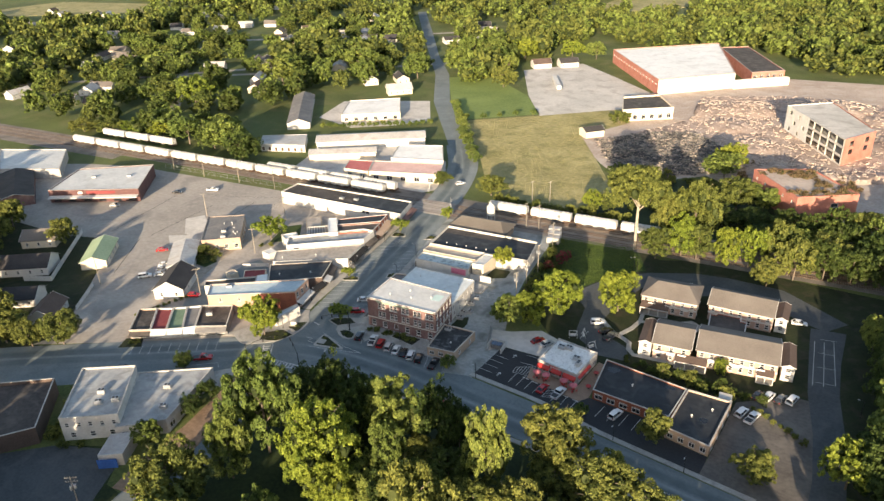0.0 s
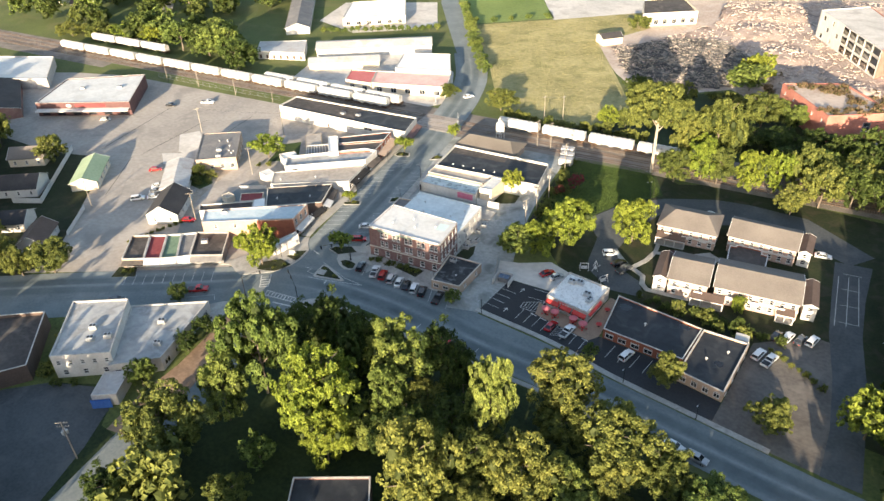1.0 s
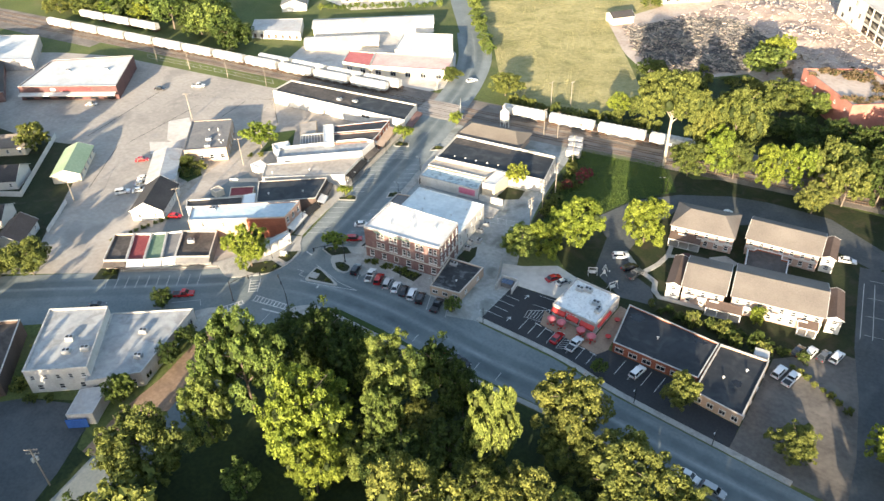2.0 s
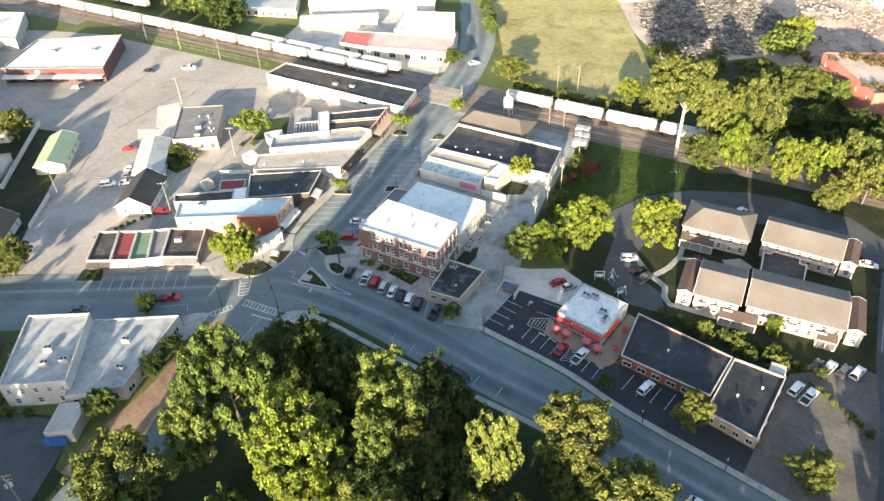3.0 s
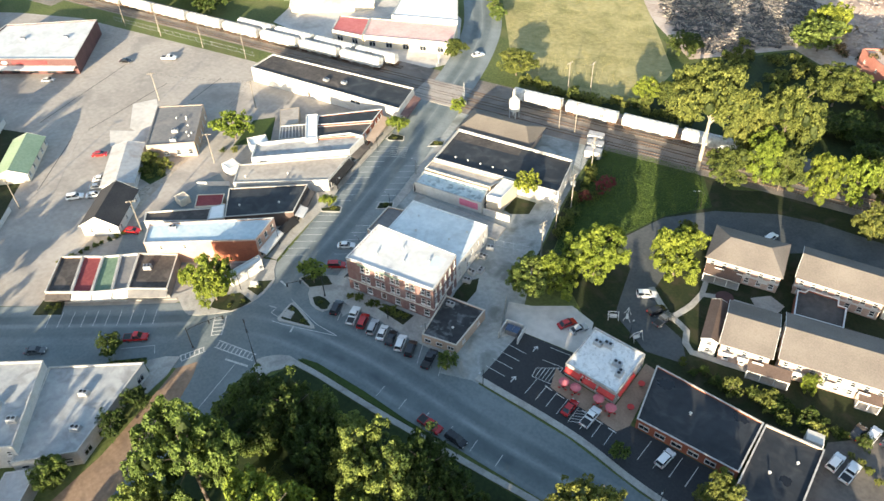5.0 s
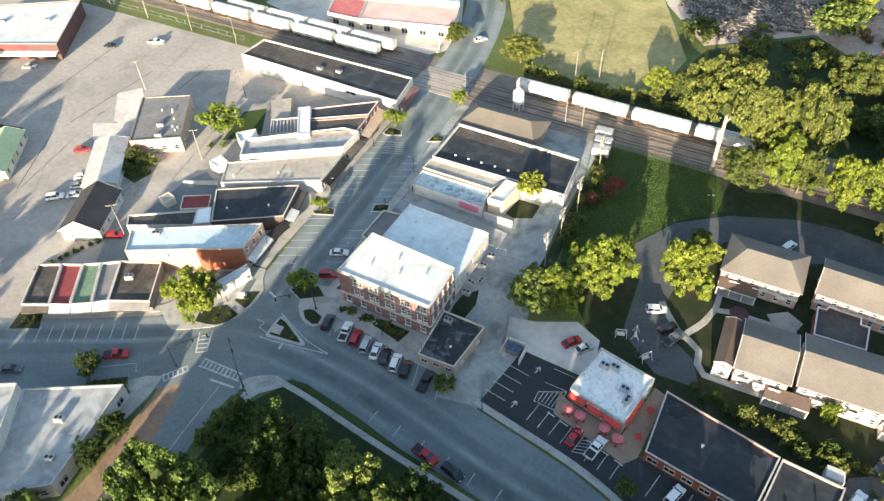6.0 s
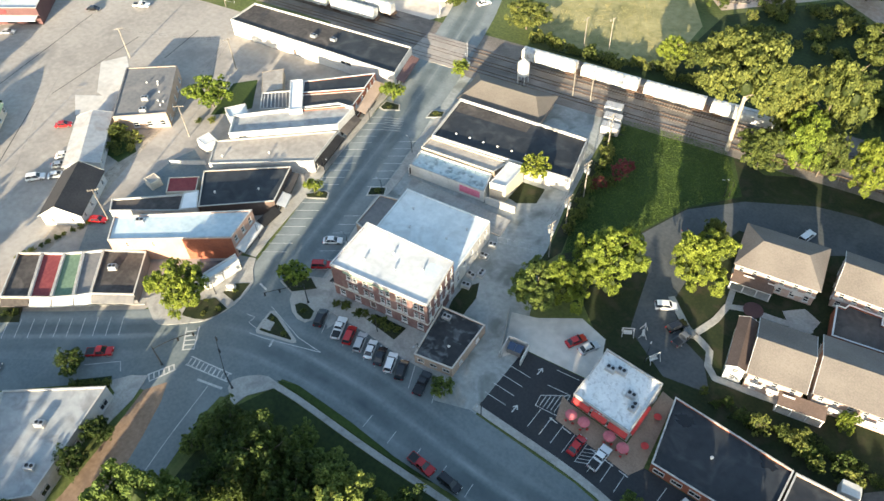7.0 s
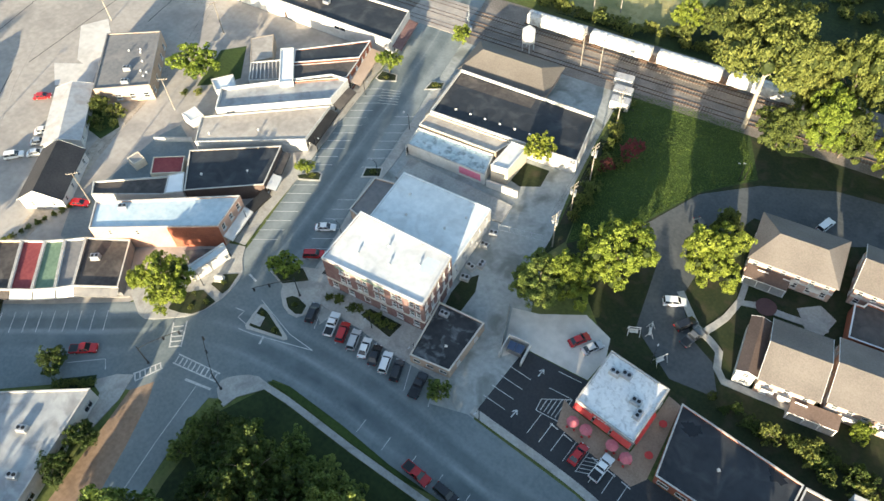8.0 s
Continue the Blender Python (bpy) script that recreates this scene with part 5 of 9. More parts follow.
for k, (rm, wl, lb) in enumerate((("roof_brown", "brick_tan", "end shop of a low row with brown roof"), ("roof_maroon", "stucco", "row shop with maroon roof and white front"), ("roof_green", "stucco", "row shop with green roof and white front"),
                                  ("roof_grey", "roof_silver", "row shop with grey roof and blue-grey front"), ("roof_brown", "roof_grey", "wide row shop with dark brown roof"))):
    q = [FR[k], FR[k + 1], BK[k + 1], BK[k]]
    q = inset(q, 0.02)
    w = side_len(q, 0)
    block("row_shop", q, 3.3, M[wl], M[rm], lb, "shop", {0: spaced(w, 2 if w > 5 else 1, min(2.8, w * 0.6), 0.4, 2.2), 2: spaced(w, 1, 1.0, 0.9, 1.9)}, styles={0: "shop"}, coping=M["coping"] if k < 4 else M["stone"], parapet=0.45, group="row of shops")
house("dark_roof_cottage", -206.2, 127.2, 15.5, 10.0, -54.6, 3.6, 6.6, M["siding"], M["shingle_dark"], "white cottage with dark gabled roof in the yard", openings={0: spaced(15.5, 4, 1.0, 1.0, 2.4), 2: spaced(15.5, 4, 1.0, 1.0, 2.4), 1: spaced(10, 2, 1.0, 1.0, 2.4)})
block("grey_roof_office", [(-221.5, 150.7), (-210.8, 160.5), (-226.2, 176.6), (-237.6, 167.1)], 5.0, M["brick_tan"], M["roof_grey"], "square office with grey flat roof", openings={0: spaced(14.5, 4, 1.6, 0.9, 2.6), 1: spaced(22, 5, 1.4, 1.0, 2.6)}, coping=M["roof_grey"], parapet=0.15)
house("long_shed", -221.7, 142.2, 20.5, 9.0, 136.0, 3.0, 4.3, M["siding"], M["tin"], "long low shed with pale tin roof", "shed", openings={0: spaced(20.5, 5, 1.2, 0.9, 2.2)})
house("green_roof_shop", -251.4, 126.4, 19.5, 9.0, 135.0, 3.2, 5.0, M["cream"], M["roof_ltgreen"], "small shop with pale green gabled roof", "shop", openings={0: spaced(21, 5, 1.4, 0.9, 2.4), 2: spaced(21, 5, 1.4, 0.9, 2.4)})
B13 = [(-323.2, 146.7), (-289.1, 169.7), (-311.8, 193.8), (-338.2, 170.6)]
block("discount_store", B13, 6.0, M["brick_plum"], M["roof_white"], "large brick store with stained white flat roof", "store", {0: spaced(41, 6, 3.4, 0.3, 2.6)}, styles={0: "shop"}, coping=M["coping"], frame=M["black_metal"])
block("white_warehouse", [(-376, 151), (-350, 167), (-376.8, 186.2), (-409, 167.4)], 5.0, M["tin"], M["roof_white"], "pale metal warehouse at the edge of town", "warehouse", coping=M["coping"])
house("dark_warehouse", -349.5, 145, 40, 15, 152, 4.2, 6.0, M["brick_dark"], M["shingle_dark"], "dark-roofed long building in shade", "building")
house("shaded_house", -265, 106.5, 17, 11, 40, 3.4, 6.4, M["siding"], M["shingle_dark"], "white house with dark roof among trees", openings={0: spaced(17, 4, 1.0, 0.9, 2.3)})
house("shaded_house", -284, 122, 13, 10, 40, 3.4, 6.0, M["cream"], M["shingle"], "small house with brown roof among trees", openings={0: spaced(13, 3, 1.0, 0.9, 2.3)})
house("shaded_house", -243.5, 92.5, 12, 9, 40, 3.2, 5.6, M["siding"], M["shingle_dark"], "small white house in deep shade", openings={0: spaced(12, 3, 1.0, 0.9, 2.3)})
house("shaded_house", -226, 92, 12, 8, 130, 3.2, 5.8, M["siding"], M["shingle_brown"], "small white house beside the street", openings={0: spaced(12, 3, 1.0, 0.9, 2.3)})
# south-west store
block("southwest_store", [(-162.9, 61.0), (-151.9, 70.3), (-166.8, 85.6), (-178.2, 76.6)], 7.0, M["stucco"], M["roof_patchy"], "tall white store with pale flat roof", "store", {0: spaced(14.4, 5, 1.1, 4.0, 5.4) + spaced(14.4, 3, 1.4, 0.8, 2.4)}, coping=M["coping"], parapet=0.35)
block("southwest_wing", [(-151.3, 68.4), (-143.1, 77.5), (-151.2, 98.9), (-167.0, 86.0)], 4.3, M["stucco"], M["roof_patchy"], "low pale-roofed wing of the store", "store", {0: spaced(12, 3, 1.6, 0.8, 2.6), 1: spaced(22.6, 5, 2.2, 0.6, 2.6)}, styles={1: "shop"}, coping=M["coping"], parapet=0.2)
block("southwest_lean_to", [(-146.7, 60.6), (-142.2, 64.3), (-146.6, 71.2), (-151.0, 66.8)], 3.5, M["stucco"], M["tin"], "pale lean-to with a blue end", "shed", parapet=0.1)
block("brown_roof_hall", [(-176, 43), (-167.4, 57), (-183.4, 71.0), (-198, 58)], 5.0, M["shingle_brown"], M["roof_brown"], "brown-roofed hall with pale parapet", "building", coping=M["coping"], parapet=0.9)
block("dark_roof_hall", [(-80, 56), (-66.2, 65.5), (-77, 79), (-89.7, 70.1)], 5.0, M["brick_dark"], M["roof_black"], "black-roofed low building among the trees", "building", coping=M["coping"], parapet=0.4)

# restaurant and low shops east
D1 = [(-77.3, 152.2), (-65.0, 151.3), (-64.7, 164.2), (-77.2, 164.9)]
block("red_restaurant", D1, 3.7, M["fascia"], M["roof_stained"], "grey-clad restaurant with red front and white flat roof", "restaurant", {0: spaced(12.3, 4, 2.0, 0.5, 2.2), 1: spaced(12.9, 3, 1.4, 0.7, 2.1)}, styles={0: "shop"}, coping=M["coping"], parapet=0.3)
D2 = [(-59.1, 148.7), (-38.6, 148.8), (-38.5, 162.3), (-61.6, 163.5)]
block("black_roof_mall", D2, 2.95, M["brick_red"], M["roof_black"], "low brick shop row with black ponding roof", "shop", {0: spaced(20.5, 6, 2.2, 0.4, 2.1)}, styles={0: "shop"}, coping=M["coping"], parapet=0.3)
D3 = [(-38.0, 144.3), (-27.0, 143.2), (-27.2, 162.9), (-38.1, 162.1)]
block("black_roof_clinic", D3, 3.15, M["brick_tan"], M["roof_black"], "low tan brick building with black roof", "building", {0: spaced(11, 4, 1.5, 0.5, 2.2), 1: spaced(19.4, 4, 1.3, 0.7, 2.0)}, styles={0: "shop"}, coping=M["coping"], parapet=0.4)

# apartments

def flats(cx, cy, w, d, rz, hip, label, eave=5.5, ridge=7.9, wall="brick_pink"):
    return house("apartment_house", cx, cy, w, d, rz, eave, ridge, M[wall], M["shingle"], label, "apartment house", hip=hip, over=0.5, openings={
        0: spaced(w, max(3, int(w / 2.6)), 1.15, 3.2, 4.7) + spaced(w, max(3, int(w / 2.6)), 1.15, 0.7, 2.3),
        1: spaced(d, 3, 1.1, 3.2, 4.7) + spaced(d, 3, 1.1, 0.7, 2.3), 3: spaced(d, 3, 1.1, 3.2, 4.7) + spaced(d, 3, 1.1, 0.7, 2.3),
        2: spaced(w, max(3, int(w / 3)), 1.15, 3.2, 4.7)}, group="apartment houses")


def skirt(root, w, d, z, h, mat, name="siding_band", out=0.05, sides=(0, 1, 2, 3)):
    """A band round a house at height z, a mesh a side."""
    for i, (c, ln, r) in enumerate((((0, -d / 2 - out), w, 0), ((w / 2 + out, 0), d, 90), ((0, d / 2 + out), w, 0), ((-w / 2 - out, 0), d, 90))):
        if i in sides:
            bm = bmesh.new()
            box(bm, (c[0], c[1], z + h / 2), (ln + (0.1 if i % 2 == 0 else 0), out * 2 - 0.01, h), r)
            part(name, bm, mat, root)


def porch(root, x, y, w, d, h, roof, posts=3):
    """A low porch: lean-to roof, posts, rail and floor."""
    bm = bmesh.new()
    v = [bm.verts.new(c) for c in ((x - w / 2, y, h), (x + w / 2, y, h), (x + w / 2, y + d, h + 0.7), (x - w / 2, y + d, h + 0.7))]
    v2 = [bm.verts.new(c.co + Vector((0, 0, 0.15))) for c in v]
    bm.faces.new(v2)
    bm.faces.new(v[::-1])
    for k in range(4):
        bm.faces.new((v[k], v[(k + 1) % 4], v2[(k + 1) % 4], v2[k]))
    part("porch_roof", bm, roof, root, "dark brown porch roof")
    bm = bmesh.new()
    box(bm, (x, y + d / 2, 0.15), (w, d, 0.3))
    part("porch_floor", bm, M["concrete"], root)
    for k in range(posts):
        bm = bmesh.new()
        box(bm, (x - w / 2 + 0.15 + k * (w - 0.3) / (posts - 1), y + 0.15, h / 2 + 0.15), (0.2, 0.2, h - 0.3))
        part("porch_post", bm, M["trim"], root)
    bm = bmesh.new()
    box(bm, (x, y + 0.1, h - 0.12), (w, 0.12, 0.35))
    part("porch_beam", bm, M["trim"], root)


f1 = flats(-58.2, 207.2, 16.8, 12.4, 10, 4.2, "apartment house with hipped brown shingle roof")
f2 = flats(-37.4, 211.6, 18.4, 11.4, 7.0, 0, "long apartment house with brown gabled roof")
f3 = flats(-49.0, 182.7, 10.0, 13.2, 11.4, 0, "short apartment house with brown gabled roof")
f4 = flats(-32.2, 187.0, 20.8, 13.6, 11.4, 0, "long apartment house with pale brick front")
for f, w, d in ((f1, 16.8, 12.4), (f2, 18.4, 11.4), (f3, 10.0, 13.2), (f4, 20.8, 13.6)):
    skirt(f, w, d, 4.84, 0.62, M["siding"], "eaves_band", 0.07, (0, 2) if f is not f1 else (0, 1, 2, 3))
    skirt(f, w, d, 2.5, 0.5, M["siding"], "storey_band", 0.06)
porch(f1, -4.0, -9.2, 8.6, 2.9, 2.6, M["shingle_brown"], 4)
porch(f3, 5.6, -9.5, 8.6, 2.8, 2.5, M["shingle_brown"], 4)
porch(f4, 7.6, -9.2, 4.4, 2.3, 2.5, M["shingle_brown"])
for f, w, d, lb in ((f1, 16.8, 12.4, "railed"), (f3, 10.0, 13.2, "railed"), (f4, 20.8, 13.6, "railed")):
    for k in range(3):
        bm = bmesh.new()
        x = (k - 1) * w * 0.3
        box(bm, (x, -d / 2 - 0.5, 2.62), (2.2, 0.9, 0.16), bevel=0.02)
        bal = part("balcony", bm, M["trim"], f)
        bm = bmesh.new()
        box(bm, (x, -d / 2 - 0.93, 3.15), (2.2, 0.05, 0.9))
        part("railing", bm, M["trim"], bal)
for cx, cy, w, d, rz, lb in ((-56.2, 181.3, 3.4, 12.4, 11.4, "narrow side wing with dark brown roof"), (-19.4, 189.8, 3.2, 11.5, 11.4, "narrow side wing with dark brown roof"), (-26.0, 213.4, 3.2, 10.0, 7, "narrow side wing with dark brown roof")):
    wing = house("apartment_wing", cx, cy, d, w, rz + 90, 4.6, 5.3, M["siding"], M["shingle_brown"], lb, "apartment wing", over=0.3, openings={1: spaced(w, 1, 1.3, 2.9, 4.2) + spaced(w, 1, 1.3, 0.7, 2.1), 3: spaced(w, 1, 1.3, 2.9, 4.2) + spaced(w, 1, 1.3, 0.7, 2.1)}, group="apartment wings")
LINK = [(-42.9, 194.4), (-32.8, 196.4), (-33.9, 203.2), (-35.6, 203.0), (-36.0, 205.0), (-42.6, 204.2), (-43.0, 202.9), (-44.6, 202.6)]
block("stair_link", LINK, 3.5, M["brick_red"], M["roof_brown"], "flat-roofed link with white parapet between the apartments", "building", coping=M["trim"], parapet=0.4)
sheet("court_paving", [(-53.0, 197.6), (-49.4, 201.0), (-45.6, 199.4), (-46.4, 194.6), (-50.4, 194.8)], 0.12, M["concrete"], "pale paved court between the apartments", "pavement", 0.3)

# north of the tracks
block("pink_roof_store", [(-216.6, 244.2), (-185.0, 257.5), (-192.0, 270.5), (-224.0, 257.0)], 4.6, M["cream"], M["roof_pink"], "track-side store with faded pink roof and cream walls", "store", {0: spaced(33, 5, 2.6, 0.4, 2.8), 1: spaced(14, 2, 1.6, 1.0, 2.6)}, styles={0: "shop"}, coping=M["coping"], parapet=0.15)
block("red_roof_store", [(-230.0, 241.4), (-217.0, 244.0), (-224.4, 256.8), (-236.0, 252.4)], 4.4, M["cream"], M["roof_pinkred"], "low store end with stronger red roof", "store", {0: spaced(13, 2, 2.6, 0.4, 2.8)}, styles={0: "shop"}, coping=M["coping"], parapet=0.15)
block("white_roof_store", [(-217.0, 261.4), (-192.6, 271.4), (-206.0, 290), (-226, 279.6)], 6.0, M["stucco"], M["roof_bright"], "taller white-roofed store behind the pink roof", "store", coping=M["coping"], parapet=0.3)
house("long_tin_shed", -252.0, 288, 58, 13, 38.5, 4.2, 5.8, M["siding"], M["tin"], "very long low shed with pale tin roof", "shed")
house("tin_shed", -251, 264, 34, 9, 38.5, 3.2, 4.4, M["cream"], M["tin"], "long narrow shed beside the store", "shed")
block("white_store", [(-294.8, 311.2), (-267.6, 333.7), (-288, 360), (-312, 338.5)], 4.5, M["cream"], M["roof_bright"], "pale low store with white roof", "store", {0: spaced(35, 6, 2.4, 0.4, 2.6)}, styles={0: "shop"}, coping=M["coping"])
house("grey_long_house", -328.5, 312, 66, 13, 131.5, 3.6, 6.0, M["siding"], M["roof_grey"], "long grey-roofed low building", "building")
block("red_trim_shed", [(-296, 248), (-273, 258.5), (-286, 273.5), (-306, 259.5)], 4.0, M["siding"], M["tin"], "low shed with red doors by the tracks", "shed", {0: spaced(25, 7, 1.6, 0.2, 2.4)}, styles={0: "door"}, parapet=0.15)
# factory and ruins
FACTORY = [(-156, 462), (-119, 503), (-158, 600), (-220, 540)]
factory = block("factory", FACTORY, 10.0, M["brick_rose"], M["roof_bright"], "huge brick factory with white roof and front", "factory", {3: spaced(100, 16, 1.6, 5.5, 7.0)}, styles={3: "shop"}, coping=M["coping"], parapet=0.6)
band(factory, FACTORY, 0.0, 0.12, 9.7, M["siding"], "cladding", (0,), (0.0, 1.0), "white front cladding")
block("factory_wing", [(-111, 514), (-94, 530), (-136, 602), (-153, 589)], 9.0, M["brick_rose"], M["roof_brown"], "brick wing of the factory with dark roof", "factory", {0: spaced(23, 5, 2.4, 4.5, 7.0)}, styles={0: "shop"}, coping=M["coping"], parapet=0.5)
block("loading_wall", [(-118.6, 500), (-90, 528), (-92, 531), (-120.4, 503.2)], 5.0, M["siding"], M["roof_bright"], "long white loading wall before the factory", "factory", coping=M["coping"], parapet=0.3)
block("cream_ruin", [(-152, 394), (-129, 413.5), (-146, 437), (-163, 421)], 7.0, M["cream"], M["roof_brown"], "cream industrial building with dark broken roof", "ruin", {0: spaced(30, 6, 2.4, 0.8, 3.6), 3: spaced(29, 5, 2.4, 0.8, 3.6)}, styles={0: "shop", 3: "shop"}, coping=M["stone"], parapet=0.9)
block("red_ruin", [(-61.7, 319.2), (-39.4, 295.0), (-19.8, 310.3), (-41.1, 331.5)], 11.0, M["brick_rose"], M["earth"], "gutted rose brick factory block overgrown on its roof", "ruin", {0: spaced(33, 5, 0.9, 7.5, 8.6), 1: [(14, 17, 4.2, 7.6)]}, coping=M["brick_rose"], parapet=0.5)
house("field_hut", -156, 361, 11, 8, 52, 3.6, 5.2, M["cream"], M["shingle_dark"], "small hut at the field's edge", "hut")


def frame_ruin():
    """A concrete frame factory of three storeys, half torn open."""
    q = [(-70, 423), (-35, 375), (-25, 396), (-51, 441)]
    root = thing("concrete_ruin", -45, 408, 0, "torn-open concrete frame factory with white end wall", "ruin")
    a, b, c, d = [Vector((p[0] + 45, p[1] - 408)) for p in q]
    top, storey = 13.4, 4.35
    for k in range(3):
        bm = bmesh.new()
        z = storey * (k + 1)
        prism(bm, [tuple(p) for p in (a, b, c, d)], z - 0.4, z - 0.05)
        part("floor_slab" if k < 2 else "roof_slab", bm, M["concrete_pale"], root)
    for i in range(9):
        for e0, e1 in ((a, b), (d, c)):
            p = e0.lerp(e1, i / 8)
            bm = bmesh.new()
            box(bm, (p.x * 0.985, p.y * 0.985, storey * 1.5 - 0.02), (0.7, 0.7, storey * 3 - 0.06))
            part("column", bm, M["concrete"], root)
    for k in range(3):
        bm = bmesh.new()
        f0, f1 = a.lerp(b, 0.42), b
        prism(bm, [tuple(f0 * 1.004), tuple(f1 * 1.004), tuple(f1 * 1.014), tuple(f0 * 1.014)], storey * k + 0.02, storey * k + 0.9)
        part("spandrel", bm, M["concrete_pale"], root)
    bm = bmesh.new()
    w = a.lerp(b, 0.42)
    wall_side(bm, a * 1.02, w * 1.02, 0, top, [(4 + 5 * i, 6.4 + 5 * i, 1.2 + storey * k, 3.2 + storey * k) for i in range(4) for k in range(3) if (i + k) % 2 == 0])
    part("end_wall", bm, M["trim"], root, "white rendered wall with gaping openings")
    bm = bmesh.new()
    wall_side(bm, d * 1.02, a * 1.02, 0, top, [])
    part("gable_wall", bm, M["trim"], root, "white rendered wall")
    bm = bmesh.new()
    wall_side(bm, b * 1.01, c * 1.01, 0, top, spaced((c - b).length, 2, 3.2, 5, 7.4) + spaced((c - b).length, 2, 3.2, 9, 11.6))
    part("brick_wall", bm, M["brick_rose"], root)
    bm = bmesh.new()
    prism(bm, [tuple(d * 1.01), tuple(d.lerp(c, 0.9) * 1.01), tuple(d.lerp(c, 0.9) * 1.02), tuple(d * 1.02)], 0, top)
    part("rear_wall", bm, M["brick_rose"], root)


frame_ruin()
HOUSES = [(-620, 322, 35), (-500, 274, 35), (-481, 370, 35), (-418, 357, 35), (-400, 340, 35), (-462, 406, 40), (-345, 397, 50), (-327, 411, 50), (-520, 520, 35), (-606, 432, 40), (-607, 351, 30), (-568, 350, 30), (-532, 486, 40), (-430, 529, 50), (-490, 525, 45), (-307, 383, 50), (-861, 416, 30), (-927, 486, 30), (-640, 470, 30), (-700, 420, 30),
          (-465, 258, 35), (-541, 538, 60), (-478, 502, 40), (-538, 243, 10), (-561, 348, 30),
          (-261, 500, 45), (-245, 513, 45), (-394, 592, 50), (-379, 551, 50), (-370, 604, 10), (-413, 504, 55), (-356, 562, 20), (-836, 417, 30), (-894, 479, 30), (-808, 567, 30)]
hr = random.Random(4)
for x, y, r in HOUSES:
    w, d = hr.uniform(13, 18), hr.uniform(8, 11)
    house("town_house", x, y, w, d, r + hr.choice((0, 90)), 3.6, hr.uniform(5.8, 7.0), M[hr.choice(("siding", "siding", "cream", "stucco"))], M[hr.choice(("shingle", "tin", "shingle_dark", "shingle_brown", "roof_beige"))],
          "small pale timber house among trees", "house", openings={0: spaced(w, 4, 1.0, 0.9, 2.4), 1: spaced(d, 2, 1.0, 0.9, 2.4), 3: spaced(d, 2, 1.0, 0.9, 2.4)}, group="houses among the trees")
for i in range(46):
    x, y = hr.uniform(-900, -330), hr.uniform(240, 640)
    if abs((y - 443) - (x + 318) * -1.22) < 45 or y < 205 + (x + 400) * 0.15 + 40 or (x > -440 and y < 400):
        continue
    w, d = hr.uniform(12, 17), hr.uniform(8, 11)
    house("town_house", x, y, w, d, hr.choice((35, 125)) + hr.uniform(-6, 6), 3.4, hr.uniform(5.6, 6.8), M[hr.choice(("siding", "siding", "cream"))], M[hr.choice(("shingle", "tin", "shingle_dark", "roof_beige"))],
          "small pale timber house among trees", "house", group="houses among the trees")


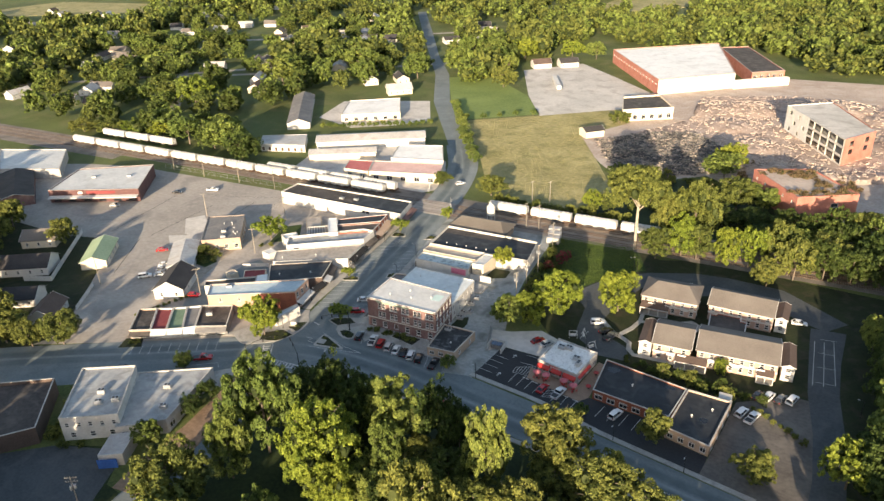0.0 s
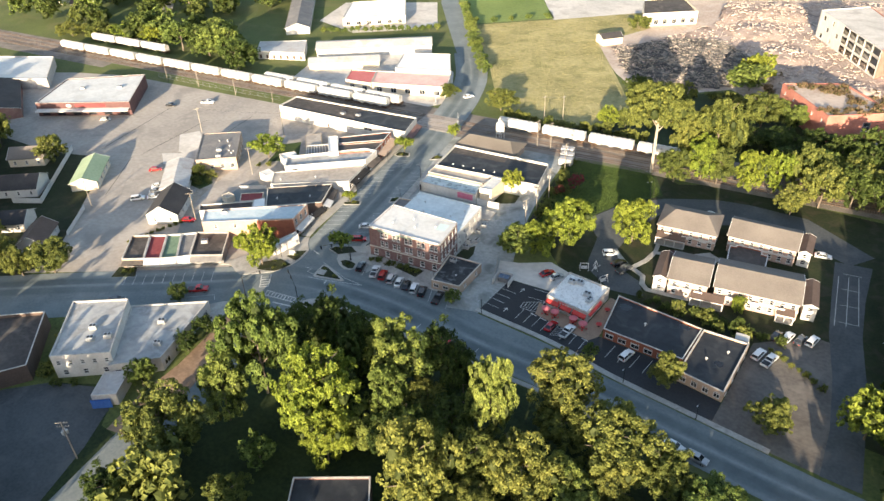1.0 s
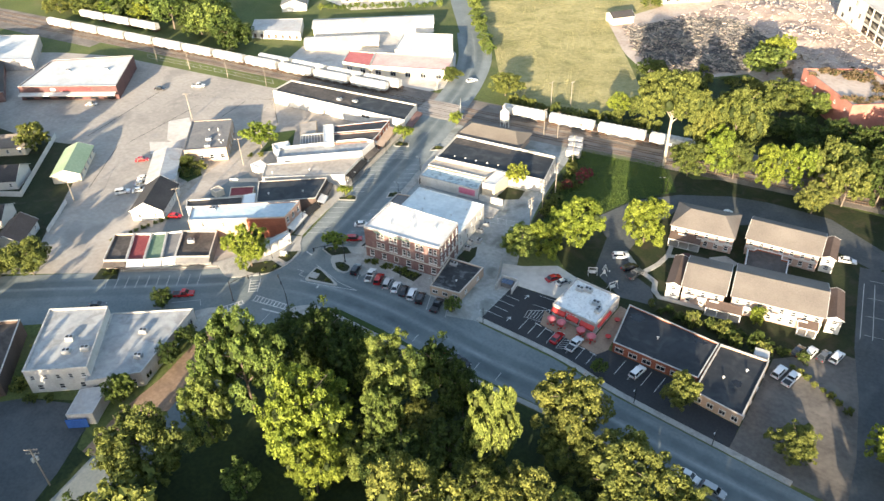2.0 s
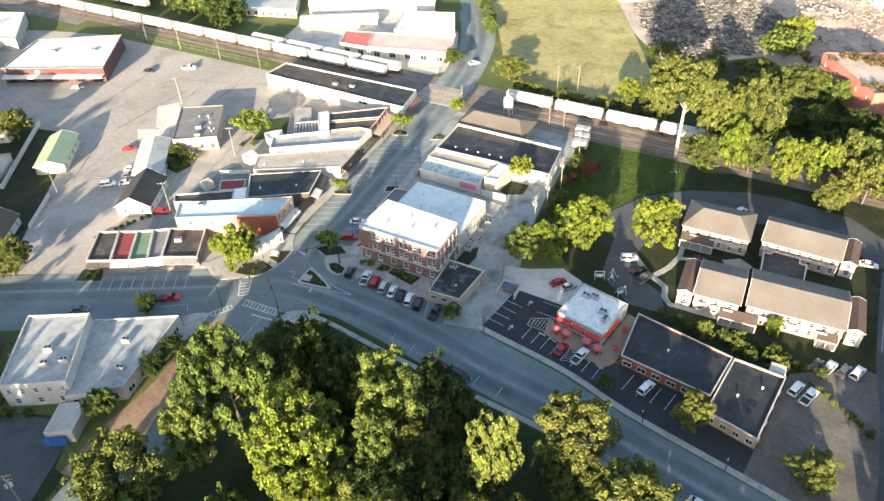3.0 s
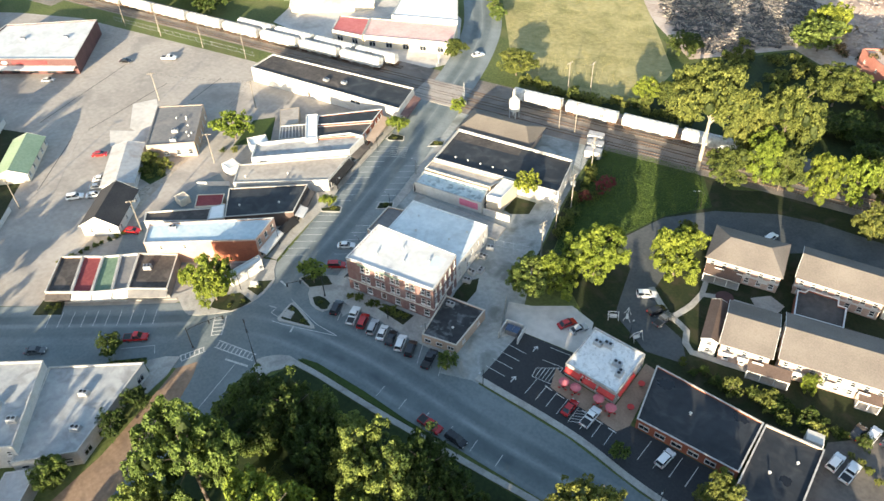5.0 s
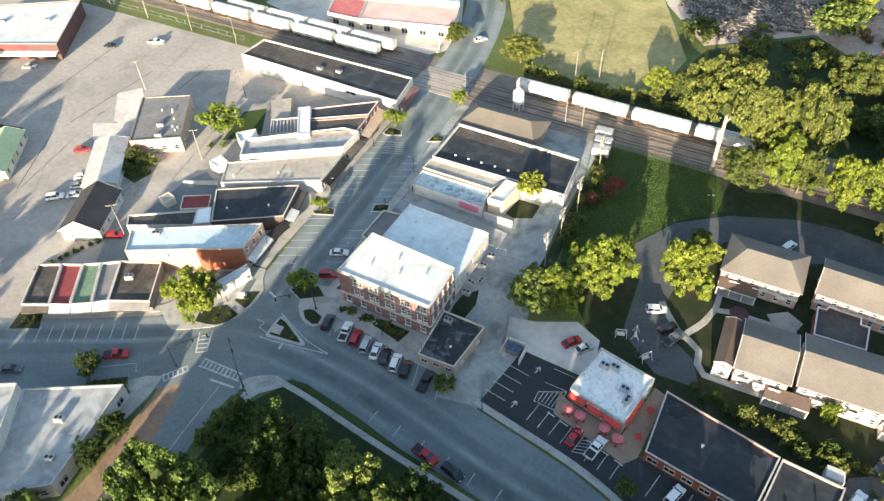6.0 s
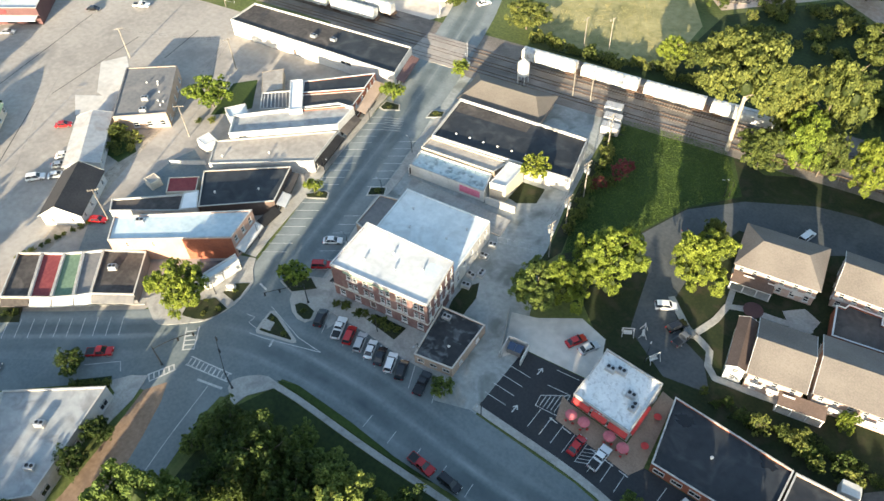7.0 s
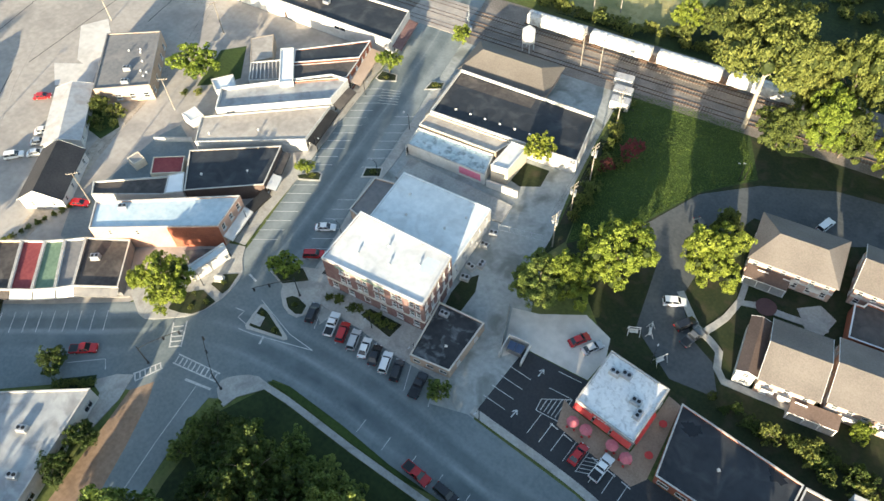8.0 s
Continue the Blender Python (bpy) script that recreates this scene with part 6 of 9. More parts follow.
# ---------------------------------------------------------------- vehicles
def make_car(kind, paint, label):
    """A car 4.6 to 5.6 m long, nose to +x, wheels on z = 0."""
    L, W, H = {"sedan": (4.7, 1.82, 1.45), "suv": (4.8, 1.92, 1.72), "pickup": (5.7, 2.0, 1.85)}[kind]
    root = thing("pickup_truck" if kind == "pickup" else "car", 0, 0, 0, label, "pickup truck" if kind == "pickup" else "car")
    belt = H * 0.58
    prof = {"sedan": [(-L / 2, 0.45), (-L / 2 + 0.05, belt - 0.1), (-L / 2 + 0.75, belt), (L / 2 - 1.35, belt), (L / 2 - 0.15, belt - 0.22), (L / 2, 0.5), (L / 2 - 0.1, 0.22), (-L / 2 + 0.1, 0.22)],
            "suv": [(-L / 2, 0.5), (-L / 2 + 0.04, belt), (L / 2 - 1.25, belt), (L / 2 - 0.12, belt - 0.16), (L / 2, 0.55), (L / 2 - 0.1, 0.28), (-L / 2 + 0.1, 0.28)],
            "pickup": [(-L / 2, 0.6), (-L / 2, belt), (L / 2 - 1.5, belt), (L / 2 - 0.12, belt - 0.08), (L / 2, 0.65), (L / 2 - 0.1, 0.35), (-L / 2 + 0.1, 0.35)]}[kind]
    bm = bmesh.new()
    a, b = [bm.verts.new((x, -W / 2, z)) for x, z in prof], [bm.verts.new((x, W / 2, z)) for x, z in prof]
    bm.faces.new(a[::-1])
    bm.faces.new(b)
    for i in range(len(prof)):
        j = (i + 1) % len(prof)
        bm.faces.new((a[i], a[j], b[j], b[i]))
    bmesh.ops.recalc_face_normals(bm, faces=bm.faces)
    bmesh.ops.bevel(bm, geom=bm.edges[:], offset=0.07, segments=2, affect="EDGES")
    part("body", bm, paint, root, smooth=False)
    x0, x1, x2, x3 = {"sedan": (-L / 2 + 0.55, -L / 2 + 1.25, L / 2 - 2.05, L / 2 - 1.25), "suv": (-L / 2 + 0.1, -L / 2 + 0.4, L / 2 - 1.95, L / 2 - 1.2), "pickup": (-0.55, -0.35, L / 2 - 2.2, L / 2 - 1.45)}[kind]
    y0, y1 = W / 2 - 0.08, W / 2 - 0.28
    bm = bmesh.new()
    lo = [bm.verts.new(c) for c in ((x0, -y0, belt - 0.03), (x3, -y0, belt - 0.03), (x3, y0, belt - 0.03), (x0, y0, belt - 0.03))]
    hi = [bm.verts.new(c) for c in ((x1, -y1, H - 0.05), (x2, -y1, H - 0.05), (x2, y1, H - 0.05), (x1, y1, H - 0.05))]
    bm.faces.new(hi)
    for i in range(4):
        bm.faces.new((lo[i], lo[(i + 1) % 4], hi[(i + 1) % 4], hi[i]))
    part("cabin_glass", bm, M["glass"], root, "dark tinted glass")
    bm = bmesh.new()
    box(bm, ((x1 + x2) / 2, 0, H - 0.03), (x2 - x1 + 0.12, 2 * y1 + 0.08, 0.07), bevel=0.03)
    part("roof", bm, paint, root)
    for s in (-1, 1):
        for p, q in (((x0, s * y0, belt), (x1, s * y1, H - 0.03)), ((x3, s * y0, belt), (x2, s * y1, H - 0.03)), (((x0 + x3) / 2, s * (y0 + 0.01), belt), ((x1 + x2) / 2, s * (y1 + 0.01), H - 0.03))):
            bm = bmesh.new()
            tube(bm, p, q, 0.05, 0.05, 5)
            part("pillar", bm, paint, root)
    if kind == "pickup":
        bm = bmesh.new()
        box(bm, (-L / 4 - 0.45, 0, belt + 0.005), (L / 2 - 1.15, W - 0.3, 0.03))
        part("load_bed", bm, M["black_metal"], root, "dark load bed")
    for sx in (-1, 1):
        for s in (-1, 1):
            bm = bmesh.new()
            tube(bm, (sx * L * 0.30, s * (W / 2 - 0.2), 0.34), (sx * L * 0.30, s * (W / 2 + 0.02), 0.34), 0.34, 0.34, 14)
            wheel = part("wheel", bm, M["rubber"], root)
            bm = bmesh.new()
            tube(bm, (sx * L * 0.30, s * (W / 2), 0.34), (sx * L * 0.30, s * (W / 2 + 0.035), 0.34), 0.21, 0.19, 10)
            part("rim", bm, M["chrome"], wheel)
    for s in (-1, 1):
        bm = bmesh.new()
        box(bm, (L / 2 - 0.1, s * (W / 2 - 0.32), belt - 0.28), (0.14, 0.4, 0.16), bevel=0.03)
        part("headlight", bm, M["lens"], root)
        bm = bmesh.new()
        box(bm, (-L / 2 + 0.03, s * (W / 2 - 0.25), belt - 0.16), (0.1, 0.3, 0.2), bevel=0.02)
        part("tail_light", bm, M["lens_red"], root)
        bm = bmesh.new()
        box(bm, (x3 - 0.25, s * (W / 2 + 0.08), belt + 0.05), (0.14, 0.2, 0.14), bevel=0.03)
        part("wing_mirror", bm, paint, root)
    return root


GARAGE = {}


def car(kind, colour, x, y, rz, where, z=0.07):
    label = "%s %s parked %s" % (colour, {"sedan": "saloon car", "suv": "sport utility car", "pickup": "pickup truck"}[kind], where)
    m = pose(x, y, z, 0, 0, rz)
    if (kind, colour) not in GARAGE:
        GARAGE[kind, colour] = make_car(kind, CAR_PAINT[colour], label)
        GARAGE[kind, colour].matrix_basis = m
        return
    tagged(copy_thing(GARAGE[kind, colour], m), label)


ROW = "nose-in before the brick block"
for x, k, c in ((-131.0, "suv", "black"), (-125.9, "pickup", "white"), (-122.9, "suv", "red"), (-119.9, "suv", "silver"), (-117.0, "sedan", "white"), (-114.3, "sedan", "black"), (-111.5, "suv", "white"), (-108.6, "suv", "black"), (-103.3, "pickup", "black")):
    car(k, c, x, 138.0 if x > -128 else 137.6, 113 if x < -104 else 104, ROW)
car("sedan", "white", -144.4, 155.6, 36, "on the main street")
car("suv", "red", -141.2, 148.6, 36, "on the main street")
car("sedan", "red", -71.9, 144.9, 87, "before the restaurant", 0.08)
car("pickup", "white", -67.3, 145.2, 86, "before the restaurant", 0.08)
car("pickup", "red", -92.7, 124.6, -3, "at the wooded kerb")
car("suv", "black", -86.4, 124.9, -3, "at the wooded kerb")
car("pickup", "red", -162.4, 103.6, 40, "on the west street")
car("sedan", "red", -84.0, 165.0, 62, "on the concrete lot", 0.06)
car("sedan", "silver", -81.0, 165.0, 62, "on the concrete lot", 0.06)
car("suv", "white", -73.2, 184.0, 32, "on the park drive", 0.06)
car("suv", "black", -69.0, 180.6, 62, "by the park drive", 0.06)
car("pickup", "grey", -66.6, 178.6, 74, "by the park drive", 0.06)
car("sedan", "grey", -77.7, 205.3, -35, "on the park drive", 0.06)
car("suv", "white", -56.3, 221.0, 75, "behind the apartments", 0.06)
car("suv", "white", -51.1, 145.2, 80, "before the low shop", 0.08)
for x, y, k, c in ((-24.6, 163.4, "suv", "white"), (-21.8, 162.6, "pickup", "white"), (-23.0, 172.9, "sedan", "black"), (-20.4, 173.8, "suv", "white"), (-17.6, 174.6, "sedan", "grey"), (-15.0, 175.6, "suv", "white")):
    car(k, c, x, y, 78, "in the apartment lot", 0.08)
car("sedan", "white", -31.1, 124.6, -4, "at the wooded kerb")
car("suv", "silver", -25.9, 124.0, -4, "at the wooded kerb")
car("sedan", "white", -21.4, 216.4, 15, "behind the apartments", 0.09)
car("sedan", "red", -196.2, 126.5, 30, "in the back alley", 0.05)
car("suv", "white", -222.9, 126.0, 50, "by the cottage", 0.05)
car("sedan", "white", -219.2, 129.8, 50, "by the cottage", 0.05)
car("sedan", "silver", -222.0, 132.6, 50, "by the long shed", 0.05)
car("sedan", "white", -224.6, 135.6, 50, "by the long shed", 0.05)
car("sedan", "red", -236.2, 143.0, 45, "by the long shed", 0.05)
car("sedan", "black", -282.7, 184.9, 30, "on the wide lot", 0.05)
car("pickup", "white", -270.9, 195.6, 30, "on the wide lot", 0.05)
car("sedan", "silver", -294, 160, 40, "before the large store", 0.05)
car("sedan", "grey", -178, 87.6, 40, "on the west street")
car("sedan", "white", -176.6, 262, 60, "on the road beyond the tracks")


# ---------------------------------------------------------------- trains
def make_hopper():
    """A covered grain wagon, 18.3 m long."""
    root = thing("hopper_wagon", 0, 0, 0, "pale grey covered hopper wagon on rusty bogies", "railway wagon", "train wagons")
    prof = [(-1.45, 1.5), (-1.58, 2.0), (-1.58, 3.7), (-1.3, 4.25), (-0.6, 4.5), (0.6, 4.5), (1.3, 4.25), (1.58, 3.7), (1.58, 2.0), (1.45, 1.5)]
    bm = bmesh.new()
    L = 16.6
    rings = [[bm.verts.new((x, y, z)) for y, z in prof] for x in (-L / 2, L / 2)]
    for i in range(len(prof)):
        j = (i + 1) % len(prof)
        bm.faces.new((rings[0][i], rings[0][j], rings[1][j], rings[1][i]))
    bm.faces.new(rings[0])
    bm.faces.new(rings[1][::-1])
    bmesh.ops.recalc_face_normals(bm, faces=bm.faces)
    body = part("body", bm, M["hopper"], root)
    for s in (-1, 1):
        first = None
        for i in range(14):
            if first is None:
                bm = bmesh.new()
                box(bm, (0, 0, 2.75), (0.1, 0.08, 2.2))
                first = rib = part("side_rib", bm, M["hopper"], body)
            else:
                rib = new("side_rib", first.data)
                rib.parent = body
            rib.location = (-L / 2 + 0.6 + i * (L - 1.2) / 13, s * 1.6, 0)
    bm = bmesh.new()
    box(bm, (0, 0, 4.62), (L, 0.9, 0.06))
    part("roof_walk", bm, M["steel"], root)
    for i in range(8):
        bm = bmesh.new()
        box(bm, (-L / 2 + 1.4 + i * (L - 2.8) / 7, 0.0, 4.72), (1.2, 0.7, 0.14), bevel=0.04)
        part("hatch", bm, M["hopper"], root)
    for i in range(3):
        bm = bmesh.new()
        r = bmesh.ops.create_cone(bm, cap_ends=True, segments=4, radius1=0.6, radius2=2.0, depth=1.1, matrix=Matrix.Translation((-4.6 + i * 4.6, 0, 1.05)) @ Matrix.Rotation(radians(45), 4, "Z"))
        part("chute", bm, M["hopper"], root)
    for s in (-1, 1):
        bm = bmesh.new()
        for y in (-1.0, 1.0):
            box(bm, (s * 6.6, y, 0.62), (2.6, 0.22, 0.4), bevel=0.05)
        box(bm, (s * 6.6, 0, 0.7), (0.5, 2.2, 0.3))
        box(bm, (s * 8.7, 0, 1.3), (0.9, 2.8, 0.3))
        box(bm, (s * 9.05, 0, 1.0), (0.4, 0.3, 0.3))
        bogie = part("bogie", bm, M["rust"], root)
        for x in (-0.9, 0.9):
            for y in (-0.76, 0.76):
                bm = bmesh.new()
                tube(bm, (s * 6.6 + x, y - 0.07, 0.62), (s * 6.6 + x, y + 0.07, 0.62), 0.42, 0.42, 12)
                part("wheel", bm, M["rust"], bogie)
        bm = bmesh.new()
        for y in (-1.3, -0.9):
            tube(bm, (s * 8.4, y, 1.5), (s * 8.4, y, 4.3), 0.03, 0.03, 4)
        for k in range(7):
            tube(bm, (s * 8.4, -1.3, 1.7 + k * 0.4), (s * 8.4, -0.9, 1.7 + k * 0.4), 0.025, 0.025, 4)
        part("ladder", bm, M["hopper"], root)
    return root


RAIL_DEG = math.degrees(math.atan2(RAIL_T.y, RAIL_T.x))
wagon = make_hopper()
spots = [(-59.0 - i * 18.6, 0.0) for i in range(11)] + [(-55.5 - i * 18.6, 4.8) for i in range(4)] + [(9.0 + i * 18.6, 1.6) for i in range(4)] + [(-202 - i * 18.6, 15.5) for i in range(3)]
wagon.matrix_basis = pose(*on_rail(*spots[0]), 0.2, 0, 0, RAIL_DEG)
for s, o in spots[1:]:
    copy_thing(wagon, pose(*on_rail(s, o), 0.2, 0, 0, RAIL_DEG))


# ---------------------------------------------------------------- poles
def make_pole(height, arms, label, transformer=False):
    root = thing("utility_pole", 0, 0, 0, label, "utility pole", "utility poles")
    bm = bmesh.new()
    tube(bm, (0, 0, -0.3), (0, 0, height), 0.17, 0.11, 8)
    part("pole", bm, M["timber"], root)
    for k in range(arms):
        z = height - 0.5 - k * 1.1
        bm = bmesh.new()
        box(bm, (0, 0.14, z), (2.6, 0.11, 0.13))
        arm = part("crossarm", bm, M["timber"], root)
        for x in (-1.2, -0.6, 0.6, 1.2):
            bm = bmesh.new()
            tube(bm, (x, 0.14, z + 0.06), (x, 0.14, z + 0.3), 0.06, 0.04, 6)
            part("insulator", bm, M["stone"], arm)
    if transformer:
        for a in (0, 120, 240):
            bm = bmesh.new()
            c, s = math.cos(radians(a)) * 0.5, math.sin(radians(a)) * 0.5
            tube(bm, (c, s, height - 3.4), (c, s, height - 2.4), 0.27, 0.27, 10)
            part("transformer", bm, M["steel"], root)
    return root


plain = make_pole(10.5, 1, "weathered timber utility pole with one crossarm")
tall = make_pole(11.5, 2, "weathered timber utility pole with transformers", True)
plain.matrix_basis = pose(-249, 174.6, 0, 0, 0, 60)
tall.matrix_basis = pose(-104.5, 203, 0, 0, 0, 80)
for x, y, r in ((-217, 189.8, 60), (-194.6, 128.2, 50), (-203.5, 160.8, 40), (-232, 114, 45), (-122.3, 237, 80), (-127.5, 236.2, 80), (-137, 258.5, 80), (-130.6, 262.5, 80), (-310, 203.6, 80), (-290, 206, 80), (-268, 209, 80), (-247, 212, 80)):
    copy_thing(plain, pose(x, y, 0, 0, 0, r))
for x, y, r in ((-102.2, 190.5, 80), (-101.0, 181.5, 80), (-135.8, 49.4, 40), (-108.5, 222, 80)):
    copy_thing(tall, pose(x, y, 0, 0, 0, r))


def make_signal(reach):
    root = thing("traffic_signal", 0, 0, 0, "black mast-arm traffic signal at the crossing", "traffic signal", "traffic signals")
    bm = bmesh.new()
    tube(bm, (0, 0, 0), (0, 0, 6.6), 0.14, 0.1, 8)
    box(bm, (0, 0, 0.15), (0.5, 0.5, 0.3), bevel=0.05)
    part("pole", bm, M["black_metal"], root)
    bm = bmesh.new()
    pts = [(0, 0, 5.8), (reach * 0.3, 0, 6.5), (reach * 0.65, 0, 6.8), (reach, 0, 6.85)]
    for p, q in zip(pts, pts[1:]):
        tube(bm, p, q, 0.08, 0.07, 6)
    part("arm", bm, M["black_metal"], root)
    for x in (reach * 0.6, reach - 0.3):
        bm = bmesh.new()
        box(bm, (x, 0, 6.3), (0.35, 0.3, 1.05), bevel=0.04)
        head = part("signal_head", bm, M["black_metal"], root)
        for k in range(3):
            bm = bmesh.new()
            tube(bm, (x, -0.15, 6.62 - k * 0.32), (x, -0.22, 6.62 - k * 0.32), 0.12, 0.13, 8)
            part("hood", bm, M["black_metal"], head)
    return root


sig = make_signal(8.5)
sig.matrix_basis = pose(-133.6, 114.6, 0.18, 0, 0, 150)
copy_thing(sig, pose(-149.6, 109.6, 0.18, 0, 0, 60))
copy_thing(sig, pose(-136.4, 139.2, 0.18, 0, 0, 235))


# ---------------------------------------------------------------- trees
LEAFY = {"oak": (M["leaf"], "tall broad green tree with lumpy crown"), "gold": (M["leaf_yellow"], "rounded yellow-green tree in evening sun"), "dark": (M["leaf_dark"], "dense dark green shade tree"), "olive": (M["leaf_olive"], "olive-green tree with open crown")}
OAK = [make_tree("tree", 11 + k, 9.0, 17.0, *LEAFY["oak"], lobes=40, leaves=21000, leaf=0.27) for k in range(2)]
GOLD = [make_tree("tree", 21 + k, 9.0, 17.0, *LEAFY["gold"], lobes=46, leaves=22000, leaf=0.27, low=0.1) for k in range(2)]
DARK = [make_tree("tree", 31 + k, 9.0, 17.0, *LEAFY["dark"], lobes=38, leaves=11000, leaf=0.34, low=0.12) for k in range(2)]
OLIVE = [make_tree("tree", 41 + k, 9.0, 17.0, *LEAFY["olive"], lobes=40, leaves=20000, leaf=0.27, low=0.12) for k in range(2)]
SMALL = [make_tree("tree", 51 + k, 3.2, 6.4, M["leaf"], "small round green street tree", lobes=24, leaves=2400, leaf=0.22, low=0.2) for k in range(2)]
LIME = [make_tree("tree", 61, 3.0, 6.2, M["leaf_yellow"], "small yellow-green street tree in sun", lobes=24, leaves=2400, leaf=0.22, low=0.2)]
BUSH = [make_tree("bush", 71 + k, 2.4, 2.8, M["leaf_olive"], "low dense green garden bush", "bush", lobes=16, leaves=1000, leaf=0.22, low=0.02, trunk=0.06) for k in range(2)]
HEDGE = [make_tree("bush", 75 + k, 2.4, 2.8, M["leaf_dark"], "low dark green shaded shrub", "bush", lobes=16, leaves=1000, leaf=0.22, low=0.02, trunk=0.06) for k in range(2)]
RED = [make_tree("tree", 91, 2.6, 5.0, M["leaf_red"], "small dark red ornamental tree in the park", lobes=20, leaves=1800, leaf=0.2, low=0.15)]
SYC = [make_tree("tree", 81, 12.0, 24.0, M["leaf_olive"], "tall sycamore with bare pale trunk", lobes=52, leaves=26000, leaf=0.3, low=0.56, bark=M["bark_pale"], trunk=0.62, spread=11.5, fork=0.52)]
KIND = {"hedge": (HEDGE, 2.4, 2.8), "red": (RED, 2.6, 5.0), "oak": (OAK, 9.0, 17.0), "gold": (GOLD, 9.0, 17.0), "dark": (DARK, 9.0, 17.0), "olive": (OLIVE, 9.0, 17.0), "small": (SMALL, 3.2, 6.4), "lime": (LIME, 3.0, 6.2), "bush": (BUSH, 2.4, 2.8), "syc": (SYC, 12.0, 24.0)}
FAR = {k: [make_tree("tree", 101 + i, 9.0, 17.0, *LEAFY[k], lobes=30, leaves=5200, leaf=0.5, low=0.12)] for i, k in enumerate(LEAFY)}
PLACED = set()
tr = random.Random(9)


def plant(kind, x, y, radius, height=None):
    kit, r0, h0 = KIND[kind]
    if kind in FAR and (y > 300 or x > 0 or x < -230 or (y > 236 and x > -50)):
        kit = FAR[kind]
    src = kit[tr.randrange(len(kit))]
    s = 1.04 * radius / r0
    sz = (height or h0 * s) / h0
    m = pose(x, y, 0, 0, 0, tr.uniform(0, 360)) @ Matrix.Diagonal((s, s * tr.uniform(0.92, 1.08), sz, 1))
    if src.name not in PLACED:
        PLACED.add(src.name)
        src.matrix_basis = m
        return src
    ob = copy_thing(src, m)
    ob.matrix_basis = m
    return ob


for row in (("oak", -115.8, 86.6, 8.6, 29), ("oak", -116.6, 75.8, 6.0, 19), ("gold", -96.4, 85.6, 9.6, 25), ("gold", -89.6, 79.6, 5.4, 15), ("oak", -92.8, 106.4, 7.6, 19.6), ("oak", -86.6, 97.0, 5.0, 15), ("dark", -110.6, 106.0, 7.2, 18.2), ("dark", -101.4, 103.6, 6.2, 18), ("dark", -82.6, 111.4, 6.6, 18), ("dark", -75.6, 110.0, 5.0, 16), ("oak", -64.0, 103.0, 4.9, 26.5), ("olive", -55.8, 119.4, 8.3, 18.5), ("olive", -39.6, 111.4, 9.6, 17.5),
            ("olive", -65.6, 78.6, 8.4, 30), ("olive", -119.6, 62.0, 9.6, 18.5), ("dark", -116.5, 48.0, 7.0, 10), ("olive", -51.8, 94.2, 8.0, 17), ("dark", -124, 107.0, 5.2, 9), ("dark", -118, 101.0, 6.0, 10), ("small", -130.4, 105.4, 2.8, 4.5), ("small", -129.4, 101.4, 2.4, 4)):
    plant(*row)
# low dark trees at y 277 to 286 are added to imitate deep shade
for row in (("gold", -86.9, 182.9, 7.1, 15), ("gold", -91.2, 174.4, 5.4, 10.5), ("gold", -71.0, 194.4, 6.2, 14.5), ("oak", -96.9, 169.7, 5.8, 9.5), ("syc", -83.4, 239.6, 12.0, 33), ("olive", -74.4, 236.9, 6.2, 13), ("gold", -67.2, 243.6, 6.4, 16.5), ("olive", -61.6, 243.0, 5.4, 15), ("olive", -66.6, 252.6, 8.4, 28), ("olive", -74.6, 250, 6.4, 20),  ("gold", -51.0, 244.4, 5.2, 15), ("gold", -44.3, 246.6, 5.2, 15.5), ("olive", -36.2, 252.4, 6.0, 18), ("olive", -35.6, 235.6, 4.6, 11), ("olive", -29.2, 245.0, 5.8, 16), ("dark", -62, 277.6, 7, 8), ("dark", -52, 280, 7, 8), ("dark", -40, 286, 7, 9),
            ("olive", -62, 297, 9, 15), ("oak", -77, 333, 8.5, 12), ("dark", -43, 262, 6.5, 11), ("oak", -52, 300, 6, 11), ("dark", -114.7, 305, 6.5, 8), ("gold", -112, 265, 4.2, 10), ("olive", -106, 268, 4.4, 9), ("olive", -152, 390, 6, 7), ("small", -101.3, 71.4, 4.0, 7), ("oak", -143, 71.4, 3.4, 8), ("olive", -15.6, 140.9, 5.2, 8.5), ("olive", -39.4, 141.4, 3.8, 9.5), ("gold", 1.5, 149.4, 6.2, 13)):
    plant(*row)
for row in (("gold", -157.0, 122.8, 5.9, 14.5), ("lime", -141.8, 141.0, 3.4, 7), ("lime", -159.4, 164.8, 2.3, 4.6), ("lime", -167.2, 204.5, 3.4, 6.6), ("lime", -158.6, 225.3, 2.9, 5.6), ("lime", -208.1, 173.4, 6.2, 9), ("lime", -117.4, 200.6, 3.6, 8),
            ("olive", -183.4, 256.8, 4.6, 7), ("olive", -157.2, 257.6, 6.8, 10), ("olive", -205.8, 85.4, 6.6, 12), ("olive", -212.4, 79.2, 5.2, 10), ("dark", -163.5, 97.8, 3.0, 5), ("dark", -145.4, 92.5, 3.0, 6), ("dark", -144, 85.5, 3.1, 6)):
    plant(*row)
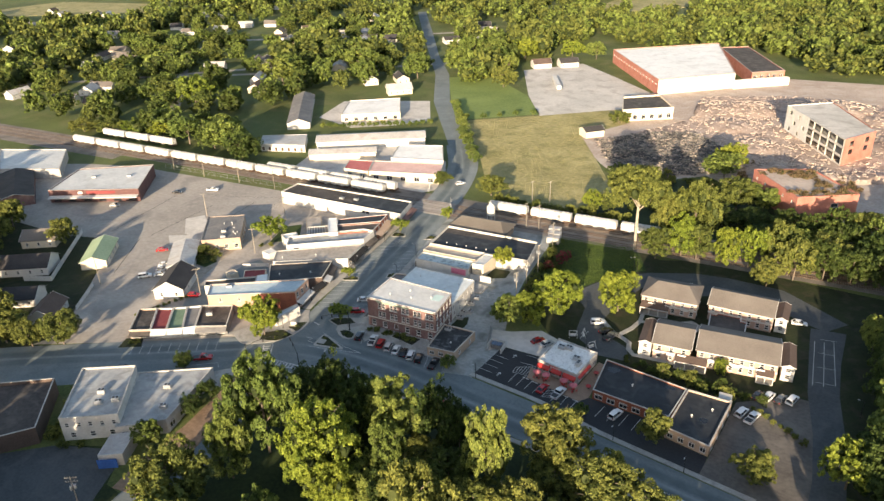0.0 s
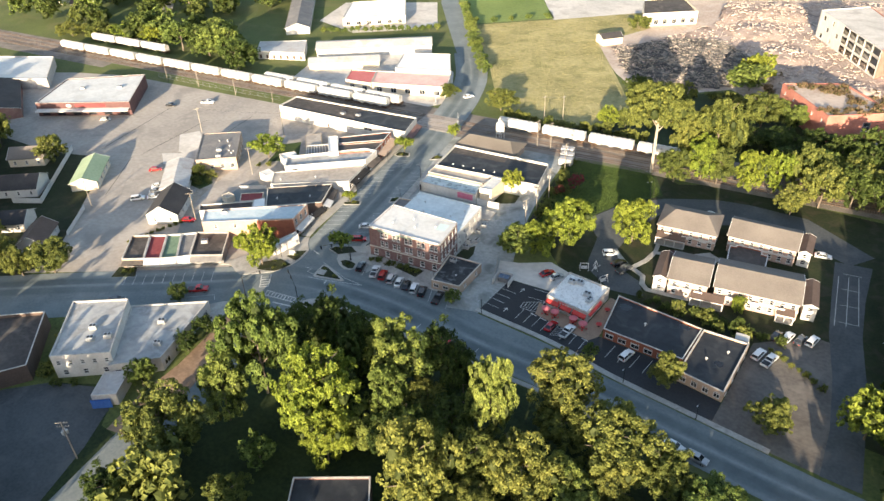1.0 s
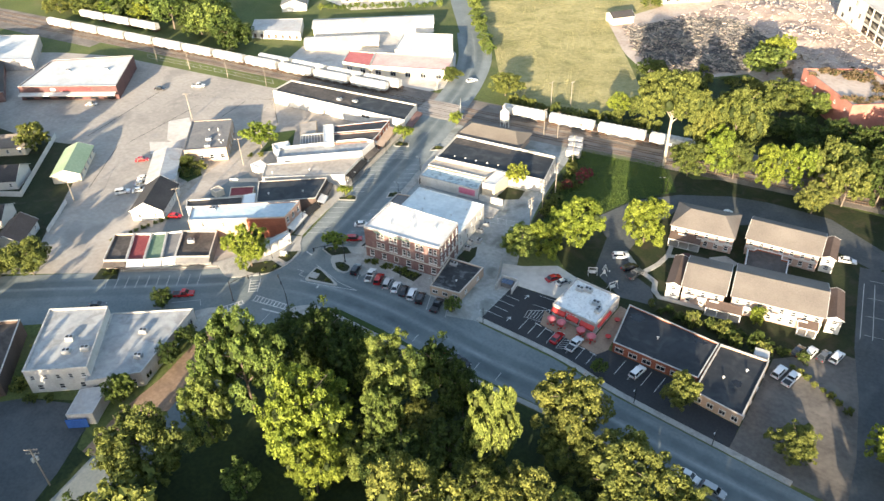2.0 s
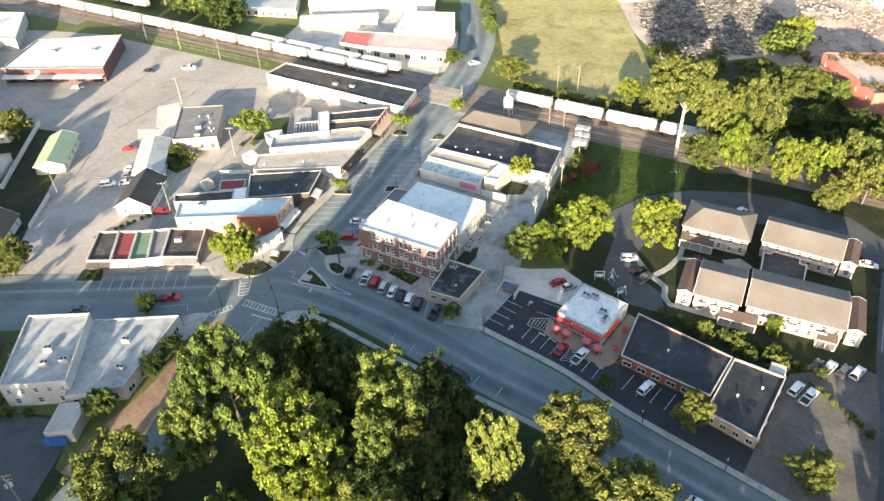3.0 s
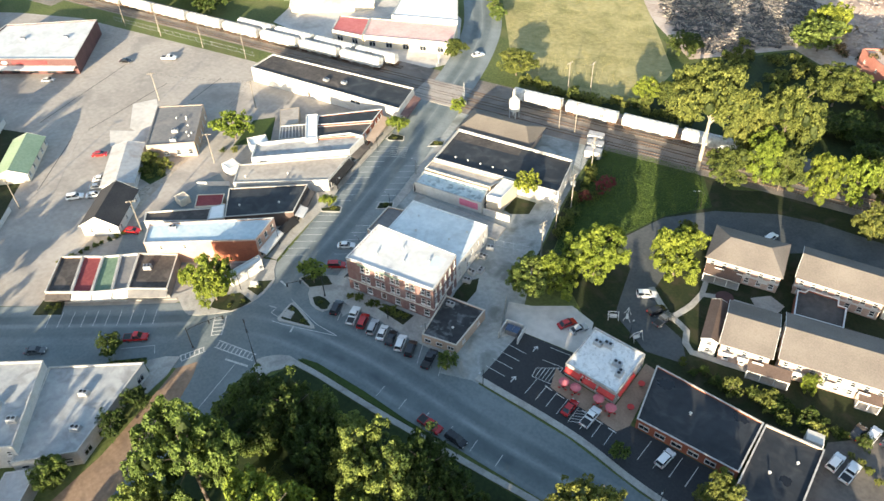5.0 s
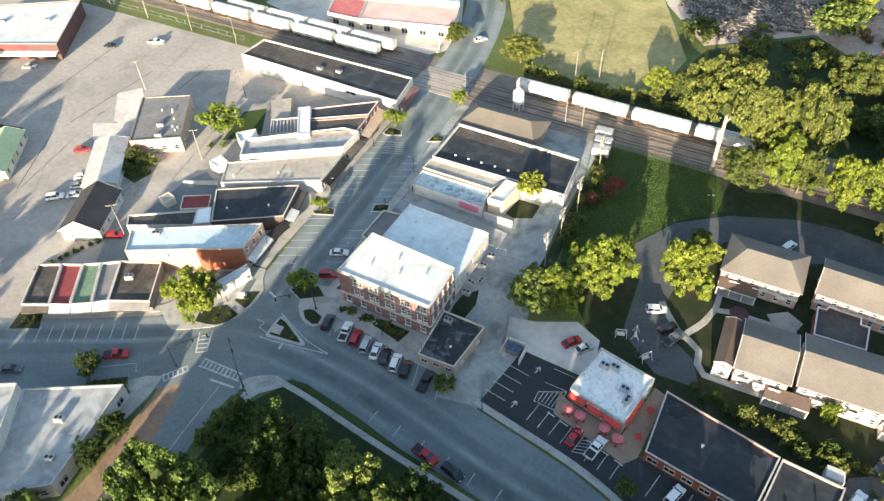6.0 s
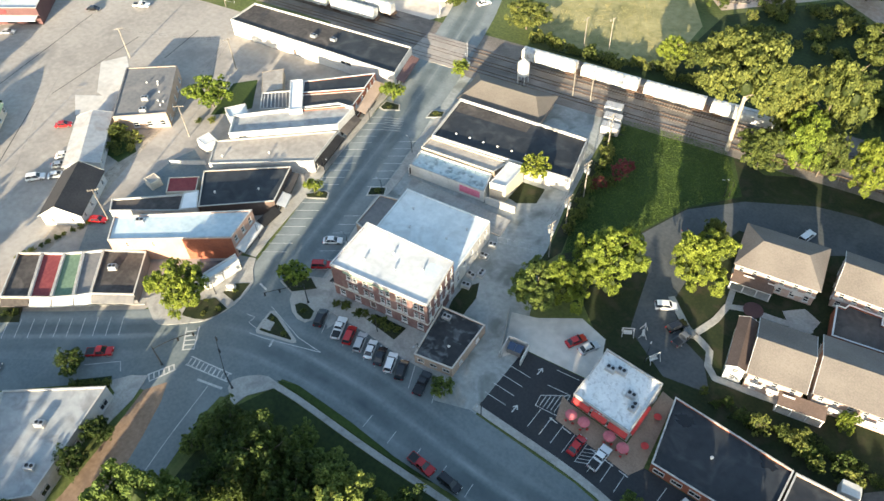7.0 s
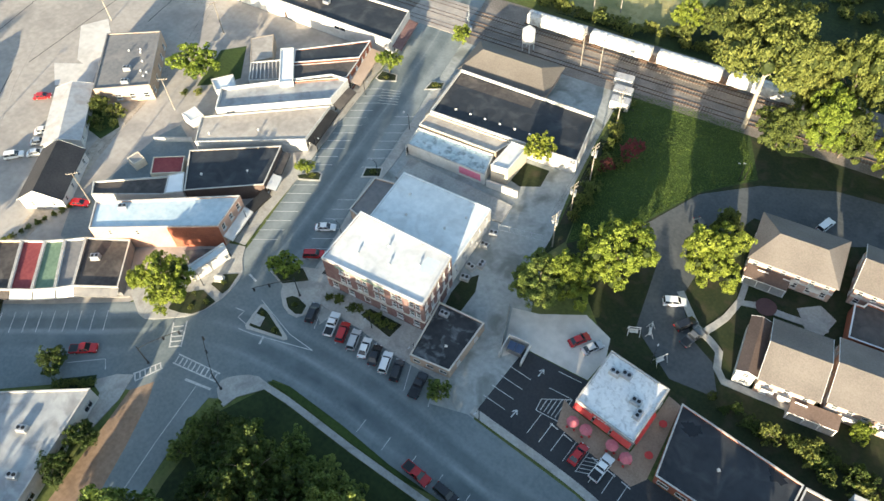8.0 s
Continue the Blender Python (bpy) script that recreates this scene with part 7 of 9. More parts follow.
for row in (("small", -98.9, 139.0, 2.5, 4.6), ("bush", -214.2, 149.8, 3.0, 3), ("bush", -216, 145, 2.2, 2.4), ("olive", -73.1, 205.4, 3.4, 9), ("bush", -101.6, 210, 1.8, 2.4), ("red", -100.4, 214.6, 2.8, 5), ("red", -103, 207.4, 2.0, 3.6), ("gold", -34.0, 177.6, 1.9, 5.5), ("small", -58.6, 140.6, 2.0, 4),
            ("oak", -403, 290, 13.5, 20), ("oak", -310.8, 238.3, 11, 18), ("oak", -322, 246, 10, 17), ("oak", -300, 236, 9, 14), ("oak", -394.5, 359.5, 14, 20), ("oak", -368.9, 415.9, 15, 20), ("oak", -322, 424, 10, 19), ("gold", -77.7, 346.4, 7.8, 12)):
    plant(*row)
for i in range(7):
    plant(("bush", "hedge")[i % 2], -46 + i * 2.7 + tr.uniform(-0.8, 0.8), 167.8 + tr.uniform(-0.8, 1.8), tr.uniform(1.6, 3.0), tr.uniform(2.8, 5.0))
for i in range(16):
    plant("hedge", -58 + i * 2.4 + tr.uniform(-0.7, 0.7), 169.2 + tr.uniform(-0.9, 0.9) + (2 if i > 6 else 0), tr.uniform(0.9, 2.0), tr.uniform(1.1, 2.8))


# woods: each seat is (x, y, radius, height)
def seats(rs, n, xr, yr, ok, gap):
    out = []
    for _ in range(n * 12):
        x, y = rs.uniform(*xr), rs.uniform(*yr)
        if ok(x, y) and all((x - a) ** 2 + (y - b) ** 2 > gap * gap for a, b in out):
            out.append((x, y))
            if len(out) >= n:
                break
    return out


def clear_of_road(x, y, d=14):
    for a, b in zip(MAIN_W, MAIN_W[1:]):
        a, b, p = Vector(a) + Vector((4, 3)), Vector(b) + Vector((4, 3)), Vector((x, y))
        t = max(0, min(1, (p - a).dot(b - a) / (b - a).length_squared))
        if (a.lerp(b, t) - p).length < d:
            return False
    return True


HOME = [(o.location.x, o.location.y) for o in scene.objects if o.name.startswith(("town_house", "grey_long", "red_trim")) and o.parent is None]


def wooded(x, y):
    if x < -290 and any(abs(x - a - 5) < 13 and abs(y - b + 7) < 17 for a, b in HOME):
        return False
    if abs((y - 368) + (x + 449) * 1.08) < 9 and 300 < y < 510:
        return False
    rail_y = 241 + 0.147 * (x + 148.8)
    if y < rail_y + 26 or not clear_of_road(x, y) or (-350 < x < -165 and y < 382) or (x > -330 and y < 430 and x < -200):
        return False
    if -275 < x < -85 and 375 < y < 615:
        return False
    if x > -180 and y < 560 + (x + 180) * 0.1:
        return False
    return True


rs = random.Random(77)
CLUMPS = [leaf_cloud(np.random.RandomState(300 + k), 9.0, 1.2, 17.0, 22, 1300, 0.8, core=0.68, clumps=5) for k in range(4)]


def wood(name, places, mats, label, lo=0.7, hi=1.1):
    """A stand of trees, joined: one mesh a leaf colour."""
    rn = np.random.RandomState(len(places))
    clouds = {m: [] for m in dict.fromkeys(mats)}
    for x, y in places:
        v, q, t = CLUMPS[rn.randint(len(CLUMPS))]
        s, a = rn.uniform(lo, hi), rn.uniform(0, 6.28)
        c, d = math.cos(a) * s, math.sin(a) * s
        clouds[mats[rn.randint(len(mats))]].append((np.stack([v[:, 0] * c - v[:, 1] * d + x, v[:, 0] * d + v[:, 1] * c + y, v[:, 2] * s * rn.uniform(0.75, 1.05)], axis=1), q, t))
    for m, cl in clouds.items():
        if cl:
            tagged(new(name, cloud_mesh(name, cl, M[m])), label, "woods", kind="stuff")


wood("town_woods", seats(rs, 150, (-640, -290), (225, 570), wooded, 14), ("leaf", "leaf_olive", "leaf_dark", "leaf"), "thick mixed trees between the houses")
# right-hand wood beside the tracks and the far side of the drive
for x, y in seats(rs, 22, (-34, 2), (250, 288), lambda x, y: True, 8.5):
    plant(rs.choice(("olive", "dark", "dark", "oak")), x, y, rs.uniform(6, 8), rs.uniform(12, 16))
wood("east_woods", seats(rs, 60, (-2, 110), (226, 330), lambda x, y: True, 10) + seats(rs, 22, (42, 110), (60, 226), lambda x, y: not (112 < y < 142), 11), ("leaf", "leaf_olive", "leaf_dark"), "dark mixed wood east of the apartments", 0.6, 0.95)
for x, y in seats(rs, 18, (6, 42), (60, 226), lambda x, y: not (112 < y < 142), 11):
    plant(rs.choice(("oak", "olive", "dark", "gold")), x, y, rs.uniform(6, 8.5), rs.uniform(12, 17))
# the wooded bank and gardens south of the crossing
taken = [(o.location.x, o.location.y) for o in scene.objects if o.name.startswith("tree") and o.parent is None]
for x, y in seats(rs, 44, (-120, 0), (58, 112), lambda x, y: not (-97 < x < -60 and y < 84) and x + 0.1 * y < 6 and not (x < -100 and y > 104 or x < -108 and y > 92) and not (-113 < x < -103 and y < 88) and min(math.hypot(x - a, y - b) for a, b in taken) > 8.0, 9.5):
    plant(rs.choice(("dark", "olive", "oak", "oak")), x, y, rs.uniform(5, 7.5), rs.uniform(8, 12.5) if x < -46 else rs.uniform(11, 15))
# mostly out of view; added so that its shadows reach the streets
wood("south_woods", seats(rs, 90, (-200, 20), (-60, 54), lambda x, y: not (-102 < x < -55 and y > 40) and not abs(x + 143 - (93 - y) * 0.387) < 15 and not (x < -120 and y > 26), 10), ("leaf_dark", "leaf", "leaf_olive"), "wooded bank south of the crossing, mostly unseen, casting shade", 0.8, 1.15)
wood("west_gardens", seats(rs, 46, (-420, -205), (20, 122), lambda x, y: not (-302 < x < -206 and y > 70 + (x + 206) * -0.15) and y < 100 + (-205 - x) * 0.12 and not abs((y - 56) - (x + 240) * 0.8) < 18, 11), ("leaf_dark", "leaf_olive", "leaf"), "shady garden trees round the houses", 0.55, 0.9)
for x, y in ((-236, 82), (-252, 84), (-271, 91), (-290, 104), (-300, 112), (-276, 126), (-308, 122), (-318, 126), (-222, 76)):
    plant(rs.choice(("dark", "olive")), x, y, rs.uniform(5, 7.5), rs.uniform(9, 14))
for i in range(17):
    plant("small", -295.7 + i * 3.2, 296 + i * 2.23, tr.uniform(1.7, 2.3), tr.uniform(3, 4))
for i in range(5):
    plant("small", -232 + i * 7.4, 352 + i * 6.8, tr.uniform(1.7, 2.3), tr.uniform(3.4, 4.2))
for row in (("oak", -307, 458, 11, 18), ("oak", -322, 500, 12, 19), ("oak", -306, 508, 10, 17), ("olive", -254, 432, 9, 15), ("oak", -288, 480, 10, 17), ("gold", -286, 520, 11, 16), ("oak", -272, 470, 8, 14), ("gold", -254, 540, 9, 14), ("oak", -236, 545, 9, 14),
            ("gold", -403, 292, 13, 20), ("oak", -397, 368, 14, 20), ("oak", -346, 392, 10, 17), ("dark", -321, 238, 11, 17), ("dark", -292, 232, 9, 14), ("oak", -340, 236, 10, 16), ("gold", -366, 238, 9, 10), ("gold", -382, 232, 8, 9), ("olive", -398, 226, 8, 9), ("olive", -416, 219, 8, 8)):
    plant(*row)
# unseen tall trees added as sun blockers for the western houses
for x, y, r in ((-250, 66, 6), (-240, 66, 5.5), (-281, 84, 6), (-296, 72, 8), (-280, 66, 8), (-312, 82, 8.5), (-330, 92, 9), (-348, 102, 9), (-264, 62, 7), (-366, 112, 9)):
    plant("dark", x, y, r, 21)
for i in range(22):
    plant("bush", -150 + i * 2.6, 253.5 + i * 0.38 + tr.uniform(-1.5, 2.5), tr.uniform(1.6, 3.0), tr.uniform(2.2, 4.6))
for i in range(14):
    plant(("dark", "oak")[i % 2], 8 + (i % 3) * 9 + tr.uniform(-2, 2), 150 + i * 6 + tr.uniform(-2, 2), tr.uniform(6, 7.5), tr.uniform(14, 18))
for i in range(46):
    plant("bush", tr.uniform(-108, -62), tr.uniform(272, 322), tr.uniform(1.6, 3.4), tr.uniform(1.6, 4.0))
for row in (("dark", 8, 150, 6.5, 17), ("dark", 13, 166, 7, 18), ("oak", 9, 183, 6.5, 16), ("dark", 4, 200, 5.5, 14), ("oak", -1, 212, 5, 12), ("dark", 12, 132, 6, 15)):
    plant(*row)
for i in range(26):
    plant("small", tr.uniform(-126, -98), tr.uniform(99, 117), tr.uniform(2.2, 3.6), tr.uniform(2.6, 5))
for x, y in ((-121.6, 144.4), (-119.8, 144.6), (-117.8, 144.8), (-116, 145.2), (-125.6, 143.6), (-128.6, 143.4), (-131, 142.8), (-124.2, 144.2)):
    plant("bush", x, y, tr.uniform(0.8, 1.4), tr.uniform(1.0, 1.8))
for x, y in ((-152.6, 123.4), (-151.2, 126), (-155, 126), (-152, 131.6), (-139.6, 131.2), (-134.4, 130), (-135.4, 136.8), (-144, 141)):
    plant("bush", x, y, tr.uniform(0.5, 0.9), tr.uniform(0.6, 1.0))
for i in range(8):
    plant("bush", -22.6 + i * 1.9, 166.4 - i * 0.9 + tr.uniform(-0.4, 0.4), tr.uniform(0.7, 1.3), tr.uniform(0.8, 2.2))
for x, y, r in ((-166.6, 60.6, 2.4), (-168.4, 63.4, 2.2), (-170.6, 66.6, 2.4), (-174.0, 70.4, 2.6), (-177.2, 73.4, 2.4), (-160.4, 59.4, 1.6), (-157.6, 62.0, 1.2)):
    plant("bush", x, y, r, r * 1.5)
# unseen trees added to shade the south-west store and its lot
for x, y, h in ((-146, 12, 21), (-136, 15, 22), (-127, 20, 20), (-157, 6, 21), (-168, 0, 20), (-180, -6, 20)):
    plant("dark", x, y, 7.0, h)
for i in range(7):
    plant("bush", -160 + i * 0.85, 95.8 + i * 0.75, tr.uniform(0.8, 1.3), tr.uniform(0.9, 1.5))
for i in range(13):
    plant("bush", -110.2 + i * 0.75 + tr.uniform(-1.2, 1.2), 231 - i * 3.4, tr.uniform(1.4, 2.6), tr.uniform(1.8, 3.4))
for i in range(14):
    plant("small", -187 - i * 5.2, 290 + i * 6.4, tr.uniform(2.6, 4.2), tr.uniform(4, 6.5))


def far_woods():
    """Far trees, joined."""
    rn, clouds = np.random.RandomState(5), []
    kinds = [leaf_cloud(np.random.RandomState(200 + k), 8.0, 0.5, 14.0, 9, 190, 1.3, core=0.8, clumps=4) for k in range(6)]
    n = 0
    while n < 2000:
        a, r = radians(rn.uniform(-2, 74)), 480 + 700 * rn.rand() ** 1.25
        x, y = -math.sin(a) * r, math.cos(a) * r
        if not wooded(x, y) or (r < 600 and x < -290 and y < 560) or (x < -330 and r < 900 and rn.rand() < 0.45):
            n += 0.02
            continue
        if -1150 < x < -800 and 420 < y < 600 or (-360 < x < -240 and 760 < y < 930) or noise.noise(Vector((x, y, 0)) * 0.006) > 0.33 and x < -300:
            n += 0.02
            continue
        v, q, t = kinds[rn.randint(6)]
        s = rn.uniform(0.7, 1.4)
        a = rn.uniform(0, 6.28)
        c, d = math.cos(a) * s, math.sin(a) * s
        w = np.stack([v[:, 0] * c - v[:, 1] * d + x, v[:, 0] * d + v[:, 1] * c + y, v[:, 2] * s * rn.uniform(0.8, 1.1)], axis=1)
        clouds.append((w, q, t))
        n += 1
    half = len(clouds) // 2
    for k, mat in ((slice(0, half), M["leaf"]), (slice(half, None), M["leaf_olive"])):
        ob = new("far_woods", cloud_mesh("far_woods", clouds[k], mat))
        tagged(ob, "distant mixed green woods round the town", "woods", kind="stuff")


far_woods()


def grass_tufts(name, poly, n, mat, label, seed, size=0.3):
    """Upright blades over a lawn, joined."""
    rn = np.random.RandomState(seed)
    xs, ys = [p[0] for p in poly], [p[1] for p in poly]
    x, y = rn.uniform(min(xs), max(xs), n * 3), rn.uniform(min(ys), max(ys), n * 3)
    inside = np.zeros(n * 3, bool)
    for (x0, y0), (x1, y1) in zip(poly, poly[1:] + poly[:1]):
        if y0 != y1:
            inside ^= ((y0 > y) != (y1 > y)) & (x < (x1 - x0) * (y - y0) / (y1 - y0) + x0)
    x, y = x[inside][:n], y[inside][:n]
    k = len(x)
    a, w, h = rn.uniform(0, 3.14, k), size * rn.uniform(0.6, 1.2, k), size * rn.uniform(0.35, 0.7, k)
    c, s, lean = np.cos(a) * w, np.sin(a) * w, rn.normal(scale=0.08, size=(2, k))
    z = np.full(k, 0.02)
    quad = np.stack([np.stack([x - c, y - s, z], 1), np.stack([x + c, y + s, z], 1), np.stack([x + c * 0.8 + lean[0], y + s * 0.8 + lean[1], z + h], 1), np.stack([x - c * 0.8 + lean[0], y - s * 0.8 + lean[1], z + h], 1)], axis=1).reshape(-1, 3)
    me = bpy.data.meshes.new(name)
    me.from_pydata(quad.tolist(), [], np.arange(k * 4).reshape(k, 4).tolist())
    me.materials.append(mat)
    tagged(new(name, me), label, "grass", kind="stuff")


grass_tufts("park_grass", [(-99, 185), (-113, 235), (-84, 240), (-74, 225.5), (-83, 214), (-89, 198.5)], 26000, M["blade"], "short green park grass catching evening sun", 3, 0.15)
grass_tufts("field_grass", [(-232, 349), (-196, 309), (-166, 269), (-147, 258), (-113, 263), (-114, 289), (-133, 317), (-160, 356), (-149, 394), (-160, 418), (-198, 382)], 15000, M["dry_blade"], "tufts of long dry yellow-green field grass", 4, 0.2)


# ---------------------------------------------------------------- roofs: units and vents
def make_unit():
    root = thing("roof_unit", 0, 0, 0, "pale metal air-conditioning unit on the roof", "air conditioner", "roof units")
    bm = bmesh.new()
    box(bm, (0, 0, 0.55), (1.9, 1.3, 0.9), bevel=0.04)
    part("casing", bm, M["steel"], root)
    bm = bmesh.new()
    box(bm, (0, 0, 0.05), (2.1, 1.5, 0.1))
    part("kerb_frame", bm, M["stone"], root)
    for x in (-0.45, 0.45):
        bm = bmesh.new()
        tube(bm, (x, 0, 1.0), (x, 0, 1.1), 0.36, 0.36, 12)
        part("fan", bm, M["black_metal"], root, "dark round fan grille")
    return root


def make_vent():
    root = thing("roof_vent", 0, 0, 0, "small pale roof vent pipe with cap", "roof vent", "roof vents")
    bm = bmesh.new()
    tube(bm, (0, 0, 0), (0, 0, 0.7), 0.16, 0.16, 8)
    part("pipe", bm, M["steel"], root)
    bm = bmesh.new()
    tube(bm, (0, 0, 0.62), (0, 0, 0.9), 0.34, 0.12, 8)
    part("cap", bm, M["trim"], root)
    return root


unit, vent = make_unit(), make_vent()
spots = [(-160.5, 70.5, 6.66, 40), (-164, 73.5, 6.66, 40), (-157.8, 73.6, 6.66, 40), (-148, 80.4, 4.11, 30), (-154.4, 86.4, 4.11, 30), (-108.2, 152.6, 2.36, 10), (-74.4, 161.2, 3.41, 0), (-72.4, 162.0, 3.41, 0), (-68.4, 158.4, 3.41, 0), (-66.9, 156.4, 3.41, 90),
         (-321, 168, 5.5, 35), (-308, 178, 5.5, 35), (-177.4, 118.6, 2.86, 40), (-220.6, 161, 4.8, 40), (-216.8, 157.4, 4.8, 40), (-203.4, 210.6, 4.9, 8), (-197, 212.6, 4.9, 8), (-180.4, 130.0, 6.51, 40)]
spots += [(-111.2, 163.4, 0.0, 14), (-111.9, 166.4, 0.0, -6), (-110.4, 168.2, 0.0, 96), (-112.9, 172.8, 0.0, 8), (-113.2, 176.6, 0.0, 20)]
unit.matrix_basis = pose(*spots[0][:3], 0, 0, spots[0][3])
for x, y, z, r in spots[1:]:
    copy_thing(unit, pose(x, y, z, 0, 0, r))
vents = [(-141.5 + i * 3.9, 200.2 + i * 0.68, 3.51) for i in range(7)] + [(-128, 150, 9.86), (-121, 151.6, 9.86), (-116, 155, 9.86), (-124, 155, 9.86), (-129, 166, 5.51), (-120, 168, 5.51), (-118, 173, 5.51), (-132, 171, 5.51),
         (-176, 147.9, 4.11), (-168, 155, 4.11), (-51, 156, 2.66), (-34, 152, 2.76), (-30.4, 157, 2.76), (-103.4, 147, 2.36), (-215, 163, 4.72), (-224, 168, 4.72), (-185, 158, 3.91), (-176, 166, 3.91)]
vent.matrix_basis = pose(*vents[0])
for p in vents[1:]:
    copy_thing(vent, pose(*p))


# ---------------------------------------------------------------- street fronts
def awning(p, q, z, depth, cloth, label, drop=0.7):
    """A sloping awning on a wall from p to q (outside to the right), with valance and brackets."""
    p, q = Vector(p), Vector(q)
    t = (q - p).normalized()
    ln = (q - p).length
    m = pose(p.x, p.y, 0, 0, 0, math.degrees(math.atan2(t.y, t.x)))
    root = thing("awning", 0, 0, 0, label, "awning", "street awnings")
    root.matrix_basis = m
    bm = bmesh.new()
    pts = [(0, -0.02, z), (ln, -0.02, z), (ln, -depth, z - drop), (0, -depth, z - drop)]
    a, b = [bm.verts.new(c) for c in pts], [bm.verts.new((c[0], c[1], c[2] - 0.06)) for c in pts]
    bm.faces.new(a[::-1])
    bm.faces.new(b)
    for k in range(4):
        bm.faces.new((a[k], a[(k + 1) % 4], b[(k + 1) % 4], b[k]))
    bmesh.ops.recalc_face_normals(bm, faces=bm.faces)
    part("canopy", bm, cloth, root)
    bm = bmesh.new()
    box(bm, (ln / 2, -depth - 0.03, z - drop - 0.2), (ln, 0.05, 0.4))
    part("valance", bm, cloth, root)
    n = max(2, int(ln / 3) + 1)
    for k in range(n):
        bm = bmesh.new()
        tube(bm, (0.1 + k * (ln - 0.2) / (n - 1), -0.02, z - drop - 0.3), (0.1 + k * (ln - 0.2) / (n - 1), -depth + 0.05, z - drop - 0.05), 0.03, 0.03, 5)
        part("bracket", bm, M["black_metal"], root)
    return root


def on_side(quad, i, u0, u1, out=0.02):
    p, q = Vector(quad[i]), Vector(quad[(i + 1) % len(quad)])
    t = (q - p).normalized()
    o = Vector((t.y, -t.x)) * out
    return tuple(p.lerp(q, u0) + o), tuple(p.lerp(q, u1) + o)


BLK, WHT = M["awning_black"], M["trim"]
awning(*on_side(B1, 1, 0.02, 0.98), 3.3, 2.0, WHT, "pale sloping shopfront canopy over the pavement")
awning((-161.6, 148.0), (-161.9, 153.9), 3.2, 2.2, BLK, "black cloth awning over the pavement")
awning((-161.9, 154.6), (-163.8, 158.6), 3.2, 2.2, WHT, "pale striped shopfront awning")
awning((-164.0, 158.9), (-167.2, 165.2), 3.2, 1.8, M["roof_brown"], "brown cloth shopfront awning")
awning((-164.9, 171.1), (-167.9, 182.6), 3.2, 2.2, BLK, "long black awning over the pavement")
awning((-168.3, 184.0), (-169.5, 191.2), 3.3, 2.2, M["roof_brown"], "dark brown shopfront awning")
awning((-170.7, 192.8), (-174.9, 206.2), 3.6, 3.0, M["brick_tan"], "tan tiled canopy on posts at the corner")
awning((-170.8, 210.2), (-174.6, 222.0), 3.4, 2.4, M["brick_dark"], "reddish canopy at the end of the long store")
for k, cl in enumerate(("roof_brown", "trim", "trim", "roof_silver", "roof_grey")):
    a, b = Vector(FR[k]), Vector(FR[k + 1])
    t = (b - a).normalized()
    o = Vector((t.y, -t.x)) * 0.06
    awning(tuple(a + o + t * 0.1), tuple(b + o - t * 0.1), 2.75, 1.4, M[cl], "shopfront canopy of the low row")
awning(*on_side(B13, 0, 0.01, 0.99), 3.4, 2.6, M["trim"], "long white canopy along the large store", 0.25)
p, q = on_side(B13, 0, 0.42, 0.74, 0.05)
store_sign = thing("store_sign", (p[0] + q[0]) / 2, (p[1] + q[1]) / 2, 0, "long faded red sign panel on the large store", "sign", rz=math.degrees(math.atan2(q[1] - p[1], q[0] - p[0])))
bm = bmesh.new()
box(bm, (0, -0.1, 4.7), ((Vector(q) - Vector(p)).length, 0.18, 1.3), bevel=0.04)
part("panel", bm, M["roof_maroon"], store_sign)
bm = bmesh.new()
box(bm, (-9.4, -0.1, 4.7), (2.2, 0.18, 1.2), bevel=0.3)
part("badge", bm, M["trim"], store_sign, "pale blank badge")
awning((-149.2, 212.2), (-146.1, 195.8), 3.2, 1.6, M["drab"], "taupe canopy along the long store")
awning((-134.9, 158.2), (-133.3, 145.4), 3.3, 1.8, M["awning_black"], "dark canopy on the brick block's street side")
# dog-leg lot between the orange shop and the row: broken pale slab and wall
sheet("burnt_slab", [(-165.6, 132.2), (-157.6, 128.8), (-156.0, 137.6), (-158.6, 138.3)], 0.3, M["char"], "dark rubbish-strewn slab of a missing shop", "ground", 0.3)
block("pale_front_wall", [(-159.2, 128.2), (-157.0, 128.4), (-155.6, 137.0), (-157.6, 137.8)], 3.4, M["stucco"], M["roof_silver"], "standing pale front of a missing shop", "building", coping=M["trim"], parapet=0.3)

# mural wall, stair tower, yard walls behind the shops
block("white_wall", [(-122.8, 187.0), (-115.0, 188.4), (-115.1, 188.8), (-122.9, 187.4)], 2.2, M["stucco"], M["trim"], "freestanding white yard wall", "wall", parapet=0.05)
for nm, mat, u0, u1, lb in (("mural", M["mural_pink"], 0.68, 0.95, "faded pink painted panel on the white wall"),):
    p, q = on_side(C4, 0, u0, u1, 0.02)
    bm = bmesh.new()
    c = Vector(p)
    t = (Vector(q) - c).normalized()
    o = Vector((t.y, -t.x)) * 0.04
    prism(bm, [(0, 0), tuple(Vector(q) - c), tuple(Vector(q) - c + o), tuple(o)], 0.9, 3.0)
    ob = part(nm, bm, mat)
    ob.location = (p[0], p[1], 0)
    tagged(ob, lb, "mural")
block("stair_tower", [(-123.2, 189.4), (-119.2, 190.4), (-119.6, 198.9), (-123.6, 198.3)], 5.0, M["cream"], M["roof_white"], "pale stair tower against the long store", "building", coping=M["trim"], parapet=0.2)
block("yard_slab", [(-141.8, 176.6), (-113.6, 180.0), (-114.4, 185.6), (-142.6, 183.6)], 0.5, M["concrete"], M["concrete"], "raised grey concrete yard slab between shops", "yard slab", parapet=0.06)


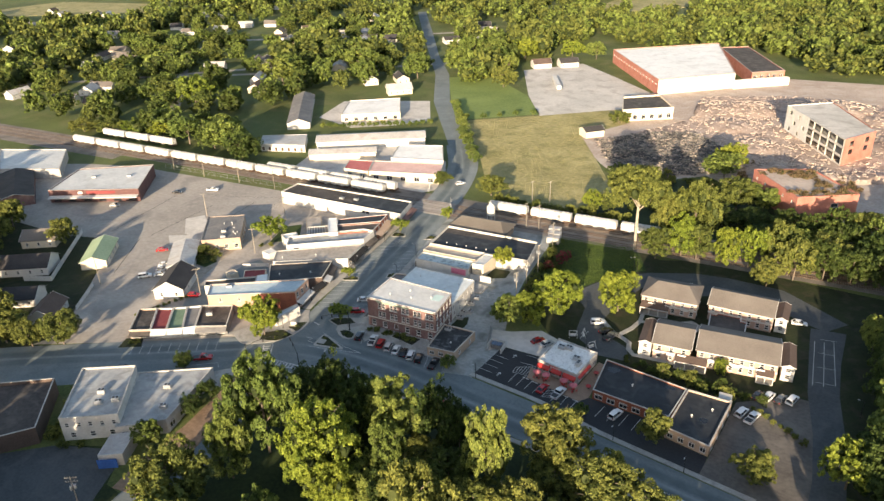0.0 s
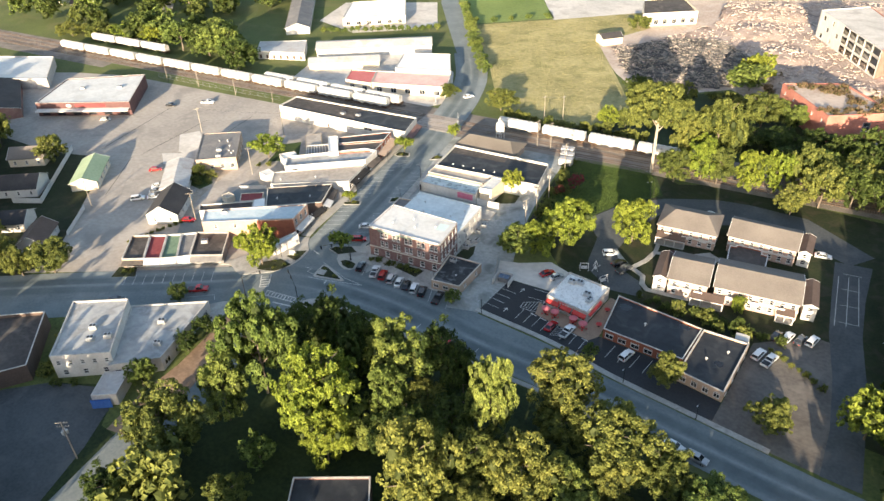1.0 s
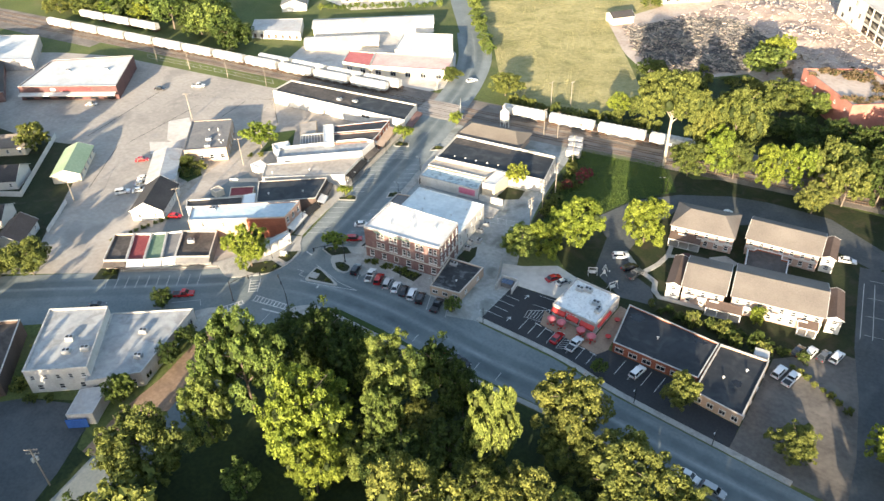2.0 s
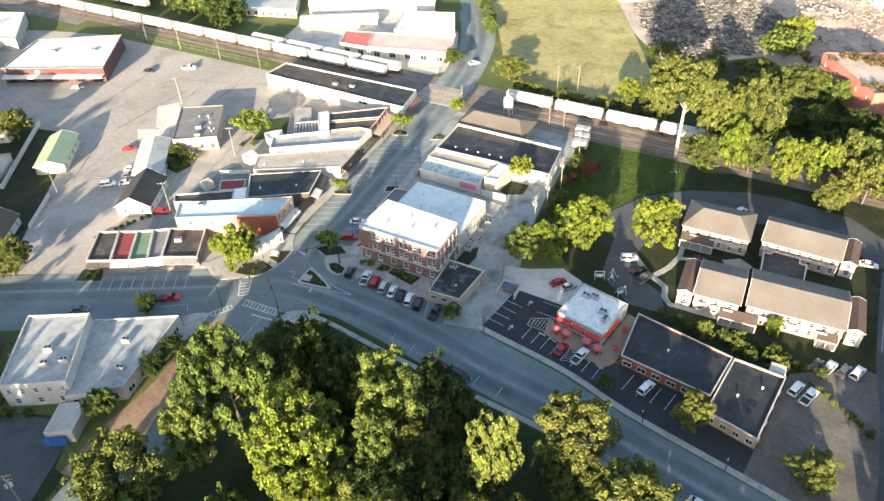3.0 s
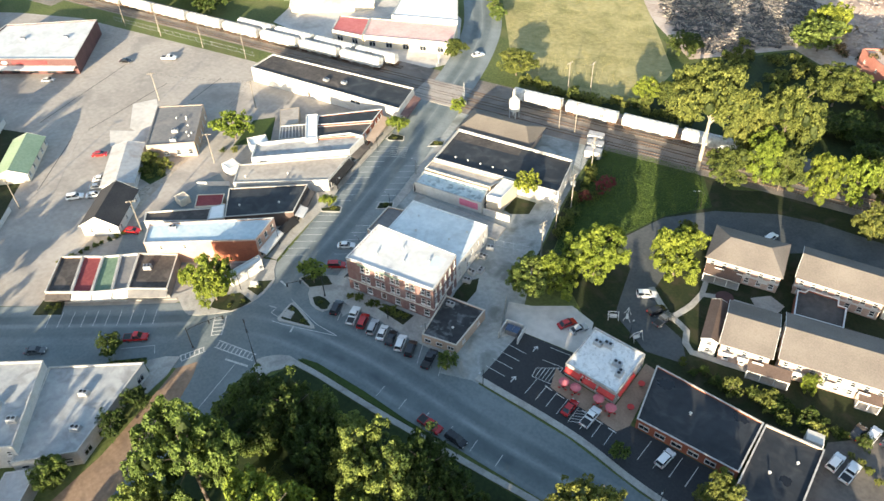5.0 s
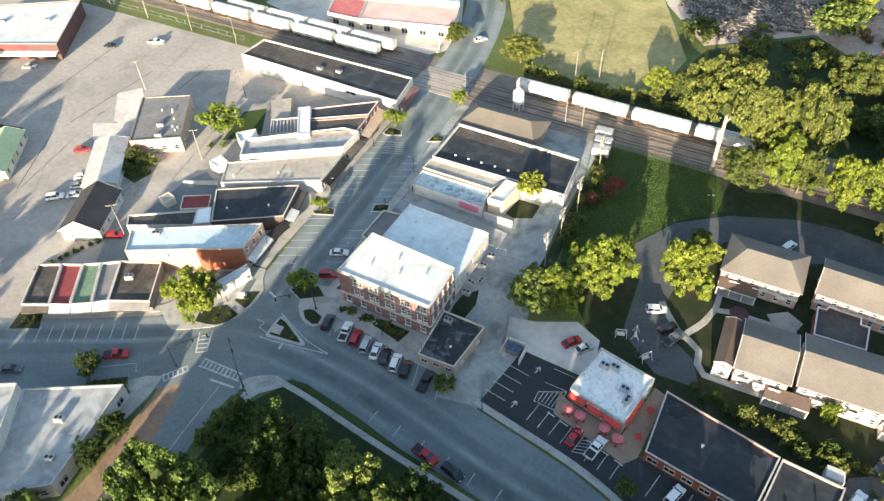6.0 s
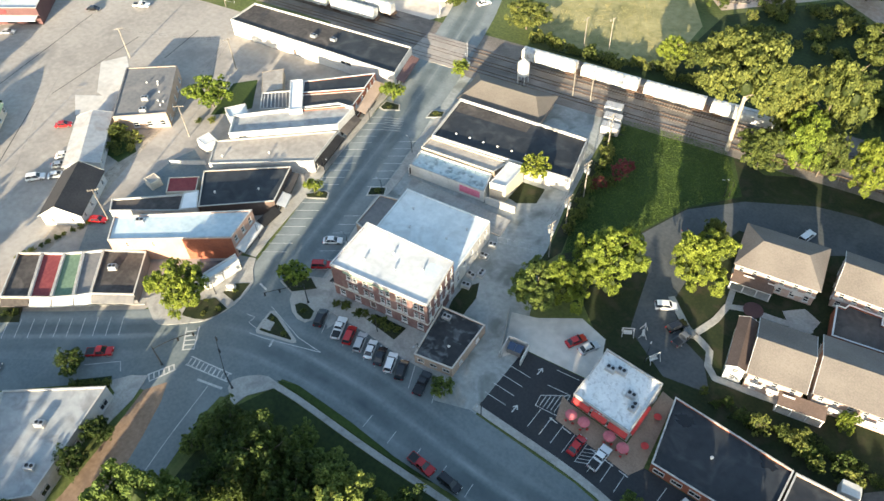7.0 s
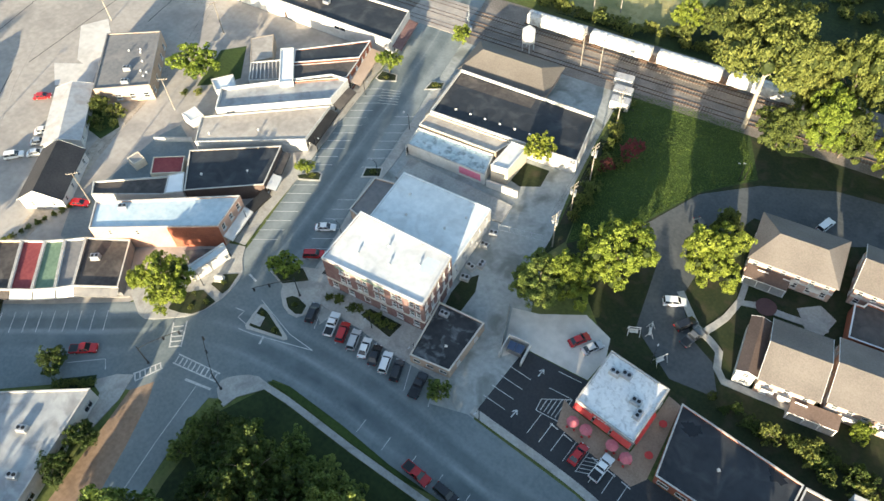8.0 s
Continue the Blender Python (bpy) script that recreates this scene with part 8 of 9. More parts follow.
def fence(pts, h, label, mat, gap=2.4):
    root = thing("fence", pts[0][0], pts[0][1], 0, label, "fence")
    o = Vector(pts[0])
    for a, b in zip(pts, pts[1:]):
        a, b = Vector(a) - o, Vector(b) - o
        n = max(1, round((b - a).length / gap))
        for i in range(n + 1):
            p = a.lerp(b, i / n)
            bm = bmesh.new()
            tube(bm, (p.x, p.y, -0.1), (p.x, p.y, h + 0.1), 0.05, 0.05, 5)
            part("post", bm, mat, root)
        for z in (h * 0.15, h * 0.95):
            bm = bmesh.new()
            tube(bm, (*a, z), (*b, z), 0.035, 0.035, 4)
            part("rail", bm, mat, root)
    return root


def board_fence(pts, h, label, mat):
    root = thing("board_fence", pts[0][0], pts[0][1], 0, label, "fence")
    o = Vector(pts[0])
    for a, b in zip(pts, pts[1:]):
        a, b = Vector(a) - o, Vector(b) - o
        n = max(1, round((b - a).length / 2.4))
        r = math.degrees(math.atan2((b - a).y, (b - a).x))
        for i in range(n):
            p = a.lerp(b, (i + 0.5) / n)
            bm = bmesh.new()
            box(bm, (p.x, p.y, h / 2), ((b - a).length / n - 0.05, 0.1, h), r, 0.02)
            part("panel", bm, mat, root)
    return root


fence([(-113.0, 178.2), (-103.5, 181.4)], 2.2, "wire yard fence on steel posts", M["steel"])
fence([(-318, 204.2), (-246, 215.0)], 1.8, "long wire fence below the tracks", M["steel"], 4.0)
board_fence([(-258.3, 100.3), (-249.4, 105.8), (-279.5, 135.8)], 2.0, "white board fence round a house", M["siding"])
board_fence([(-233, 112), (-222, 99)], 1.6, "low pale board fence by the street", M["siding"])
board_fence([(-99.5, 163.2), (-94.4, 152.4)], 2.2, "pale concrete wall beside the lot", M["concrete"])


def dumpster_pen():
    root = thing("dumpster_enclosure", -92.8, 155.2, 0, "pale block enclosure holding a blue-grey dumpster", "enclosure", rz=10)
    for c, s in (((0, 2.4, 0.9), (4.8, 0.25, 1.8)), ((-2.3, 0, 0.9), (0.25, 4.6, 1.8)), ((2.3, 0, 0.9), (0.25, 4.6, 1.8))):
        bm = bmesh.new()
        box(bm, c, s, 0, 0.03)
        part("wall", bm, M["stucco"], root)
    d = thing("dumpster", -92.8, 155.6, 0.05, "blue-grey steel dumpster in its pen", "dumpster", rz=10)
    bm = bmesh.new()
    prism(bm, [(-1.5, -1.0), (1.5, -1.0), (1.7, 1.0), (-1.7, 1.0)], 0.15, 1.5)
    part("bin", bm, M["roof_grey"], d)
    for x in (-0.8, 0.8):
        bm = bmesh.new()
        box(bm, (x, 0, 1.56), (1.5, 2.0, 0.08), bevel=0.02)
        part("lid", bm, CAR_PAINT["blue"], d)


dumpster_pen()


def patio_set(x, y, r):
    u = thing("patio_umbrella", x, y, 0.1, "red cloth patio umbrella over a table", "umbrella", "patio umbrellas", r)
    bm = bmesh.new()
    tube(bm, (0, 0, 0), (0, 0, 2.6), 0.03, 0.03, 6)
    part("pole", bm, M["steel"], u)
    bm = bmesh.new()
    bmesh.ops.create_cone(bm, cap_ends=False, segments=8, radius1=1.2, radius2=0.03, depth=0.55, matrix=Matrix.Translation((0, 0, 2.35)))
    can = part("canopy", bm, M["umbrella"], u)
    for k in range(8):
        bm = bmesh.new()
        a = radians(k * 45)
        tube(bm, (0, 0, 2.58), (1.16 * math.cos(a), 1.16 * math.sin(a), 2.06), 0.015, 0.015, 4)
        part("rib", bm, M["steel"], can)
    tb = thing("patio_table", x, y, 0.1, "round red metal patio table", "table", "patio tables", r)
    bm = bmesh.new()
    tube(bm, (0, 0, 0.72), (0, 0, 0.76), 0.55, 0.55, 14)
    part("tabletop", bm, M["red_paint"], tb)
    bm = bmesh.new()
    tube(bm, (0, 0, 0), (0, 0, 0.72), 0.25, 0.05, 8)
    part("pedestal", bm, M["black_metal"], tb)
    for k in range(4):
        a = radians(45 + k * 90)
        ch = thing("patio_chair", x + 0.95 * math.cos(a + radians(r)), y + 0.95 * math.sin(a + radians(r)), 0.1, "red metal patio chair at a table", "chair", "patio chairs", r + 45 + k * 90)
        bm = bmesh.new()
        box(bm, (0, 0, 0.45), (0.42, 0.42, 0.04), bevel=0.01)
        part("seat", bm, M["red_paint"], ch)
        bm = bmesh.new()
        box(bm, (0.2, 0, 0.7), (0.04, 0.42, 0.42), bevel=0.01)
        part("backrest", bm, M["red_paint"], ch)
        for sx in (-0.18, 0.18):
            for sy in (-0.18, 0.18):
                bm = bmesh.new()
                tube(bm, (sx, sy, 0), (sx, sy, 0.44), 0.015, 0.015, 4)
                part("leg", bm, M["red_paint"], ch)


for x, y, r in ((-75.7, 148.9, 10), (-73.0, 149.0, 40), (-67.8, 149.3, 20), (-64.7, 148.7, 60)):
    patio_set(x, y, r)
for x, y, r in ((-62.6, 159.0, 20), (-61.8, 152.2, 50)):
    tb = thing("patio_table", x, y, 0.1, "round red metal patio table", "table", "patio tables", r)
    bm = bmesh.new()
    tube(bm, (0, 0, 0.72), (0, 0, 0.77), 0.75, 0.75, 14)
    part("tabletop", bm, M["red_paint"], tb)
    bm = bmesh.new()
    tube(bm, (0, 0, 0), (0, 0, 0.72), 0.3, 0.06, 8)
    part("pedestal", bm, M["black_metal"], tb)
# red front of the restaurant: panels between the windows, canopy, sign bars
for u0, u1 in ((0.0, 0.34), (0.36, 0.64), (0.66, 1.0)):
    awning(*on_side(D1, 0, u0 + 0.01, u1 - 0.01, 0.03), 2.9, 0.75, M["red_paint"], "bright red awning over the restaurant front", 0.7)
awning(*on_side(D1, 1, 0.05, 0.6, 0.03), 2.8, 0.5, M["red_paint"], "bright red awning over the restaurant side", 0.5)
p, q = on_side(D1, 0, 0.30, 0.66, 0.03)
sign = thing("shop_sign", (p[0] + q[0]) / 2, p[1], 0, "long pale shop sign with plain bars", "sign")
bm = bmesh.new()
box(bm, (0, -0.1, 3.1), (4.4, 0.16, 0.7), bevel=0.03)
part("board", bm, M["red_paint"], sign)
for k in range(5):
    bm = bmesh.new()
    box(bm, (-1.5 + k * 0.75, -0.2, 3.1), (0.5, 0.04, 0.36))
    part("bar", bm, M["trim"], sign)
for i in range(6):
    bm = bmesh.new()
    c = Vector((-78.2, 147.4)).lerp(Vector((-62.4, 145.8)), i / 5)
    box(bm, (0, 0, 0.08), (1.9, 0.18, 0.14), bevel=0.03)
    ob = part("wheel_stop", bm, M["trim"])
    ob.matrix_basis = pose(c.x, c.y - 0.5, 0.08, 0, 0, -6)
    tagged(ob, "white concrete wheel stop in a parking bay", "wheel stop", "wheel stops")


# ---------------------------------------------------------------- by the tracks
def grain_tank():
    root = thing("grain_tank", -142.6, 233.6, 0, "white domed tank on legs beside the tracks", "tank")
    bm = bmesh.new()
    tube(bm, (0, 0, 3.0), (0, 0, 6.6), 1.7, 1.7, 18)
    part("shell", bm, M["siding"], root, smooth=False)
    bm = bmesh.new()
    tube(bm, (0, 0, 6.61), (0, 0, 8.0), 1.75, 0.25, 18)
    part("dome", bm, M["siding"], root)
    bm = bmesh.new()
    tube(bm, (0, 0, 2.99), (0, 0, 2.0), 1.6, 0.35, 14)
    part("cone", bm, M["steel"], root)
    for k in range(4):
        a = radians(45 + 90 * k)
        bm = bmesh.new()
        tube(bm, (1.55 * math.cos(a), 1.55 * math.sin(a), 0), (1.55 * math.cos(a), 1.55 * math.sin(a), 3.2), 0.16, 0.16, 6)
        part("leg", bm, M["siding"], root)


grain_tank()
for x, y in ((-114.6, 236.0), (-112.6, 231.8), (-111.2, 228.0)):
    r = thing("storage_trailer", x, y, 0, "grey box trailer parked by the yard", "trailer", "storage trailers", 12)
    bm = bmesh.new()
    box(bm, (0, 0, 1.7), (4.8, 2.6, 2.4), bevel=0.05)
    part("box_body", bm, M["tin"], r)
    for sx in (-1.4, 1.4):
        for sy in (-1.1, 1.1):
            bm = bmesh.new()
            tube(bm, (sx, sy - 0.1, 0.42), (sx, sy + 0.1, 0.42), 0.42, 0.42, 10)
            part("wheel", bm, M["rubber"], r)
    bm = bmesh.new()
    box(bm, (3.1, 0, 0.6), (1.4, 0.12, 0.12))
    part("drawbar", bm, M["black_metal"], r)


def crossing_signal(x, y, rz):
    root = thing("crossing_signal", x, y, 0, "pale railway crossing signal post with barrier", "railway signal", "crossing signals", rz)
    bm = bmesh.new()
    tube(bm, (0, 0, 0), (0, 0, 4.4), 0.09, 0.08, 8)
    part("post", bm, M["steel"], root)
    for a in (45, -45):
        bm = bmesh.new()
        box(bm, (0, 0, 0), (1.3, 0.05, 0.22))
        ob = part("cross_board", bm, M["trim"], root)
        ob.matrix_basis = Matrix.Translation((0, -0.12 - (0.03 if a > 0 else 0), 3.9)) @ Matrix.Rotation(radians(a), 4, "Y")
    bm = bmesh.new()
    tube(bm, (0.2, 0, 1.1), (0.2, 0, 8.2), 0.07, 0.04, 6)
    part("barrier", bm, M["trim"], root)
    bm = bmesh.new()
    box(bm, (0.5, 0.4, 0.7), (0.7, 0.6, 1.4), bevel=0.04)
    part("cabinet", bm, M["steel"], root)


crossing_signal(-160.8, 231.0, 0)
crossing_signal(-183.6, 247.5, 180)


# ---------------------------------------------------------------- street lamps, signs, small things
def make_lamp():
    root = thing("street_lamp", 0, 0, 0, "black street lamp with a short arm", "street lamp", "street lamps")
    bm = bmesh.new()
    tube(bm, (0, 0, 0), (0, 0, 5.0), 0.1, 0.06, 8)
    part("pole", bm, M["black_metal"], root)
    bm = bmesh.new()
    tube(bm, (0, 0, 4.9), (1.1, 0, 5.3), 0.04, 0.03, 6)
    part("arm", bm, M["black_metal"], root)
    bm = bmesh.new()
    box(bm, (1.3, 0, 5.28), (0.6, 0.24, 0.14), bevel=0.04)
    part("lantern", bm, M["steel"], root)
    return root


lp = make_lamp()
lamps = [(-159.4, 146, 0), (-162.6, 172, 0), (-166.6, 194, 0), (-139.8, 156, 180), (-145.2, 174.4, 180), (-149.2, 191, 180), (-119, 142.4, 270), (-108, 142.8, 270), (-154.8, 128.6, 300), (-77, 222.9, 200), (-76, 223.6, 200), (-70.4, 169, 100), (-90, 139.6, 270), (-48, 136.4, 270), (-30, 134.9, 270), (0.6, 178, 180)]
lp.matrix_basis = pose(lamps[0][0], lamps[0][1], 0.15, 0, 0, lamps[0][2])
for x, y, r in lamps[1:]:
    copy_thing(lp, pose(x, y, 0.05, 0, 0, r))
sgn = thing("corner_sign", -153.4, 131.8, 0.24, "pale shield-shaped stone sign in a bed", "sign", rz=30)
bm = bmesh.new()
prism(bm, [(-0.9, -0.25), (0.9, -0.25), (0.9, 0.25), (-0.9, 0.25)], 0, 1.1)
part("slab", bm, M["stucco"], sgn)
bm = bmesh.new()
prism(bm, [(-1.2, -0.9), (1.2, -0.9), (1.0, 0.7), (0, 1.2), (-1.0, 0.7)], 0.0, 0.12)
part("base", bm, M["stone"], sgn)
for x, y in ((-188.4, 97.2), (-187, 98.4), (-158.2, 165.4), (-166.6, 202.4), (-146.8, 174.6), (-153.8, 207.4)):
    plant("bush", x, y, tr.uniform(0.7, 1.1), tr.uniform(0.7, 1.3))
for i in range(10):
    a, b = Vector((-201.6, 107.6)), Vector((-197.6, 124.4))
    plant("bush", *a.lerp(b, i / 9), 0.75 + 0.3 * (i % 3) / 2, 1.0)
for x, y, r in ((-76.4, 173.0, 30), (-73.8, 175.0, 110), (-69.2, 170.4, 60)):
    bch = thing("park_swing", x, y, 0.05, "white timber frame bench swing on the grass", "bench swing", "bench swings", r)
    for s in (-1, 1):
        for e in (-1, 1):
            bm = bmesh.new()
            tube(bm, (s * 1.2, e * 0.8, 0), (s * 1.1, 0, 2.2), 0.07, 0.07, 5)
            part("leg", bm, M["trim"], bch)
    bm = bmesh.new()
    tube(bm, (-1.3, 0, 2.2), (1.3, 0, 2.2), 0.08, 0.08, 6)
    part("beam", bm, M["trim"], bch)
    bm = bmesh.new()
    box(bm, (0, 0, 0.5), (1.7, 0.5, 0.06))
    part("seat", bm, M["trim"], bch)
    bm = bmesh.new()
    box(bm, (0, 0.28, 0.85), (1.7, 0.05, 0.6))
    part("backrest", bm, M["trim"], bch)
wb = thing("white_container", -29.4, 165.2, 0, "white steel storage container behind the clinic", "container", rz=10)
bm = bmesh.new()
box(bm, (0, 0, 1.4), (3.2, 2.6, 2.6), bevel=0.05)
part("box_body", bm, M["siding"], wb)
for y in (-0.65, 0.65):
    bm = bmesh.new()
    box(bm, (1.63, y, 1.4), (0.05, 1.2, 2.3), bevel=0.01)
    part("door", bm, M["siding"], wb)
tp = thing("blue_board", -144.6, 61.4, 0, "blue painted hoarding at the lean-to's end", "hoarding", rz=40)
bm = bmesh.new()
box(bm, (0, 0, 1.3), (4.6, 0.2, 2.6), bevel=0.02)
part("panel", bm, M["blue_tarp"], tp)
bm = bmesh.new()
tube(bm, (-58.0, 194.2, 0.02), (-58.0, 194.2, 0.24), 2.1, 2.1, 20)
tagged(part("round_bed", bm, M["brick_plum"]), "round dark brick planting bed in the garden", "planting bed", kind="structure")


# wires, hung between poles
def wire(a, b, sag, label="thin dark overhead wire"):
    cu = bpy.data.curves.new("wire", "CURVE")
    cu.dimensions, cu.bevel_depth, cu.bevel_resolution = "3D", 0.018, 0
    sp = cu.splines.new("POLY")
    sp.points.add(10)
    a, b = Vector(a), Vector(b)
    for k in range(11):
        t = k / 10
        p = a.lerp(b, t)
        sp.points[k].co = (p.x, p.y, p.z - sag * 4 * t * (1 - t), 1)
    cu.materials.append(M["black_metal"])
    tagged(new("overhead_wire", cu), label + " between utility poles", "wire", "overhead wires")


run = [(-101.0, 181.5), (-102.2, 190.5), (-104.5, 203), (-108.5, 222), (-122.3, 237)]
for a, b in zip(run, run[1:]):
    for o in (-1.2, -0.6, 0.6, 1.2):
        wire((a[0] + o, a[1] + o * 0.2, 11.2 if a[0] > -120 else 10.2), (b[0] + o, b[1] + o * 0.2, 11.2 if b[0] > -120 else 10.2), 0.5)
for a, b in (((-249, 174.6), (-217, 189.8)), ((-217, 189.8), (-203.5, 160.8)), ((-203.5, 160.8), (-194.6, 128.2)), ((-137, 258.5), (-130.6, 262.5)), ((-310, 203.6), (-290, 206)), ((-290, 206), (-268, 209)), ((-268, 209), (-247, 212))):
    for o in (-0.9, 0.9):
        wire((a[0] + o, a[1], 10.2), (b[0] + o, b[1], 10.2), 0.6)


# ---------------------------------------------------------------- demolition rubble
def in_poly(x, y, pts):
    c = False
    for (x0, y0), (x1, y1) in zip(pts, pts[1:] + pts[:1]):
        if (y0 > y) != (y1 > y) and x < (x1 - x0) * (y - y0) / (y1 - y0) + x0:
            c = not c
    return c


RUBBLE = [(-150, 352), (-131, 326), (-112, 306), (-84, 334), (-66, 336), (-30, 350), (20, 380), (20, 500), (-80, 500), (-130, 470), (-120, 425), (-127, 400)]
DARK_RUBBLE = [(-150, 354), (-131, 326), (-110, 308), (-82, 336), (-86, 372), (-108, 392), (-128, 384)]
MOUNDS = [(-118, 440, 20, 3.0), (-95, 455, 18, 3.5), (-75, 470, 16, 3.0), (-98, 415, 16, 2.6), (-60, 350, 18, 3.0), (-40, 345, 20, 3.2), (-75, 385, 14, 2.0), (-15, 360, 16, 3.0), (-125, 345, 12, 2.2), (-108, 330, 14, 2.0), (-50, 480, 20, 3.5), (-20, 470, 20, 3.0), (-10, 420, 18, 2.6)]


def mound_height(x, y):
    h = 0.0
    for a, b, r, z in MOUNDS:
        d = math.hypot(x - a, y - b) / r
        if d < 1:
            h = max(h, z * (1 - d * d))
    return h


def rubble():
    bm = bmesh.new()
    bmesh.ops.create_grid(bm, x_segments=110, y_segments=120, size=1.0, matrix=Matrix.Translation((-65, 400, 0)) @ Matrix.Diagonal((88, 108, 1, 1)))
    for v in bm.verts:
        x, y = v.co.x, v.co.y
        if in_poly(x, y, RUBBLE):
            v.co.z = 0.12 + mound_height(x, y) * (0.75 + 0.5 * noise.noise(Vector((x, y, 0)) * 0.15)) + 0.5 * max(0, noise.noise(Vector((x, y, 3)) * 0.35))
        else:
            v.co.z = -0.6
    tagged(part("rubble_mounds", bm, M["mound"], smooth=True), "uneven pinkish mounds of brick dust and rubble", "rubble", kind="stuff")
    rr = random.Random(12)
    for name, poly, n, mats, lb in (("broken_masonry", RUBBLE, 4200, M["chunk"], "scattered broken concrete and masonry chunks"), ("burnt_timber", DARK_RUBBLE, 2600, M["char"], "tangled dark beams and burnt debris"),
                                    ("splintered_boards", DARK_RUBBLE, 1100, M["timber"], "splintered grey boards among debris")):
        verts, faces = [], []
        xs, ys = [p[0] for p in poly], [p[1] for p in poly]
        while n:
            x, y = rr.uniform(min(xs), max(xs)), rr.uniform(min(ys), max(ys))
            if not in_poly(x, y, poly):
                continue
            n -= 1
            sx, sy, sz = (0.35 + 2.6 * rr.random() ** 4, 0.35 + 1.5 * rr.random() ** 3, rr.uniform(0.12, 0.5)) if mats is M["chunk"] else (rr.uniform(1.5, 7.0), rr.uniform(0.15, 0.5), rr.uniform(0.12, 0.4))
            m = Matrix.Translation((x, y, 0.2 + mound_height(x, y) + rr.uniform(0, 0.45))) @ Euler((rr.uniform(-0.4, 0.4), rr.uniform(-0.3, 0.3), rr.uniform(0, 6.3))).to_matrix().to_4x4()
            o = len(verts)
            for a in (-1, 1):
                for b in (-1, 1):
                    for c in (-1, 1):
                        verts.append((m @ Vector((a * sx / 2 * rr.uniform(0.8, 1), b * sy / 2 * rr.uniform(0.8, 1), c * sz / 2)))[:])
            faces += [tuple(o + i for i in f) for f in ((0, 1, 3, 2), (4, 6, 7, 5), (0, 4, 5, 1), (2, 3, 7, 6), (0, 2, 6, 4), (1, 5, 7, 3))]
        me = bpy.data.meshes.new(name)
        me.from_pydata(verts, [], faces)
        me.materials.append(mats)
        tagged(new(name, me), lb, "rubble", kind="stuff")


rubble()


def brush(name, places, label, size=1.0):
    """Dry scrub, joined."""
    rn = np.random.RandomState(len(places))
    kit = [leaf_cloud(np.random.RandomState(400 + k), 2.2, 0.1, 1.6, 8, 160, 0.34, core=0.5) for k in range(3)]
    cl = []
    for x, y, z in places:
        v, q, t = kit[rn.randint(3)]
        s, a = rn.uniform(0.6, 1.3) * size, rn.uniform(0, 6.28)
        c, d = math.cos(a) * s, math.sin(a) * s
        cl.append((np.stack([v[:, 0] * c - v[:, 1] * d + x, v[:, 0] * d + v[:, 1] * c + y, v[:, 2] * s + z], axis=1), q, t))
    tagged(new(name, cloud_mesh(name, cl, M["leaf_brown"])), label, "scrub", kind="stuff")


br = random.Random(31)
RUIN_TOP = [(-60.5, 319.2), (-39.4, 296.4), (-21.2, 310.3), (-41.1, 330.2)]
places = []
while len(places) < 70:
    x, y = br.uniform(-61, -20), br.uniform(295, 331)
    if in_poly(x, y, RUIN_TOP) and not (abs(x + 44) < 8 and abs(y - 310) < 7):
        places.append((x, y, 10.4))
brush("roof_brush", places, "dry brown brush grown over the ruined roof", 0.8)
brush("ground_brush", [(br.uniform(-72, -22), br.uniform(332, 356), 0.3) for _ in range(110)], "tangled brown scrub among the rubble")
sheet("roof_slab_patch", [(-53, 311), (-43, 302), (-34, 309), (-44, 318)], 10.43, M["concrete_pale"], "pale bare slab on the ruined roof", "slab", 0.1)
bm = bmesh.new()
box(bm, (0, 0, 2.2), (30, 3.0, 2.8), bevel=0.05)
trailer = thing("box_trailer", -224, 453, 0, "long white box trailer on the pale lot", "trailer", rz=-57)
part("box_body", bm, M["trim"], trailer)
for s in (-12, -10.6, 11, 12.4):
    bm = bmesh.new()
    tube(bm, (s, -1.4, 0.5), (s, 1.4, 0.5), 0.5, 0.5, 10)
    part("wheel", bm, M["rubber"], trailer)


# ---------------------------------------------------------------- back yards behind the western shops
block("back_store_box", [(-197.6, 159.4), (-193.6, 159.0), (-192.8, 162.4), (-197.0, 163.2)], 3.0, M["stucco"], M["roof_white"], "small white box store behind the shops", "shed", parapet=0.1)
block("cream_shed", [(-197.2, 141.6), (-194.0, 141.2), (-193.6, 144.2), (-196.8, 144.6)], 2.3, M["cream"], M["roof_beige"], "tiny cream garden shed in the back yard", "shed", parapet=0.1)
block("low_yard_wall", [(-198.4, 150.3), (-190.6, 155.8), (-190.8, 156.1), (-198.6, 150.6)], 1.4, M["stucco"], M["trim"], "low white yard wall behind the shops", "wall", parapet=0.05)
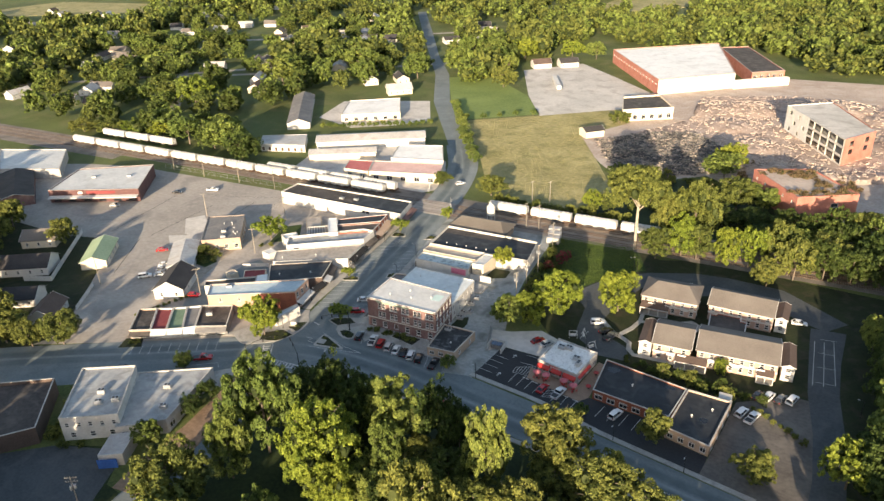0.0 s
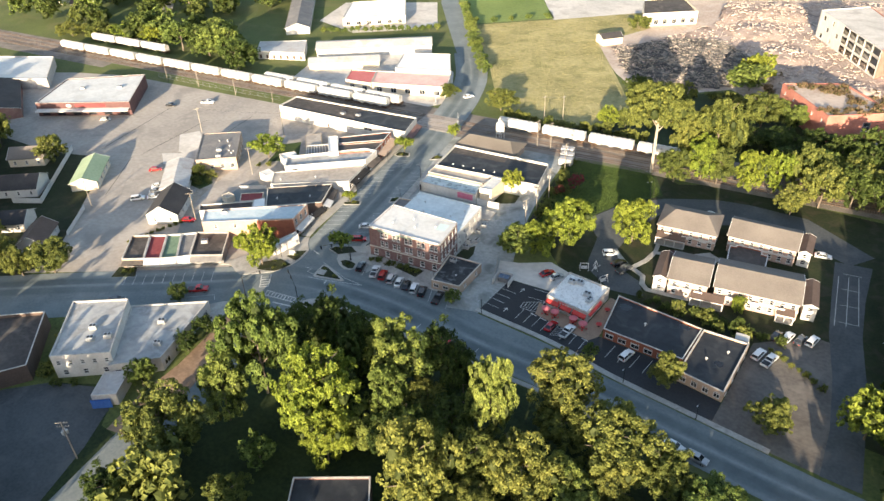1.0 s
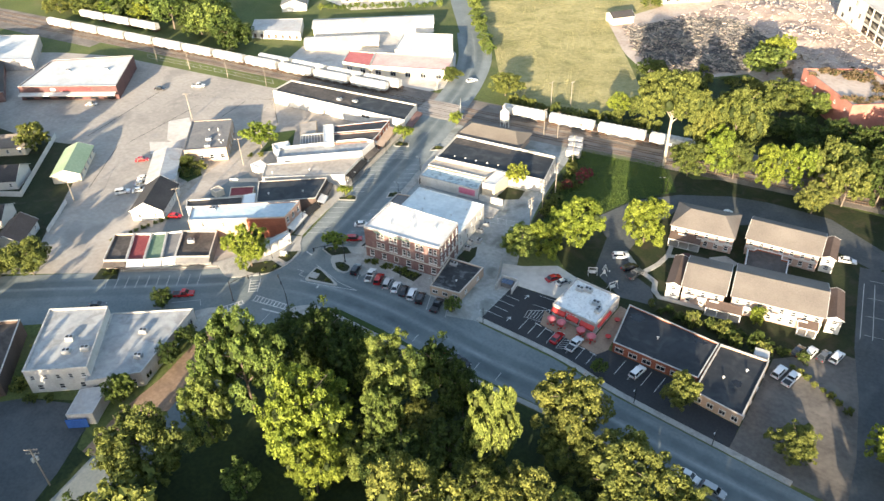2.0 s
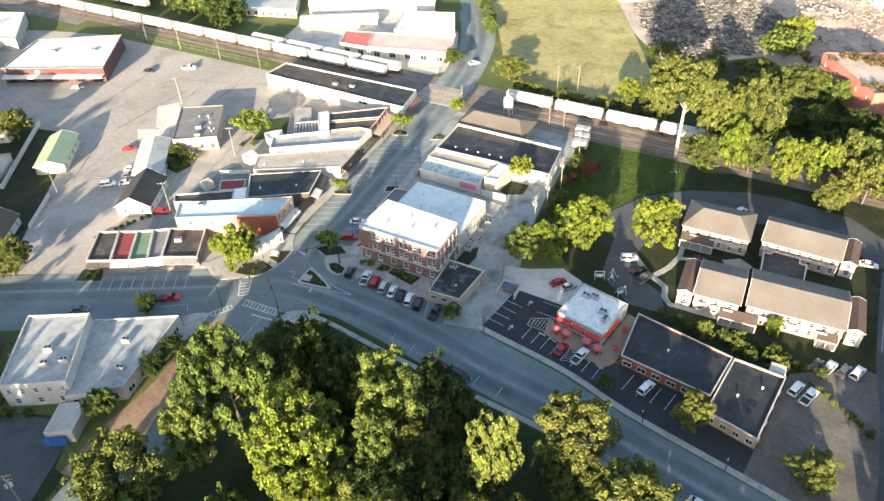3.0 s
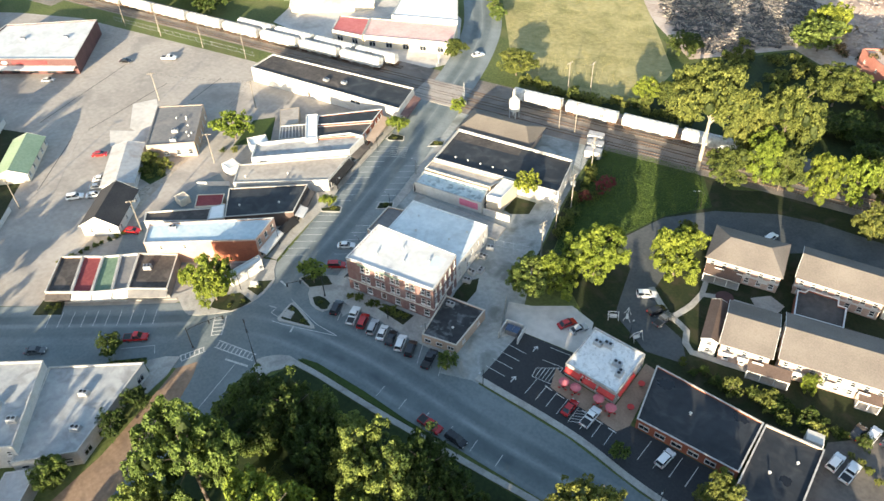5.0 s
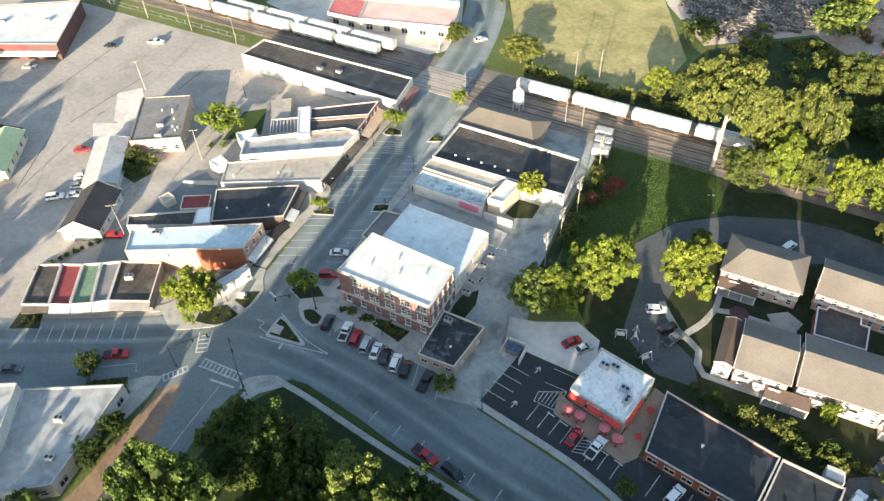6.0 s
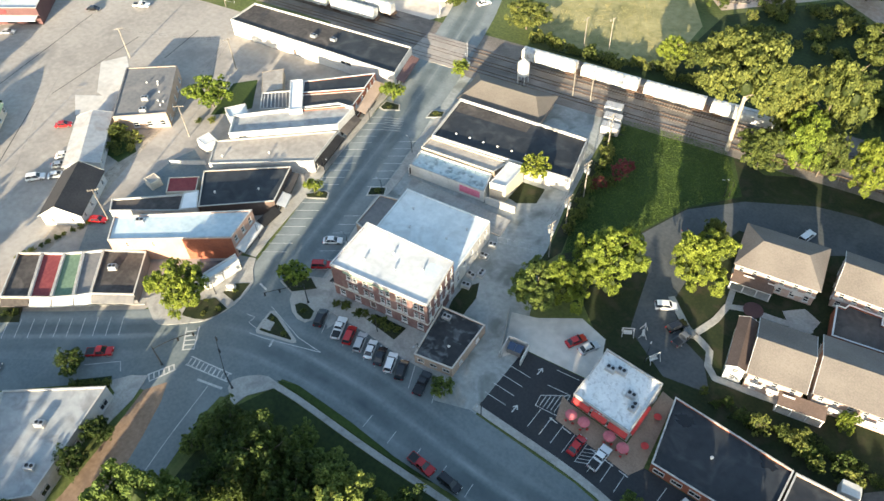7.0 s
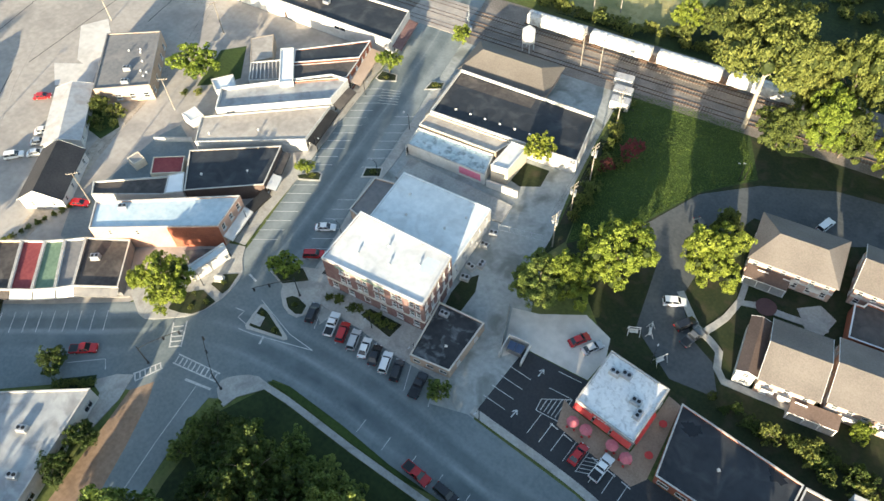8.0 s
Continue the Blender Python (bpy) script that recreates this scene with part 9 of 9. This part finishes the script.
block("white_rear_store", [(-199.8, 171.6), (-195.4, 169.6), (-192.2, 173.8), (-196.6, 176.4)], 4.4, M["stucco"], M["roof_silver"], "white rear store at the shop's back", "shed", {0: spaced(4.8, 2, 1.2, 1.0, 2.4)}, coping=M["coping"], parapet=0.2)
block("brown_lean_to", [(-205.6, 190.6), (-198.0, 183.4), (-194.6, 188.4), (-201.6, 195.6)], 3.0, M["drab"], M["roof_beige"], "brown-roofed lean-to beside the corner shop", "shed", parapet=0.05)
sheet("back_lawn", [(-212, 184.3), (-207.4, 189.7), (-198.6, 179.4), (-201.3, 174.8), (-206, 170.4)], 0.06, M["lawn"], "small shaded back lawn beside a round tree", "lawn")
sheet("garden_patch", [(-226.5, 149.9), (-214.6, 150.4), (-210.2, 148.2), (-210.6, 142.6), (-216.6, 142.8)], 0.06, M["lawn"], "overgrown garden patch beside the long shed", "lawn")
plant("olive", -218.8, 149.0, 2.6, 4.6)
for x, y in ((-213.2, 145.2), (-222, 148.6), (-212, 148), (-210.4, 178.6), (-203.4, 168.6), (-213.4, 176.8), (-206.4, 166.6)):
    plant("bush", x, y, tr.uniform(1.0, 1.9), tr.uniform(1.2, 2.6))
for a, b, c in ((-226.2, 165.9, 0), (-222.9, 167.2, 20), (-219.6, 165.2, 40), (-216.8, 162.5, 10), (-214.6, 161.6, 70)):
    copy_thing(vent, pose(a, b, 4.72, 0, 0, c))
lines([((-252.6, 149.2), (-256.5, 183.6)), ((-270.2, 142.6), (-281.2, 183.4)), ((-235.6, 121.6), (-253.4, 144.4)), ((-239.6, 180.6), (-243.4, 197.0))], "dark tar-filled seams across the yard", 0.22, 0.055, M["asphalt_new"])


# puddles on the black roof
def puddle(cx, cy, z, r, seed):
    pr = random.Random(seed)
    n = 18
    pts = [(cx + math.cos(6.283 * i / n) * r * pr.uniform(0.55, 1.15), cy + math.sin(6.283 * i / n) * r * 0.9 * pr.uniform(0.55, 1.15)) for i in range(n)]
    return sheet("roof_puddle", pts, z, M["puddle"], "dark standing water on the black roof", "puddle")


puddle(-58.0, 160.2, 2.662, 2.0, 1)
puddle(-42.6, 161.2, 2.662, 1.7, 2)
puddle(-31.0, 152.4, 2.762, 1.3, 3)
